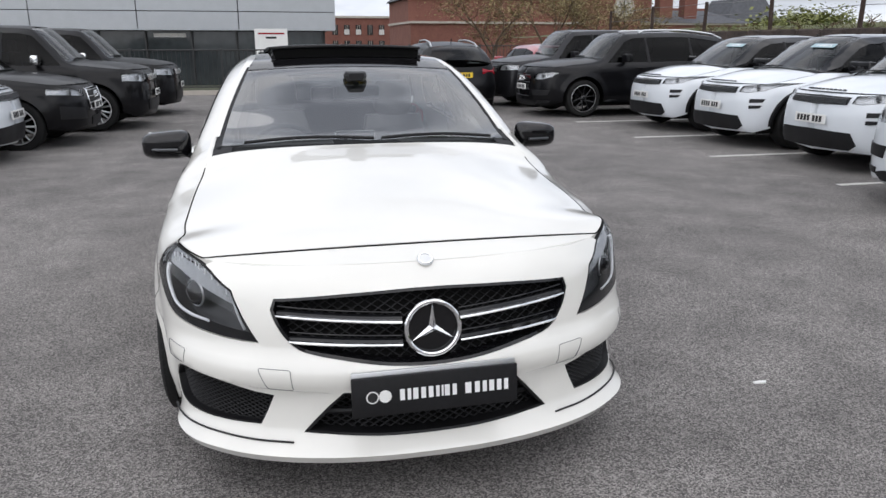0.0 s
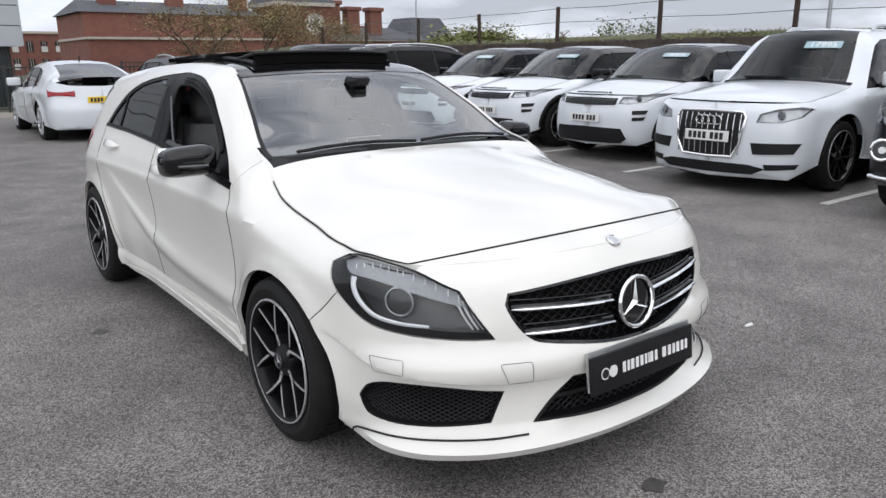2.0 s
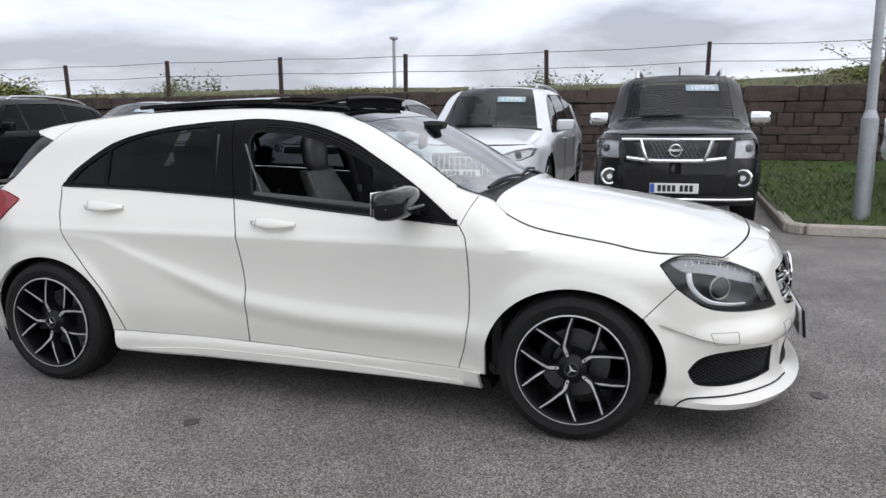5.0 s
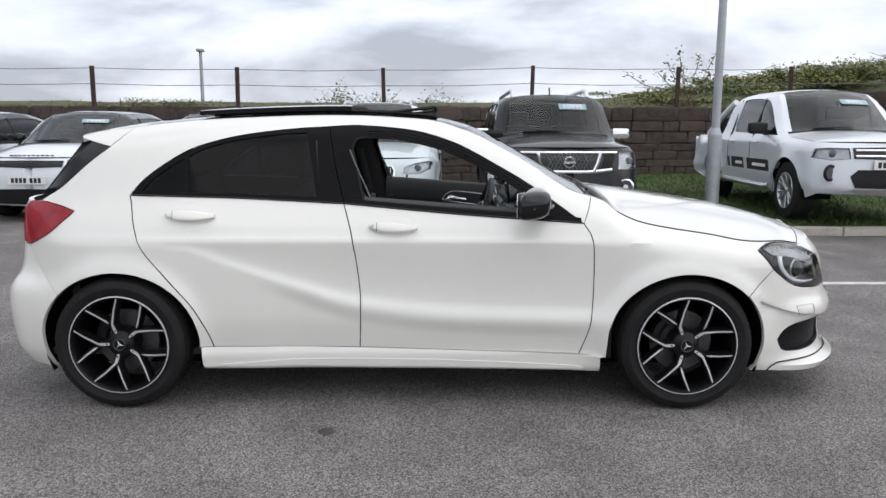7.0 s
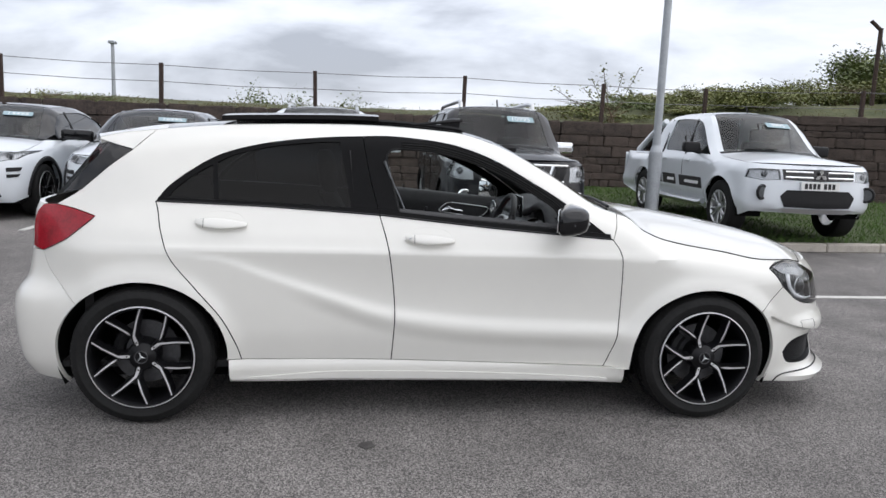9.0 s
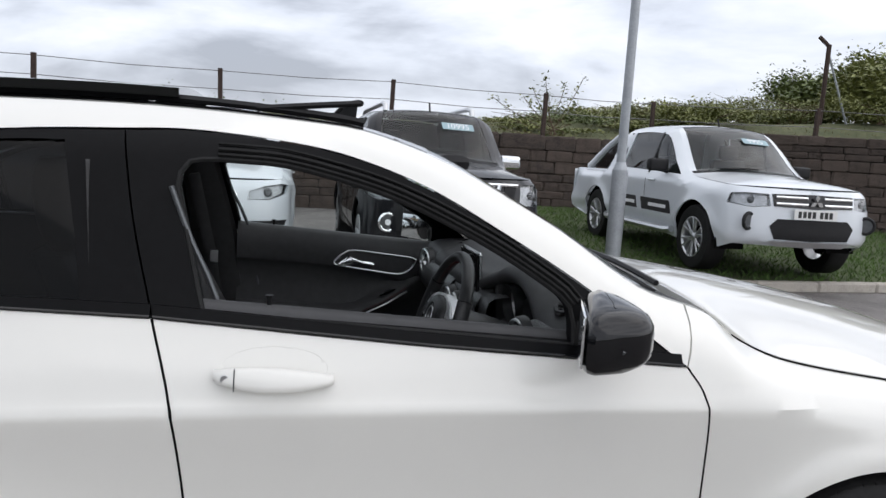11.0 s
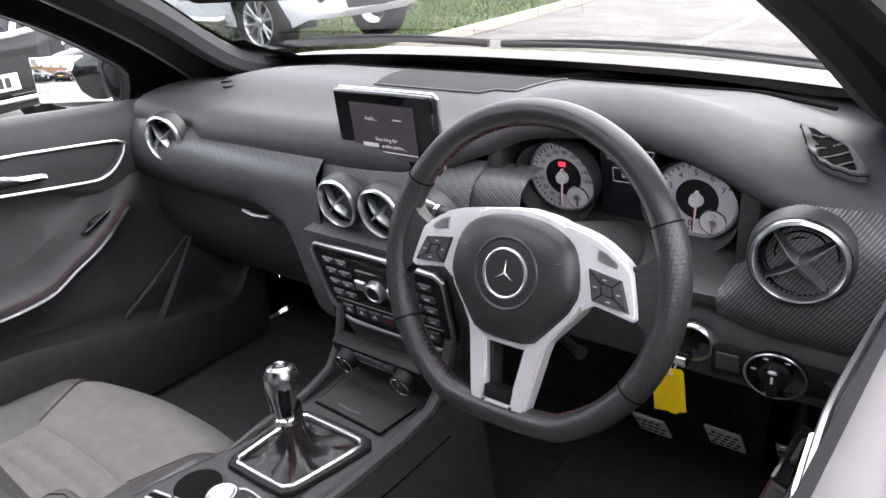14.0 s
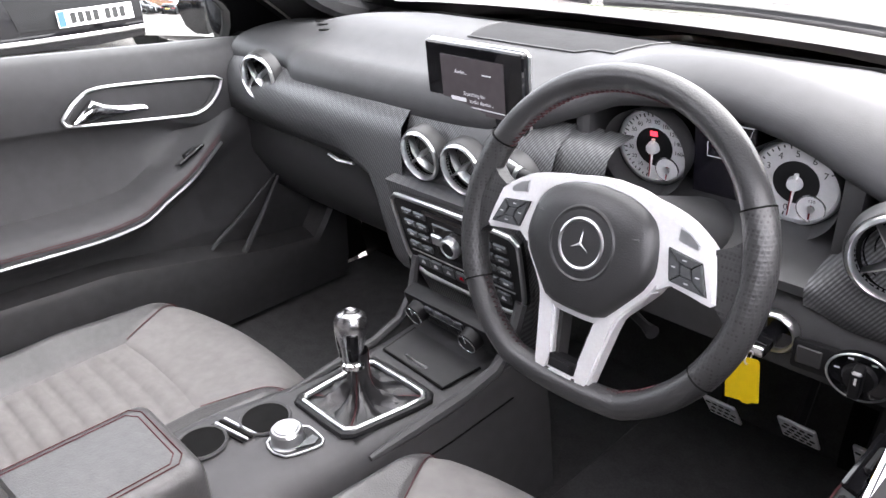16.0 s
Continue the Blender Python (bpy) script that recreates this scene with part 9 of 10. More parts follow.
# left row and the cars at the back
sh = Shell(4.75, 1.92, 1.76, 2.745, 0.86, 1.0, 1.14, 1.10, -1.0, -0.42, 1.80, 1.05, 0.385, 0.28, 0.22, 0.18, 0.12, 0.06)
RR = dict(wheels="silver", lamp=[(0.58, 0.82), (0.60, 0.96), (0.80, 0.98), (0.93, 0.97), (0.93, 0.84)], grille=[(0.0, 0.83), (0.52, 0.84), (0.54, 0.955), (0.0, 0.96)], low=[(0.0, 0.32), (0.6, 0.34), (0.6, 0.52), (0.0, 0.52)],
          plate=(0.62, False), bars="h", posts=(0.0, 0.9), mirrors=M_CHROME, cladding=False, group="cars parked in the opposite row")


def tail_at(sh, x, y):
    return (x + sh.yf, y, 0)


for y, x in ((10.35, -2.35), (13.0, -2.15)):
    parked("suv_car", "black sport utility car with silver wheels and mirrors", sh, M_BLACKPAINT, tail_at(sh, x, y), 90, **RR)
sh = Shell(4.4, 1.83, 1.59, 2.6, 0.88, 0.86, 1.02, 1.02, -0.98, -0.32, 1.60, 1.0, 0.34, 0.36, 0.3, 0.22, 0.25, 0.10)
parked("hatch_suv", "black compact sport utility car", sh, M_BLACKPAINT, tail_at(sh, -2.95, 8.1), 90, wheels="silver", lamp=[(0.48, 0.72), (0.50, 0.82), (0.72, 0.85), (0.88, 0.85), (0.88, 0.76)],
       grille=[(0.0, 0.50), (0.34, 0.51), (0.42, 0.66), (0.40, 0.82), (0.0, 0.83)], low=[(0.0, 0.28), (0.3, 0.29), (0.3, 0.42), (0.0, 0.42)], fogs=[([(0.50, 0.40), (0.84, 0.42), (0.84, 0.60), (0.54, 0.56)], M_PLASTIC)],
       badge="rings", plate=(0.58, False), bars="h", chrome=True, posts=(0.0, 0.85), cladding=False, group="cars parked in the opposite row")
sh = evoque()
parked("suv_car", "white sport utility car with black lower bumper", sh, M_COOLWHITE, tail_at(sh, -3.55, 6.2), 90, **{**EV, "group": "cars parked in the opposite row"})
# seen from behind: white saloon and black compact car by the railings
sh = Shell(4.7, 1.83, 1.43, 2.81, 0.88, 0.78, 0.95, 0.93, -0.85, -0.15, 1.15, 0.98, 0.335, 0.40, 0.34, 0.24, 0.10, 0.05, 0.24)
parked("saloon_car", "white saloon car with red tail lamps, seen from behind", sh, M_COOLWHITE, (1.45, 13.3, 0), 180, wheels="silver", cladding=False, lamp=[(0.5, 0.64), (0.52, 0.72), (0.86, 0.74), (0.86, 0.66)], plate=(0.0, False),
       tail=[(sh.yr - 0.30, 0, 0.80), (sh.yr, 0.45, 0.80), (sh.yr, 0.45, 0.90), (sh.yr - 0.36, 0, 0.92)], rear_plate=0.74, posts=(0.0, 0.9), group="cars by the railings")
sh = Shell(4.42, 1.80, 1.50, 2.70, 0.90, 0.82, 1.0, 0.98, -0.92, -0.2, 1.55, 0.96, 0.34, 0.38, 0.3, 0.22, 0.25, 0.08)
parked("hatch_suv", "black compact car with roof rails and red tail lamps", sh, M_BLACKPAINT, (3.75, 13.6, 0), 180, wheels="silver", cladding=False, lamp=[(0.5, 0.64), (0.52, 0.76), (0.84, 0.78), (0.84, 0.68)], plate=(0.0, False),
       tail=[(sh.yr - 0.24, 0, 0.80), (sh.yr, 0.50, 0.82), (sh.yr, 0.50, 0.93), (sh.yr - 0.30, 0, 0.96)], rear_plate=0.80, posts=(0.0, 0.9), rails_on=True, group="cars by the railings")
sh = Shell(4.2, 1.75, 1.45, 2.6, 0.85, 0.78, 0.95, 0.94, -0.9, -0.2, 1.5, 0.95, 0.32, 0.38, 0.3, 0.22, 0.25, 0.08)
parked("hatchback_car", "dark red hatchback car by the railings", sh, M_REDPAINT, (6.9, 15.2, 0), 180, wheels="silver", cladding=False, lamp=[(0.5, 0.64), (0.52, 0.76), (0.8, 0.78), (0.8, 0.68)], plate=(0.0, False),
       tail=[(sh.yr - 0.24, 0, 0.78), (sh.yr, 0.50, 0.80), (sh.yr, 0.50, 0.92), (sh.yr - 0.30, 0, 0.94)], rear_plate=0.62, posts=(0.0, 0.9), group="cars by the railings")

# pick-up on the grass
sh = Shell(5.1, 1.86, 1.76, 3.0, 0.86, 1.00, 1.13, 1.10, -1.06, -0.30, 0.95, 1.06, 0.385, 0.30, 0.14, 0.17, 0.02, 0.04, 0.44)
sh.rail_z = smooth_fn([(sh.yf, 1.02), (sh.yf + 0.25, 1.03), (-1.31, 1.08), (-1.06, 1.13), (-0.30, 1.69), (0.3, 1.725), (0.95, 1.69), (1.06, 1.62), (1.34, 1.10), (1.42, 1.07), (2.4, 1.05), (sh.yr, 1.05)])
sh.rows[8], sh.rows[9] = (0.95, 0.98, 1.73), (1.36, 1.30, 1.12)
for k2, nm in enumerate(("ry", "cy", "cz")):
    fn = smooth_fn([(a, r[k2]) for a, r in zip(np.arange(10.0), sh.rows)])
    if k2 == 0:
        sh.ry = fn
    elif k2 == 1:
        sh.cy = fn
    else:
        sh.cz = fn


def pickup_extras(car, sh):
    """Load bed, sports bar, side stickers, skid plate and step bar."""
    part("load_bed", box(-0.80, 0.80, 1.42, sh.yr - 0.06, 0.62, 0.66), M_PLASTIC, car)
    for sg in (-1, 1):
        part("bed_rail", tube([(sg * 0.80, 1.40, 1.06), (sg * 0.80, sh.yr - 0.1, 1.05)], 0.03, 6), M_COOLWHITE, car)
        part("sports_bar", tube([(sg * 0.66, 1.30, 1.62), (sg * 0.70, 1.75, 1.42), (sg * 0.74, 2.3, 1.10)], [0.05, 0.05, 0.07], 8), M_COOLWHITE, car)
        wing = [(sg * 0.70, 1.42, 1.10), (sg * 0.67, 1.42, 1.52), (sg * 0.70, 1.75, 1.38), (sg * 0.74, 2.2, 1.10)]
        part("bar_panel", (wing, [(0, 1, 2, 3)]), M_GLOSSBLACK, car)
        part("step_bar", tube([(sg * 0.93, -1.0, 0.42), (sg * 0.95, -0.9, 0.40), (sg * 0.95, 0.95, 0.40), (sg * 0.93, 1.05, 0.42)], 0.045, 8), M_SATIN, car)
        for y0, y1 in ((-0.95, -0.12), (0.02, 0.55), (0.62, 0.72)):
            st = clean([(sh.s(y0), 0.60), (sh.s(y1), 0.60), (sh.s(y1 + 0.08), 0.76), (sh.s(y0 + 0.08), 0.76)], 0.01)
            g = sheet(st, [], sh.wall, 0.1, 0.0, 0.004)
            part("side_sticker", g if sg < 0 else flip(g), M_INK, car, "black side sticker with pale bars")
        for y0, y1 in ((-0.80, -0.3), (0.12, 0.4)):
            st = clean([(sh.s(y0), 0.655), (sh.s(y1), 0.655), (sh.s(y1), 0.70), (sh.s(y0), 0.70)], 0.01)
            g = sheet(st, [], sh.wall, 0.1, 0.0, 0.007)
            part("sticker_bar", g if sg < 0 else flip(g), M_PRINT, car)
        c = sh.wall(sh.sa(sg * 0.70), 0.66, 0.02)
        fl = part("fog_lamp", ring(0.085, 0.02, Matrix.Translation(c) @ pose(0, 0, 0, 90, 0, sg * 25), 24, 8), M_PLASTIC, car)
        part("fog_glass", disc(0.07, 0.03, Matrix.Translation(c) @ pose(0, 0, 0, 90, 0, sg * 25) @ pose(0, 0, -0.02), 20), M_LAMPBOWL, fl)
    sp = clean(sh.face([(-0.50, 0.46), (0.50, 0.46), (0.40, 0.40), (-0.40, 0.40)]), 0.01)
    part("skid_plate", sheet(sp, [], sh.wall, 0.08, 0.02, 0.03), M_SATIN, car)
    for z in (0.865, 0.935):
        for sg in (-1, 1):
            w = sh.wall(np.array([sh.sa(sg * a) for a in np.linspace(0.10, 0.46, 6)]), np.full(6, z), 0.026)
            part("grille_trim", tube([tuple(p) for p in w], 0.016, 6), M_CHROME, car)


a_p = 178.0
parked("pickup_truck", "white double-cab pick-up truck on the grass verge", sh, M_COOLWHITE, (7.05, -5.70, 0.14), a_p + 90, wheels="tall", lamp=[(0.50, 0.83), (0.52, 0.96), (0.74, 0.965), (0.86, 0.95), (0.87, 0.84), (0.7, 0.81)],
              grille=[(0.0, 0.82), (0.47, 0.835), (0.49, 0.965), (0.0, 0.975)], low=[(0.0, 0.47), (0.44, 0.48), (0.50, 0.62), (0.42, 0.70), (0.0, 0.70)], badge="diamonds", plate=(0.76, False), bars=False, posts=(-0.15, 0.80),
              price="9995", mirrors=M_PLASTIC, cladding=False, extra=pickup_extras, group="", quarter=False)


# ---- the yard and what lies round it ----
M_ASPHALT = bpy.data.materials.new("asphalt")
M_ASPHALT.use_nodes = True
an, al = M_ASPHALT.node_tree.nodes, M_ASPHALT.node_tree.links
ab = an["Principled BSDF"]
ab.inputs["Roughness"].default_value = 0.82
aco = an.new("ShaderNodeTexCoord")
avo = an.new("ShaderNodeTexVoronoi")
avo.inputs["Scale"].default_value = 185.0
al.new(aco.outputs["Object"], avo.inputs["Vector"])
an1, an2, an3 = an.new("ShaderNodeTexNoise"), an.new("ShaderNodeTexNoise"), an.new("ShaderNodeTexNoise")
for t, sc, de in ((an1, 0.35, 5), (an2, 2.2, 6), (an3, 60.0, 3)):
    t.inputs["Scale"].default_value, t.inputs["Detail"].default_value = sc, de
    al.new(aco.outputs["Object"], t.inputs[0])
arp = an.new("ShaderNodeValToRGB")
arp.color_ramp.elements[0].color, arp.color_ramp.elements[1].color = (0.054, 0.050, 0.048, 1), (0.32, 0.30, 0.283, 1)
arp.color_ramp.elements[0].position, arp.color_ramp.elements[1].position = 0.10, 0.95
am_ = arp.color_ramp.elements.new(0.5)
am_.color = (0.148, 0.138, 0.132, 1)
sep = an.new("ShaderNodeSeparateColor")
al.new(avo.outputs["Color"], sep.inputs[0])
al.new(sep.outputs[0], arp.inputs[0])
amx = an.new("ShaderNodeMix")
amx.data_type, amx.blend_type = "RGBA", "MULTIPLY"
amx.inputs[0].default_value = 1.0
asum = an.new("ShaderNodeMath")
asum.operation = "ADD"
al.new(an1.outputs["Fac"], asum.inputs[0])
al.new(an2.outputs["Fac"], asum.inputs[1])
amr = an.new("ShaderNodeMapRange")
amr.inputs[1].default_value, amr.inputs[2].default_value, amr.inputs[3].default_value, amr.inputs[4].default_value = 0.75, 1.25, 0.72, 1.28
al.new(asum.outputs[0], amr.inputs[0])
acc = an.new("ShaderNodeCombineColor")
for q in range(3):
    al.new(amr.outputs[0], acc.inputs[q])
al.new(arp.outputs[0], amx.inputs[6])
al.new(acc.outputs[0], amx.inputs[7])
al.new(amx.outputs[2], ab.inputs["Base Color"])
abp = an.new("ShaderNodeBump")
abp.inputs["Strength"].default_value, abp.inputs["Distance"].default_value = 0.7, 0.006
al.new(avo.outputs["Distance"], abp.inputs["Height"])
al.new(abp.outputs[0], ab.inputs["Normal"])

M_LINE = mat("road_marking", (0.55, 0.54, 0.51), 0.7, vary=0.25, scale=9, bump=0.3, bscale=120)
M_KERB = mat("kerb_stone", (0.36, 0.33, 0.29), 0.85, vary=0.2, scale=6, bump=0.4, bscale=90, obj_vary=0.5)
M_SOIL = mat("verge_soil", (0.045, 0.060, 0.016), 0.95, vary=0.5, scale=3, bump=0.6, bscale=40)
M_GRASS = mat("grass_blades", (0.060, 0.115, 0.018), 0.7, vary=0.5, scale=2.0)
M_STONE = mat("wall_stone", (0.026, 0.021, 0.019), 0.92, base2=(0.088, 0.066, 0.055), vary=0.5, scale=2.2, bump=0.8, bscale=28, obj_vary=0.5)
M_MORTAR = mat("wall_joint", (0.035, 0.030, 0.027), 0.95, vary=0.3, scale=10, bump=0.5, bscale=60)
M_POLE = mat("galvanised_steel", (0.36, 0.38, 0.40), 0.5, metal=0.5, vary=0.12, scale=6)
M_POST = mat("rusty_post", (0.045, 0.028, 0.022), 0.85, vary=0.4, scale=12, bump=0.4, bscale=120)
M_WIRE = mat("fence_wire", (0.20, 0.20, 0.20), 0.5, metal=0.6, vary=0.1, scale=10)
M_LEAF = mat("leaves", (0.10, 0.12, 0.03), 0.6, base2=(0.24, 0.25, 0.08), vary=0.5, scale=1.3)
M_LEAF_DK = mat("dark_leaves", (0.065, 0.095, 0.026), 0.6, base2=(0.15, 0.18, 0.055), vary=0.5, scale=1.6)
M_TWIG = mat("bare_twigs", (0.12, 0.085, 0.055), 0.9, vary=0.4, scale=8)
M_BUD = mat("budding_twigs", (0.18, 0.14, 0.07), 0.8, base2=(0.25, 0.21, 0.08), vary=0.5, scale=2)
M_BRICK = mat("red_brick", (0.14, 0.055, 0.042), 0.9, base2=(0.20, 0.085, 0.062), vary=0.4, scale=1.2, bump=0.3, bscale=18, obj_vary=0.3)
M_SLATE = mat("slate_roof", (0.075, 0.078, 0.088), 0.75, vary=0.3, scale=3, bump=0.4, bscale=14)
M_CLAD = mat("grey_cladding", (0.40, 0.42, 0.44), 0.42, metal=0.3, vary=0.05, scale=3)
M_OFFICE = mat("office_glass", (0.030, 0.036, 0.038), 0.12, vary=0.4, scale=0.5, coat=0.6)
M_FRAME = mat("dark_frame", (0.02, 0.021, 0.022), 0.45, vary=0.2, scale=6)
M_STONEW = mat("pale_stone", (0.42, 0.38, 0.33), 0.85, vary=0.15, scale=4)
M_BRICKPALE = mat("window_pale", (0.55, 0.54, 0.52), 0.5, vary=0.15, scale=4)

tagged(part("ground", ([(-900, -900, -0.02), (900, -900, -0.02), (900, 900, -0.02), (-900, 900, -0.02)], [(0, 1, 2, 3)]), mat("far_ground", (0.06, 0.065, 0.04), 0.95, vary=0.3, scale=0.3)), "far open ground", "ground", kind="structure")
tagged(part("road", box(-30, 13.4, -30, 19.6, -0.015, 0.0), M_ASPHALT), "worn grey asphalt of the sales yard", "road", kind="structure")

# bay lines
for y, x0, x1 in ((9.05, 5.4, 9.8), (6.58, 5.35, 9.8), (4.42, 5.35, 9.8), (2.25, 5.5, 9.8), (-0.36, 5.3, 9.5), (11.6, 5.6, 9.5)):
    tagged(part("bay_line", box(x0, x1, y - 0.045, y + 0.045, 0.0, 0.004, 0.0), M_LINE), "worn white painted bay line", "road marking", "bay lines")
tagged(part("bay_line", moved(box(-0.045, 0.045, -6.0, 0, 0.0, 0.004), Matrix.Translation((2.06, -3.4, 0)) @ pose(0, 0, 0, 0, 0, 0.5)), M_LINE), "worn white painted line across the yard", "road marking", "bay lines")

# kerb and verge
KERB = [(10.6, -2.98), (5.15, -2.98), (5.02, -3.12), (4.98, -5.2), (5.15, -8.5), (5.6, -14.0), (6.0, -22.0)]
kp = []
for (xa, ya), (xb, yb) in zip(KERB[:-1], KERB[1:]):
    d = math.hypot(xb - xa, yb - ya)
    n = max(1, round(d / 0.9))
    for k in range(n):
        kp.append((xa + (xb - xa) * k / n, ya + (yb - ya) * k / n, xa + (xb - xa) * (k + 1) / n, ya + (yb - ya) * (k + 1) / n))
kerb = thing("kerb", "pale concrete kerb stones edging the verge", "kerb", kind="structure")
for xa, ya, xb, yb in kp:
    ln = math.hypot(xb - xa, yb - ya)
    part("kerb_stone", moved(box(0.004, ln - 0.004, -0.065, 0.065, -0.01, 0.115, 0.018, 1), Matrix.Translation((xa, ya, 0)) @ pose(0, 0, 0, 0, 0, math.degrees(math.atan2(yb - ya, xb - xa)))), M_KERB, kerb)
vx = [(10.6, -2.95), (5.15, -2.95), (5.02, -3.12), (4.98, -5.2), (5.15, -8.5), (5.6, -14.0), (6.0, -22.0), (9.0, -22.0), (14, -9), (14, -2.95)]
vz = lambda x, y: 0.10 + 0.02 * max(0, x - 5.5) + 0.02 * noise.noise((x * 0.7, y * 0.7, 0))
vpoly = clean([p for a, b in zip(vx, vx[1:] + vx[:1]) for p in spline([a, b], 0.5)[:-1]], 0.01)
tagged(part("verge", sheet(vpoly, [], lambda a, b, o: np.stack([a, b, np.array([vz(x, y) for x, y in zip(a, b)])], -1), 0.5, 0.0), M_SOIL), "rough grass verge", "grass", kind="structure")


def blades(cnt, place, h, wd, seed, spread=0.5):
    """Many thin bent blades, one mesh."""
    rnd = random.Random(seed)
    vs, fs = [], []
    for _ in range(cnt):
        p = place(rnd)
        if p is None:
            continue
        a, hh = rnd.uniform(0, 6.28), h * rnd.uniform(0.5, 1.3)
        dx, dy = math.cos(a), math.sin(a)
        lx, ly = rnd.gauss(0, spread) * hh, rnd.gauss(0, spread) * hh
        k = len(vs)
        vs += [(p[0] - dx * wd, p[1] - dy * wd, p[2]), (p[0] + dx * wd, p[1] + dy * wd, p[2]), (p[0] + lx * 0.4 + dx * wd * 0.6, p[1] + ly * 0.4 + dy * wd * 0.6, p[2] + hh * 0.6), (p[0] + lx, p[1] + ly, p[2] + hh)]
        fs += [(k, k + 1, k + 2), (k, k + 2, k + 3)]
    return vs, fs


VP = np.array(vpoly)


def on_verge(r):
    x, y = r.uniform(5.0, 13.0), -3.0 - 11.0 * r.random()
    if not inside(vpoly, np.array([(x, y)]))[0]:
        return None
    return x, y, vz(x, y) - 0.01


tagged(part("grass", blades(26000, on_verge, 0.075, 0.006, 5), M_GRASS), "rough green grass on the verge", "grass", kind="stuff")

# stone wall: bends towards the yard at the corner
WALLS = [((13.4, 30.0), (13.4, -8.6), 1.82), ((13.4, -8.6), (7.4, -17.5), 2.15)]
stones_made = 0
for wi, ((xa, ya), (xb, yb), wh) in enumerate(WALLS):
    ln = math.hypot(xb - xa, yb - ya)
    ang = math.degrees(math.atan2(yb - ya, xb - xa))
    wm = Matrix.Translation((xa, ya, 0)) @ pose(0, 0, 0, 0, 0, ang)
    wl_ob = tagged(part("wall_east" if wi == 0 else "wall_south_east", box(0, ln, 0.03, 0.45, -0.05, wh - 0.03), M_MORTAR), "old dark stone retaining wall with rough coursed blocks", "stone wall", kind="structure")
    wl_ob.matrix_basis = wm
    rnd = random.Random(11 + wi)
    protos = []
    for k in range(14):
        bm = bmesh.new()
        bmesh.ops.create_cube(bm, size=1.0)
        bmesh.ops.bevel(bm, geom=bm.edges[:], offset=0.09, segments=1, affect="EDGES")
        for v in bm.verts:
            v.co += Vector((rnd.uniform(-0.03, 0.03), rnd.uniform(-0.08, 0.08), rnd.uniform(-0.05, 0.05)))
        me = bpy.data.meshes.new("stone")
        bm.to_mesh(me)
        bm.free()
        me.materials.append(M_STONE)
        protos.append(me)
    z = -0.02
    rest = []
    while z < wh - 0.06:
        ch = rnd.choice((0.14, 0.17, 0.20, 0.24, 0.28))
        if z + ch > wh - 0.2:
            ch = wh - z
        x = -rnd.uniform(0, 0.3)
        while x < ln:
            wd = rnd.uniform(0.24, 0.75) * (1.6 if z + ch >= wh - 0.01 else 1.0)
            m = Matrix.Translation((x + wd / 2, 0.06 - rnd.uniform(0, 0.035) - (0.02 if z + ch >= wh - 0.01 else 0), z + ch / 2)) @ Matrix.Diagonal((wd - 0.014, 0.16, ch - 0.012, 1))
            yy = ya - x if wi == 0 else None
            near = (wi == 0 and -9 < yy < 0.5) or (wi == 1 and x < 5.5)
            me = rnd.choice(protos)
            if near and stones_made < 300:
                so = new("stone", me)
                so.parent = wl_ob
                so.matrix_basis = m
                stones_made += 1
            else:
                rest.append(([tuple(m @ v.co) for v in me.vertices], [tuple(p.vertices) for p in me.polygons]))
            x += wd
        z += ch
    if rest:
        tagged(part("stonework", join(*rest), M_STONE, wl_ob, smooth=False), kind="stuff")

# bank behind the wall, rising to the south
def bank_z(x, y):
    up = sstep(-1.0, -14.0, y) * 0.65 + sstep(-13, -40, y) * 2.0
    return 1.74 + (0.35 + up) * float(sstep(13.6, 19.0, x + 0.45 * max(0.0, -8.6 - y))) + 0.12 * noise.noise((x * 0.5, y * 0.5, 1)) - 3.5 * float(sstep(20, 40, x)) * float(sstep(-2.0, 4.0, y))


def bank_at(a, b, o):
    return np.stack([a, b, np.array([bank_z(x, y) for x, y in zip(a, b)])], -1)


bpoly = clean([p for a, b in zip([(13.75, 40), (13.75, -8.5), (7.8, -17.6), (4, -50), (70, -50), (70, 40)], [(13.75, -8.5), (7.8, -17.6), (4, -50), (70, -50), (70, 40), (13.75, 40)]) for p in spline([a, b], 1.5)[:-1]], 0.01)
tagged(part("bank", sheet(bpoly, [], bank_at, 1.6, 0.0), mat("bank_turf", (0.045, 0.058, 0.020), 0.95, base2=(0.11, 0.11, 0.05), vary=0.5, scale=0.8, bump=0.6, bscale=12)), "rough grassy bank behind the wall", "grass", kind="structure")


def on_bank(r):
    y = r.uniform(-16, 24)
    x = 13.8 + abs(r.gauss(0, 1.6)) if y > -8.6 else 13.8 - (-8.6 - y) * 0.67 + abs(r.gauss(0, 2.0))
    return x, y, bank_z(x, y) - 0.03


tagged(part("bank_grass", blades(26000, on_bank, 0.085, 0.010, 6, 0.6), mat("dry_bank_grass", (0.085, 0.088, 0.028), 0.75, base2=(0.15, 0.125, 0.06), vary=0.5, scale=1.5)), "long tufted grass along the wall top", "grass", kind="stuff")


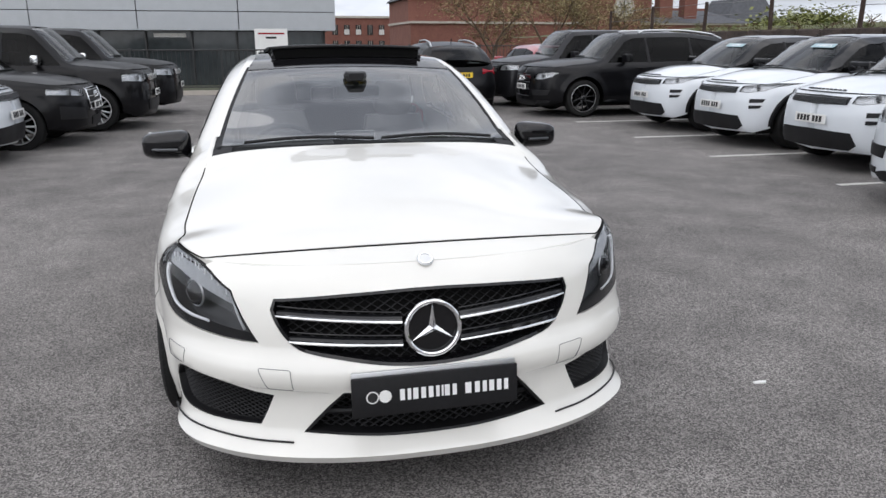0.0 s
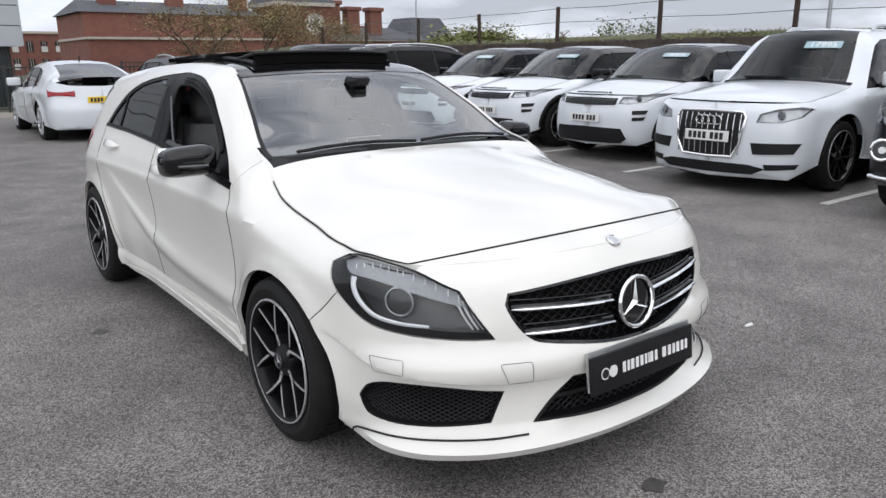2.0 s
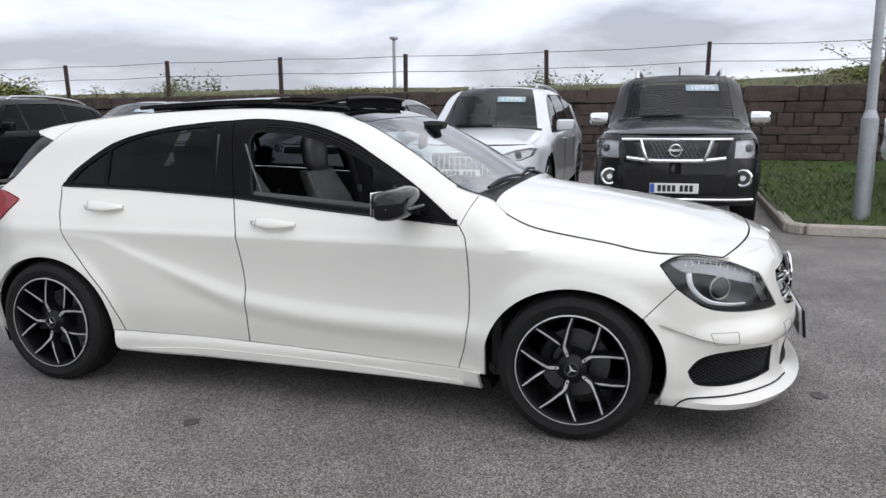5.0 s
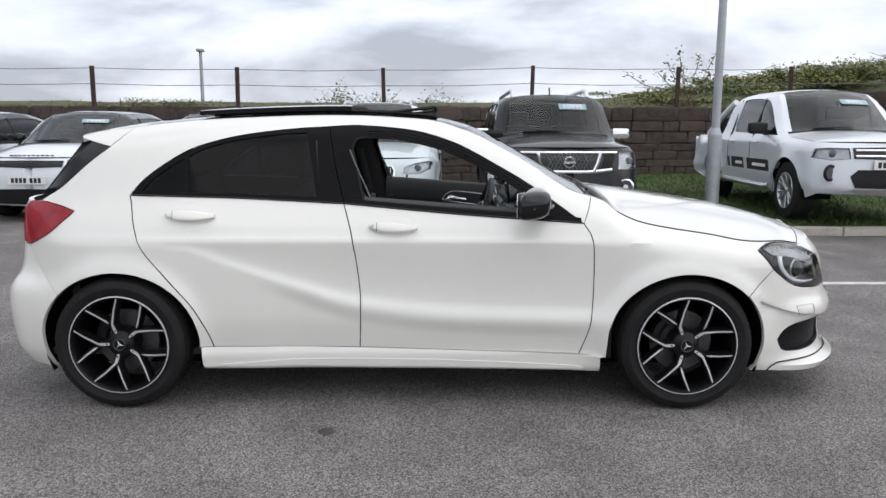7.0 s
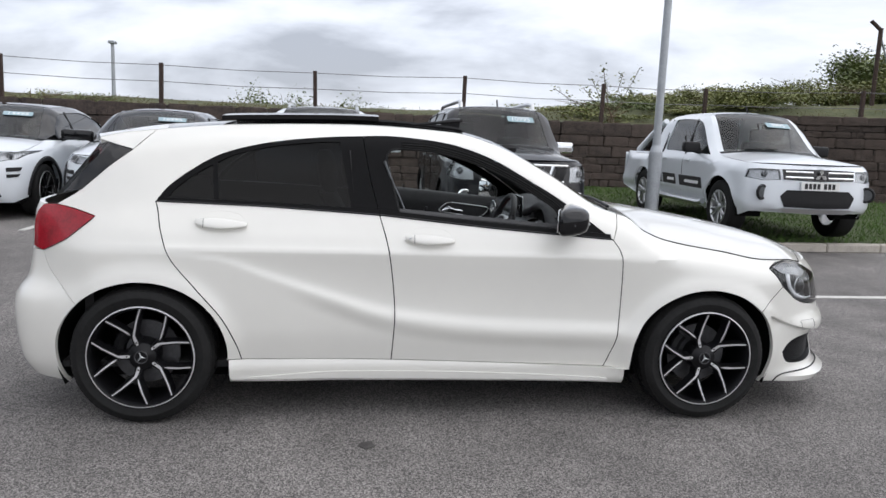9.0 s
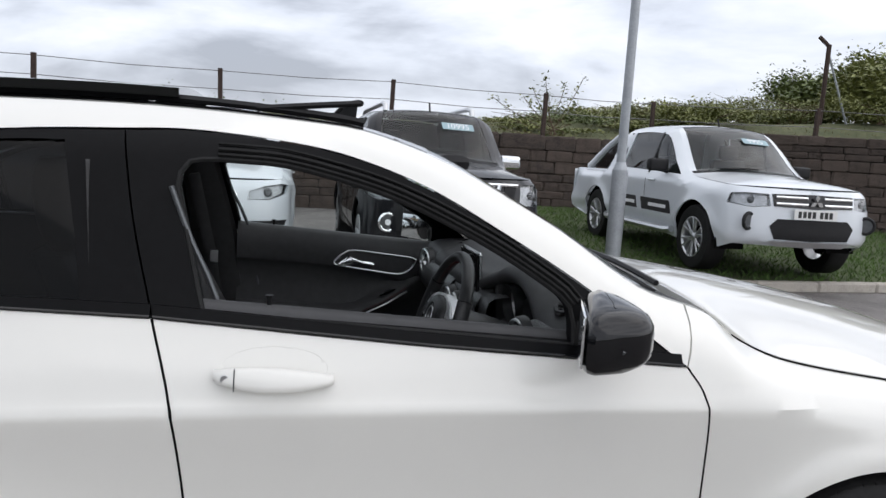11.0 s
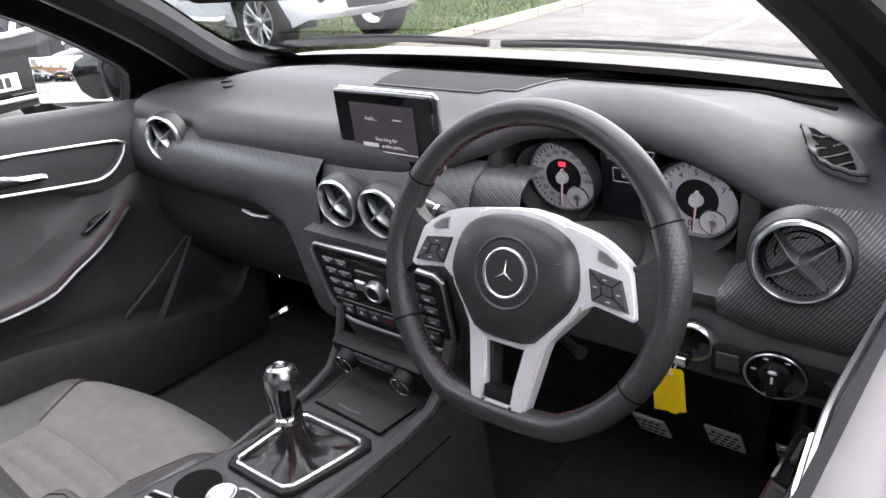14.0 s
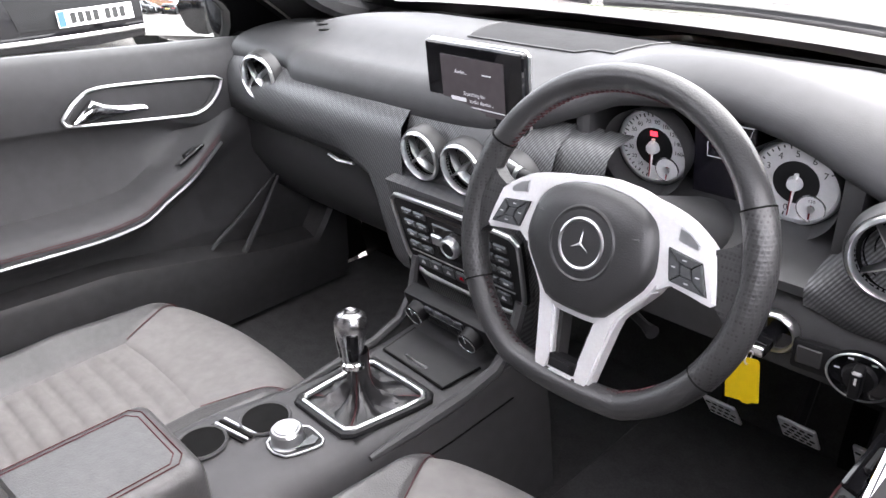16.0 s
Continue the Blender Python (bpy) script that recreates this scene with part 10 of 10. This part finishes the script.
def leaf_cloud(cnt, place, size, seed):
    """Many small crossed leaves, one mesh."""
    rnd = random.Random(seed)
    vs, fs = [], []
    for _ in range(cnt):
        p = place(rnd)
        a, b = rnd.uniform(0, 6.28), rnd.uniform(-0.9, 0.9)
        s = size * rnd.uniform(0.6, 1.4)
        u = Vector((math.cos(a), math.sin(a), b * 0.6)) * s
        v = Vector((-math.sin(a) * math.cos(b), math.cos(a) * math.cos(b), math.sin(b) + 0.3)) * s * 0.55
        p = Vector(p)
        k = len(vs)
        vs += [p - u * 0.5, p + v * 0.5, p + u * 0.5, p - v * 0.5]
        fs.append((k, k + 1, k + 2, k + 3))
    return vs, fs


def branches(rnd, base, height, spread, depth=3, r=0.08, lean=0.0):
    """Tapered limbs; returns the mesh and the tips."""
    out, tips = [], []

    def grow(p, d, ln, rad, lev):
        q1 = p + d * ln * 0.5 + Vector((rnd.gauss(0, 0.06), rnd.gauss(0, 0.06), 0)) * ln
        q2 = p + d * ln
        out.append(tube([p, q1, q2], [rad, rad * 0.8, rad * 0.6], 5 if lev < 2 else 4, False))
        tips.append((q1, lev))
        tips.append((q2, lev))
        if lev >= depth:
            return
        for _ in range(rnd.choice((2, 3, 3))):
            nd = (d + Vector((rnd.gauss(0, spread), rnd.gauss(0, spread), rnd.gauss(0.1, 0.25)))).normalized()
            grow(p + d * ln * rnd.uniform(0.55, 1.0), nd, ln * rnd.uniform(0.55, 0.85), rad * 0.58, lev + 1)
    grow(Vector(base), Vector((lean, 0, 1)).normalized(), height * 0.38, r, 0)
    return join(*out), tips


def tree(name, label, at, height, seed, leaf, cnt, size, spread=0.5, depth=4, trunk=0.12, category="tree", group="", bark=None, puff=0.5):
    rnd = random.Random(seed)
    tr = thing(name, label, category, group, at=at)
    g, tips = branches(rnd, (0, 0, -0.2), height, spread, depth, trunk)
    part("trunk", g, bark or M_TWIG, tr)
    ends = [p for p, lev in tips if lev >= depth - 1] or [p for p, lev in tips]
    if cnt:
        part("crown", leaf_cloud(cnt, lambda r: Vector(r.choice(ends)) + Vector((r.gauss(0, puff), r.gauss(0, puff), r.gauss(0, puff * 0.7))), size, seed + 1), leaf, tr, smooth=False)
    return tr


def shrub(at, w, h, seed, leaf=None, cnt=900, size=0.09):
    rnd = random.Random(seed)
    sb = thing("bush", "scrubby green bush on the bank", "bush", "bushes on the bank", at=at)
    stems = [tube([(0, 0, 0), (rnd.gauss(0, w * 0.15), rnd.gauss(0, w * 0.15), h * 0.5), (rnd.gauss(0, w * 0.35), rnd.gauss(0, w * 0.35), h * rnd.uniform(0.7, 1.0))], [0.02, 0.014, 0.006], 4, False) for _ in range(7)]
    part("stem", join(*stems), M_TWIG, sb)
    cl = [(rnd.gauss(0, w * 0.32), rnd.gauss(0, w * 0.32), h * (0.25 + 0.6 * rnd.random())) for _ in range(14)]
    part("foliage", leaf_cloud(cnt, lambda r: Vector(r.choice(cl)) + Vector((r.gauss(0, w * 0.12), r.gauss(0, w * 0.12), r.gauss(0, h * 0.12))), size, seed + 3), leaf or M_LEAF, sb, smooth=False)


rb = random.Random(77)
for k in range(62):
    y = rb.uniform(-9, 22) if k < 20 else rb.uniform(-24, -5)
    x = 14.3 + abs(rb.gauss(0, 0.8)) if k < 20 else 15.2 + rb.uniform(0, 7)
    big = k >= 20
    shrub((x, y, bank_z(x, y) - 0.1), rb.uniform(1.0, 2.6) if big else rb.uniform(0.4, 0.9), (rb.uniform(0.12, 0.30) if y > -9.5 else rb.uniform(0.35, 0.75) if y > -13 else rb.uniform(0.5, 1.0)) if big else rb.uniform(0.25, 0.55), 100 + k, M_LEAF if rb.random() < 0.7 else M_LEAF_DK, 3000 if big else 420, 0.072 if big else 0.045)
for k, (x, y, h) in enumerate(((20, -17.5, 2.0), (18, -18.5, 2.6), (22, -21, 3.0), (17, -21, 3.0), (20, -25, 3.6), (14, -24, 3.6), (25, -21, 2.6), (16.5, -16.8, 1.8))):
    tree("tree", "young green broadleaf tree on the bank", (x, y, bank_z(x, y) - 0.2), h, 300 + k, M_LEAF if k % 2 else M_LEAF_DK, 6500, 0.15, 0.6, 4, 0.09, group="trees on the bank", puff=0.42)
# sapling by the wall
sp_y = -6.5
sap = thing("sapling", "thin leaning sapling with sparse new leaves", "tree", at=(14.9, sp_y, bank_z(14.9, sp_y) - 0.05))
part("trunk", tube([(0, 0, -0.2), (0.02, 0.08, 0.25), (0.0, 0.22, 0.55)], [0.030, 0.024, 0.016], 7), M_TWIG, sap)
rs = random.Random(412)
for dy, dz, z0 in ((1.75, 0.95, 0.22), (1.35, 0.50, 0.18), (1.05, 1.00, 0.35), (0.70, 1.28, 0.45), (0.30, 1.10, 0.5), (-0.15, 1.42, 0.4), (-0.50, 1.58, 0.3), (1.55, 0.25, 0.1), (-0.30, 0.95, 0.3), (0.45, 1.55, 0.5)):
    ty = 0.08 + 0.14 * z0 / 0.5
    dx = rs.uniform(-0.5, 0.5)
    pts = [(0, ty, z0), (dx * 0.4, ty + (dy - ty) * 0.45, z0 + (dz - z0) * 0.35 + 0.03), (dx * 0.8, ty + (dy - ty) * 0.8, z0 + (dz - z0) * 0.75), (dx, dy, dz)]
    br = part("branch", tube(spline(pts, 0.12), 0.008, 5), M_TWIG, sap)
    ends = [Vector(p) for p in spline(pts[1:], 0.10)]
    part("leaves", leaf_cloud(46, lambda r: r.choice(ends) + Vector((r.gauss(0, 0.06), r.gauss(0, 0.06), r.gauss(0.02, 0.05))), 0.085, rs.randrange(9999)), M_LEAF, br, smooth=False)
# far scrub over the wall
for k, (x, y, h) in enumerate(((40, 6.0, 2.6), (41, 4.2, 3.0), (43, 0.5, 2.4), (30, 22, 2.5))):
    shrub((x, y, -0.1), 2.6, h + 1.0, 520 + k, M_LEAF_DK, 2200, 0.16)

# fence posts with two wires on the wall top
POSTS = [(14.0, y) for y in (25.6, 22.1, 18.6, 15.2, 11.78, 8.28, 4.80, 1.26, -2.3, -5.8)] + [(14.6, -8.8), (12.6, -11.8), (10.8, -14.6), (8.6, -18.0)]
tops = []
for k, (x, y) in enumerate(POSTS):
    z0 = bank_z(x, y) - 0.1
    tilt = rb.uniform(-1.5, 1.5)
    pt = tagged(part("fence_post", moved(box(-0.045, 0.045, -0.045, 0.045, 0, 1.14, 0.008, 1), Matrix.Translation((x, y, z0)) @ pose(0, 0, 0, tilt, tilt * 0.5, 0)), M_POST), "rusty dark fence post on the wall", "post", "fence posts")
    tops.append((x, y, z0 + 1.14))
for dz in (-0.05, -0.42):
    for (xa, ya, za), (xb, yb, zb) in zip(tops[:-1], tops[1:]):
        tagged(part("fence_wire", tube([(xa, ya, za + dz), ((xa + xb) / 2, (ya + yb) / 2, (za + zb) / 2 + dz - 0.03), (xb, yb, zb + dz)], 0.008, 4, False), M_WIRE), "thin strained fence wire between posts", "wire", "fence wires")
# taller brace post at the bend
bz = bank_z(15.5, -14.2)
bp = thing("corner_post", "dark tall corner post with a slanting brace", "post", at=(15.5, -14.2, bz))
part("post", tube([(0, 0, -0.2), (0, 0, 2.1)], 0.06, 8), M_POST, bp)
part("cranked_top", tube([(0, 0, 2.05), (0.1, 0.25, 2.3)], 0.055, 8), M_POST, bp)
part("brace", tube([(0, 0, 1.9), (0, -0.9, -0.1)], 0.03, 6), M_POLE, bp)

# lamp posts
lp = thing("lamp_post", "grey galvanised steel lamp post on the verge", "lamp post", at=(5.70, -3.80, 0.10))
part("base_column", tube([(0, 0, -0.1), (0, 0, 1.15)], 0.092, 20), M_POLE, lp)
part("shoulder", tube([(0, 0, 1.15), (0, 0, 1.24)], [0.085, 0.055], 20), M_POLE, lp)
part("column", tube([(0, 0, 1.24), (0, 0, 6.0)], [0.055, 0.045], 20), M_POLE, lp)
part("access_door", box(-0.088, -0.082, -0.035, 0.035, 0.35, 0.80, 0.004, 1), M_POLE, lp)
part("lantern", box(-0.45, 0.1, -0.12, 0.12, 6.0, 6.1, 0.03), M_POLE, lp)
lp2 = thing("lamp_post", "distant grey lamp post beyond the wall", "lamp post", at=(22.9, 8.48, -0.5))
part("column", tube([(0, 0, 0), (0, 0, 4.50)], [0.085, 0.055], 12), M_POLE, lp2)
part("lantern", box(-0.17, 0.17, -0.11, 0.11, 4.47, 4.57, 0.03), M_POLE, lp2)

# railings along the back of the yard
def railing(xa, xb, y, z0, h, name_group):
    fe = thing("railing", "black steel railing fence with upright bars", "fence", name_group, at=(0, 0, 0))
    part("low_wall", box(xa, xb, y - 0.12, y + 0.12, -0.02, z0), M_KERB, fe)
    for z in (z0 + 0.10, z0 + h):
        part("rail", tube([(xa, y, z), (xb, y, z)], 0.02, 6), M_FRAME, fe)
    n = int((xb - xa) / 0.125)
    for k in range(n + 1):
        x = xa + (xb - xa) * k / n
        if k % 20 == 0:
            part("post", box(x - 0.03, x + 0.03, y - 0.03, y + 0.03, 0, z0 + h + 0.05, 0.006, 1), M_FRAME, fe)
        else:
            part("bar", tube([(x, y, z0 + 0.1), (x, y, z0 + h)], 0.010, 4, False), M_FRAME, fe)


railing(-9.0, 4.5, 18.9, 0.12, 1.15, "railings")
railing(4.6, 24.0, 21.5, 0.12, 1.25, "railings")

# grey office block
OB = thing("office_building", "grey clad office building with dark ribbon glazing", "building", at=(0, 0, 0))
ox, oy = 2.05, 24.6
part("wall", box(-30, ox - 0.02, oy + 0.12, oy + 12, -1.0, 1.90), M_FRAME, OB)
for k in range(9):
    z0 = 1.92 + 0.62 * k
    for q in range(9):
        x1 = ox + 0.3 - q * 3.4
        part("cladding_panel", box(x1 - 3.385, x1 - 0.015, oy - 0.35, oy - 0.29, z0 + 0.01, z0 + 0.605, 0.008, 1), M_CLAD, OB)
part("upper_core", box(-30, ox + 0.28, oy - 0.29, oy + 12, 1.94, 7.6), M_FRAME, OB)
part("soffit", box(-30, ox + 0.3, oy - 0.35, oy + 0.12, 1.90, 1.94), M_CLAD, OB)
part("return_cladding", box(ox + 0.28, ox + 0.33, oy - 0.35, oy + 12, 1.92, 7.6), M_CLAD, OB)
for q in range(20):
    x1 = ox - 0.1 - q * 1.55
    wn_ = part("window", box(x1 - 1.50, x1 - 0.05, oy + 0.06, oy + 0.09, -0.35, 1.86), M_OFFICE, OB)
    part("mullion", box(x1 - 0.05, x1, oy - 0.02, oy + 0.12, -0.4, 1.90), M_FRAME, wn_)
    part("transom", box(x1 - 1.5, x1 - 0.05, oy + 0.02, oy + 0.10, 1.18, 1.23), M_FRAME, wn_)
    if q in (3, 5, 8):
        part("blind", box(x1 - 1.3, x1 - 0.2, oy + 0.045, oy + 0.058, 1.66, 1.80), M_BRICKPALE, wn_, "pale strip light behind the glass")
sg_ = thing("letting_board", "white letting board with red heading bars", "sign", at=(0.0, 19.5, 0.0))
part("board", box(-0.52, 0.45, 0, 0.03, 0.25, 1.88, 0.005, 1), M_PLATEW, sg_)
for x in (-0.45, 0.38):
    part("board_post", box(x - 0.03, x + 0.03, 0.031, 0.09, -0.02, 1.85), M_STONEW, sg_)
for zz, x0, x1, hh in ((1.74, -0.42, 0.36, 0.05), (1.62, -0.2, 0.12, 0.06), (1.15, -0.44, 0.36, 0.10), (0.86, -0.22, 0.16, 0.12)):
    part("board_bar", box(x0, x1, -0.004, 0.0, zz - hh / 2, zz + hh / 2), M_REDLENS if zz > 1.7 else M_INK, sg_)

# long brick mill
ML = thing("mill_building", "long red brick mill with rows of small windows", "building", at=(0, 0, 0))
part("wall", box(6.0, 34.0, 90, 100, -2, 4.35), M_BRICK, ML)
part("parapet", box(5.9, 34.1, 89.8, 100, 4.35, 4.6), M_STONEW, ML)
for row, z in enumerate((3.0, 1.15)):
    for k in range(17):
        x = 8.9 + 1.42 * k
        w_ = part("window", box(x - 0.34, x + 0.34, 89.93, 90.0, z - 0.62, z + 0.55), M_OFFICE, ML)
        if (k * 7 + row * 3) % 3:
            part("pane", box(x - 0.30, x + 0.30, 89.90, 89.93, z - 0.58, z + 0.02), M_BRICKPALE, w_)
        for q in (-0.11, 0.11):
            part("glazing_bar", box(x + q - 0.02, x + q + 0.02, 89.89, 89.93, z - 0.6, z + 0.53), M_STONEW, w_)
part("link_wall", box(34, 60, 92, 100, -2, 6.0), M_BRICK, ML)

# brick station with clock tower, chimneys and slate roofs
ST = thing("station_building", "old red brick building with clock tower, chimneys and slate roofs", "building", at=(0, 0, 0))
part("wall", box(11.5, 41.5, 56, 66, -1, 3.05), M_BRICK, ST)
part("cornice", box(11.4, 41.6, 55.8, 66, 2.95, 3.12), M_STONEW, ST)
rv = [(30.6, 55.7, 3.1), (42.0, 55.7, 3.1), (42.0, 66, 3.1), (30.6, 66, 3.1), (31.2, 61, 4.35), (40.6, 61, 4.35)]
part("roof", (rv, [(0, 1, 5, 4), (1, 2, 5), (2, 3, 4, 5), (3, 0, 4)]), M_SLATE, ST, smooth=False)
part("range_wall", box(11.5, 25.5, 57, 66, 3.0, 4.9), M_BRICK, ST)
part("range_roof", ([(11.2, 56.8, 4.9), (25.6, 56.8, 4.9), (25.6, 66, 4.9), (11.2, 66, 4.9), (12, 61, 6.0), (25, 61, 6.0)], [(0, 1, 5, 4), (1, 2, 5), (2, 3, 4, 5), (3, 0, 4)]), M_SLATE, ST, smooth=False)
tw = part("tower", box(26.2, 31.2, 55.6, 60.6, -1, 5.9), M_BRICK, ST)
part("tower_cornice", box(25.9, 31.5, 55.3, 60.9, 5.75, 6.05), M_STONEW, tw)
part("tower_spire", ([(25.9, 55.3, 6.05), (31.5, 55.3, 6.05), (31.5, 60.9, 6.05), (25.9, 60.9, 6.05), (27.0, 56.4, 8.0), (30.4, 56.4, 8.0), (30.4, 59.8, 8.0), (27.0, 59.8, 8.0), (28.1, 57.5, 11.5), (29.3, 57.5, 11.5), (29.3, 58.7, 11.5), (28.1, 58.7, 11.5)],
                     [(0, 1, 5, 4), (1, 2, 6, 5), (2, 3, 7, 6), (3, 0, 4, 7), (4, 5, 9, 8), (5, 6, 10, 9), (6, 7, 11, 10), (7, 4, 8, 11), (8, 9, 10, 11)]), M_SLATE, tw, smooth=False)
ck = part("clock_face", disc(0.85, 0.06, Matrix.Translation((29.6, 55.62, 4.3)) @ pose(0, 0, 0, 90, 0, 0), 32), M_BRICKPALE, tw, "pale round clock face")
part("clock_rim", ring(0.85, 0.10, Matrix.Translation((29.6, 55.55, 4.3)) @ pose(0, 0, 0, 90, 0, 0), 32, 6), M_STONEW, ck)
for k in range(4):
    part("clock_bar", moved(box(-0.05, 0.05, -0.62, 0.62, 0.06, 0.09), Matrix.Translation((29.6, 55.62, 4.3)) @ pose(0, 0, 0, 90, 0, 0) @ pose(0, 0, 0, 0, 0, 45 * k)), M_FRAME, ck)
for x, y, h in ((34.6, 58, 6.0), (37.0, 58, 6.0), (14.0, 60, 7.2), (19.2, 60, 7.3), (24.2, 59, 7.2), (32.0, 57, 6.4)):
    c = part("chimney", box(x - 0.62, x + 0.62, y - 0.5, y + 0.5, 2.8, h - 0.35), M_BRICK, ST)
    part("chimney_cap", box(x - 0.8, x + 0.8, y - 0.66, y + 0.66, h - 0.35, h, 0.05, 1), M_BRICK, c)
part("pavilion_wall", box(41.2, 46.2, 58, 63, -1, 3.2), M_BRICK, ST)
part("pavilion_roof", ([(40.9, 57.7, 3.2), (46.5, 57.7, 3.2), (46.5, 63.3, 3.2), (40.9, 63.3, 3.2), (42.0, 58.8, 5.3), (45.4, 58.8, 5.3), (45.4, 62.2, 5.3), (42.0, 62.2, 5.3)],
                       [(0, 1, 5, 4), (1, 2, 6, 5), (2, 3, 7, 6), (3, 0, 4, 7), (4, 5, 6, 7)]), M_SLATE, ST, smooth=False)
part("flagpole", tube([(43.7, 60.5, 5.2), (43.7, 60.5, 11.5)], 0.07, 6), M_POLE, ST)
part("ridge_vent", ([(31.6, 60, 4.4), (33.6, 60, 4.4), (33.6, 62, 4.4), (31.6, 62, 4.4), (32.6, 61, 5.5)], [(0, 1, 4), (1, 2, 4), (2, 3, 4), (3, 0, 4)]), M_SLATE, ST, smooth=False)

# bare spring trees and the green trees at the back
for k, (x, y, h, cnt) in enumerate(((9.6, 28.0, 6.2, 5200), (12.8, 30.0, 7.2, 6400), (16.2, 31.0, 6.6, 5600), (19.5, 33, 6.0, 4200))):
    tree("bare_tree", "spreading spring tree with brown twigs and buds", (x, y, -0.4), h * 0.72, 600 + k, M_BUD, cnt, 0.085, 0.75, 5, 0.13, group="bare trees by the railings", puff=0.42)
for k, (x, y, h) in enumerate(((41.0, 50, 5.2), (45.0, 52, 6.4), (49.0, 54, 5.6), (38.0, 47, 3.2))):
    tree("tree", "round green spring tree behind the yard", (x, y, -0.5), h * 0.8, 650 + k, M_LEAF, 5200, 0.34, 0.6, 4, 0.16, group="green trees behind the yard", puff=0.75)
# far ridge
rp_ = [(120 + 10 * math.sin(k * 0.7), -140 + 14 * k, 3.2 + 1.6 * noise.noise((k * 0.45, 0, 3)) + 2.4 * float(sstep(-20, -110, -140 + 14 * k))) for k in range(26)]
rg_v = [(x, y, -2) for x, y, z in rp_] + rp_
tagged(part("backdrop", (rg_v, [(i, i + 1, 27 + i, 26 + i) for i in range(25)]), M_LEAF_DK), "distant low wooded ridge", "backdrop", kind="structure")

# small stains and litter on the asphalt
for k, (x, y, r) in enumerate(((-1.17, 0.33, 0.05), (-0.06, -2.44, 0.055), (-1.9, -0.9, 0.03))):
    o = [(r * (0.6 + 0.5 * noise.noise((math.cos(a) * 1.5 + k, math.sin(a) * 1.5, k))) * math.cos(a) * 1.5, r * (0.7 + 0.5 * noise.noise((math.cos(a), math.sin(a) + k, 9))) * math.sin(a)) for a in np.linspace(0, 6.283, 22)[:-1]]
    tagged(part("oil_stain", slab(o, 0.003, pose(x, y, 0.001)), mat("stain", (0.055, 0.051, 0.049), 0.6, vary=0.5, scale=20)), "dark oil stain on the asphalt", "stain")
tagged(part("litter", slab([(-0.03, -0.008), (0.02, -0.012), (0.035, 0.006), (0.0, 0.012), (-0.035, 0.006)], 0.006, pose(1.62, -1.78, 0.001)), M_PLATEW), "scrap of white paper on the asphalt", "litter")
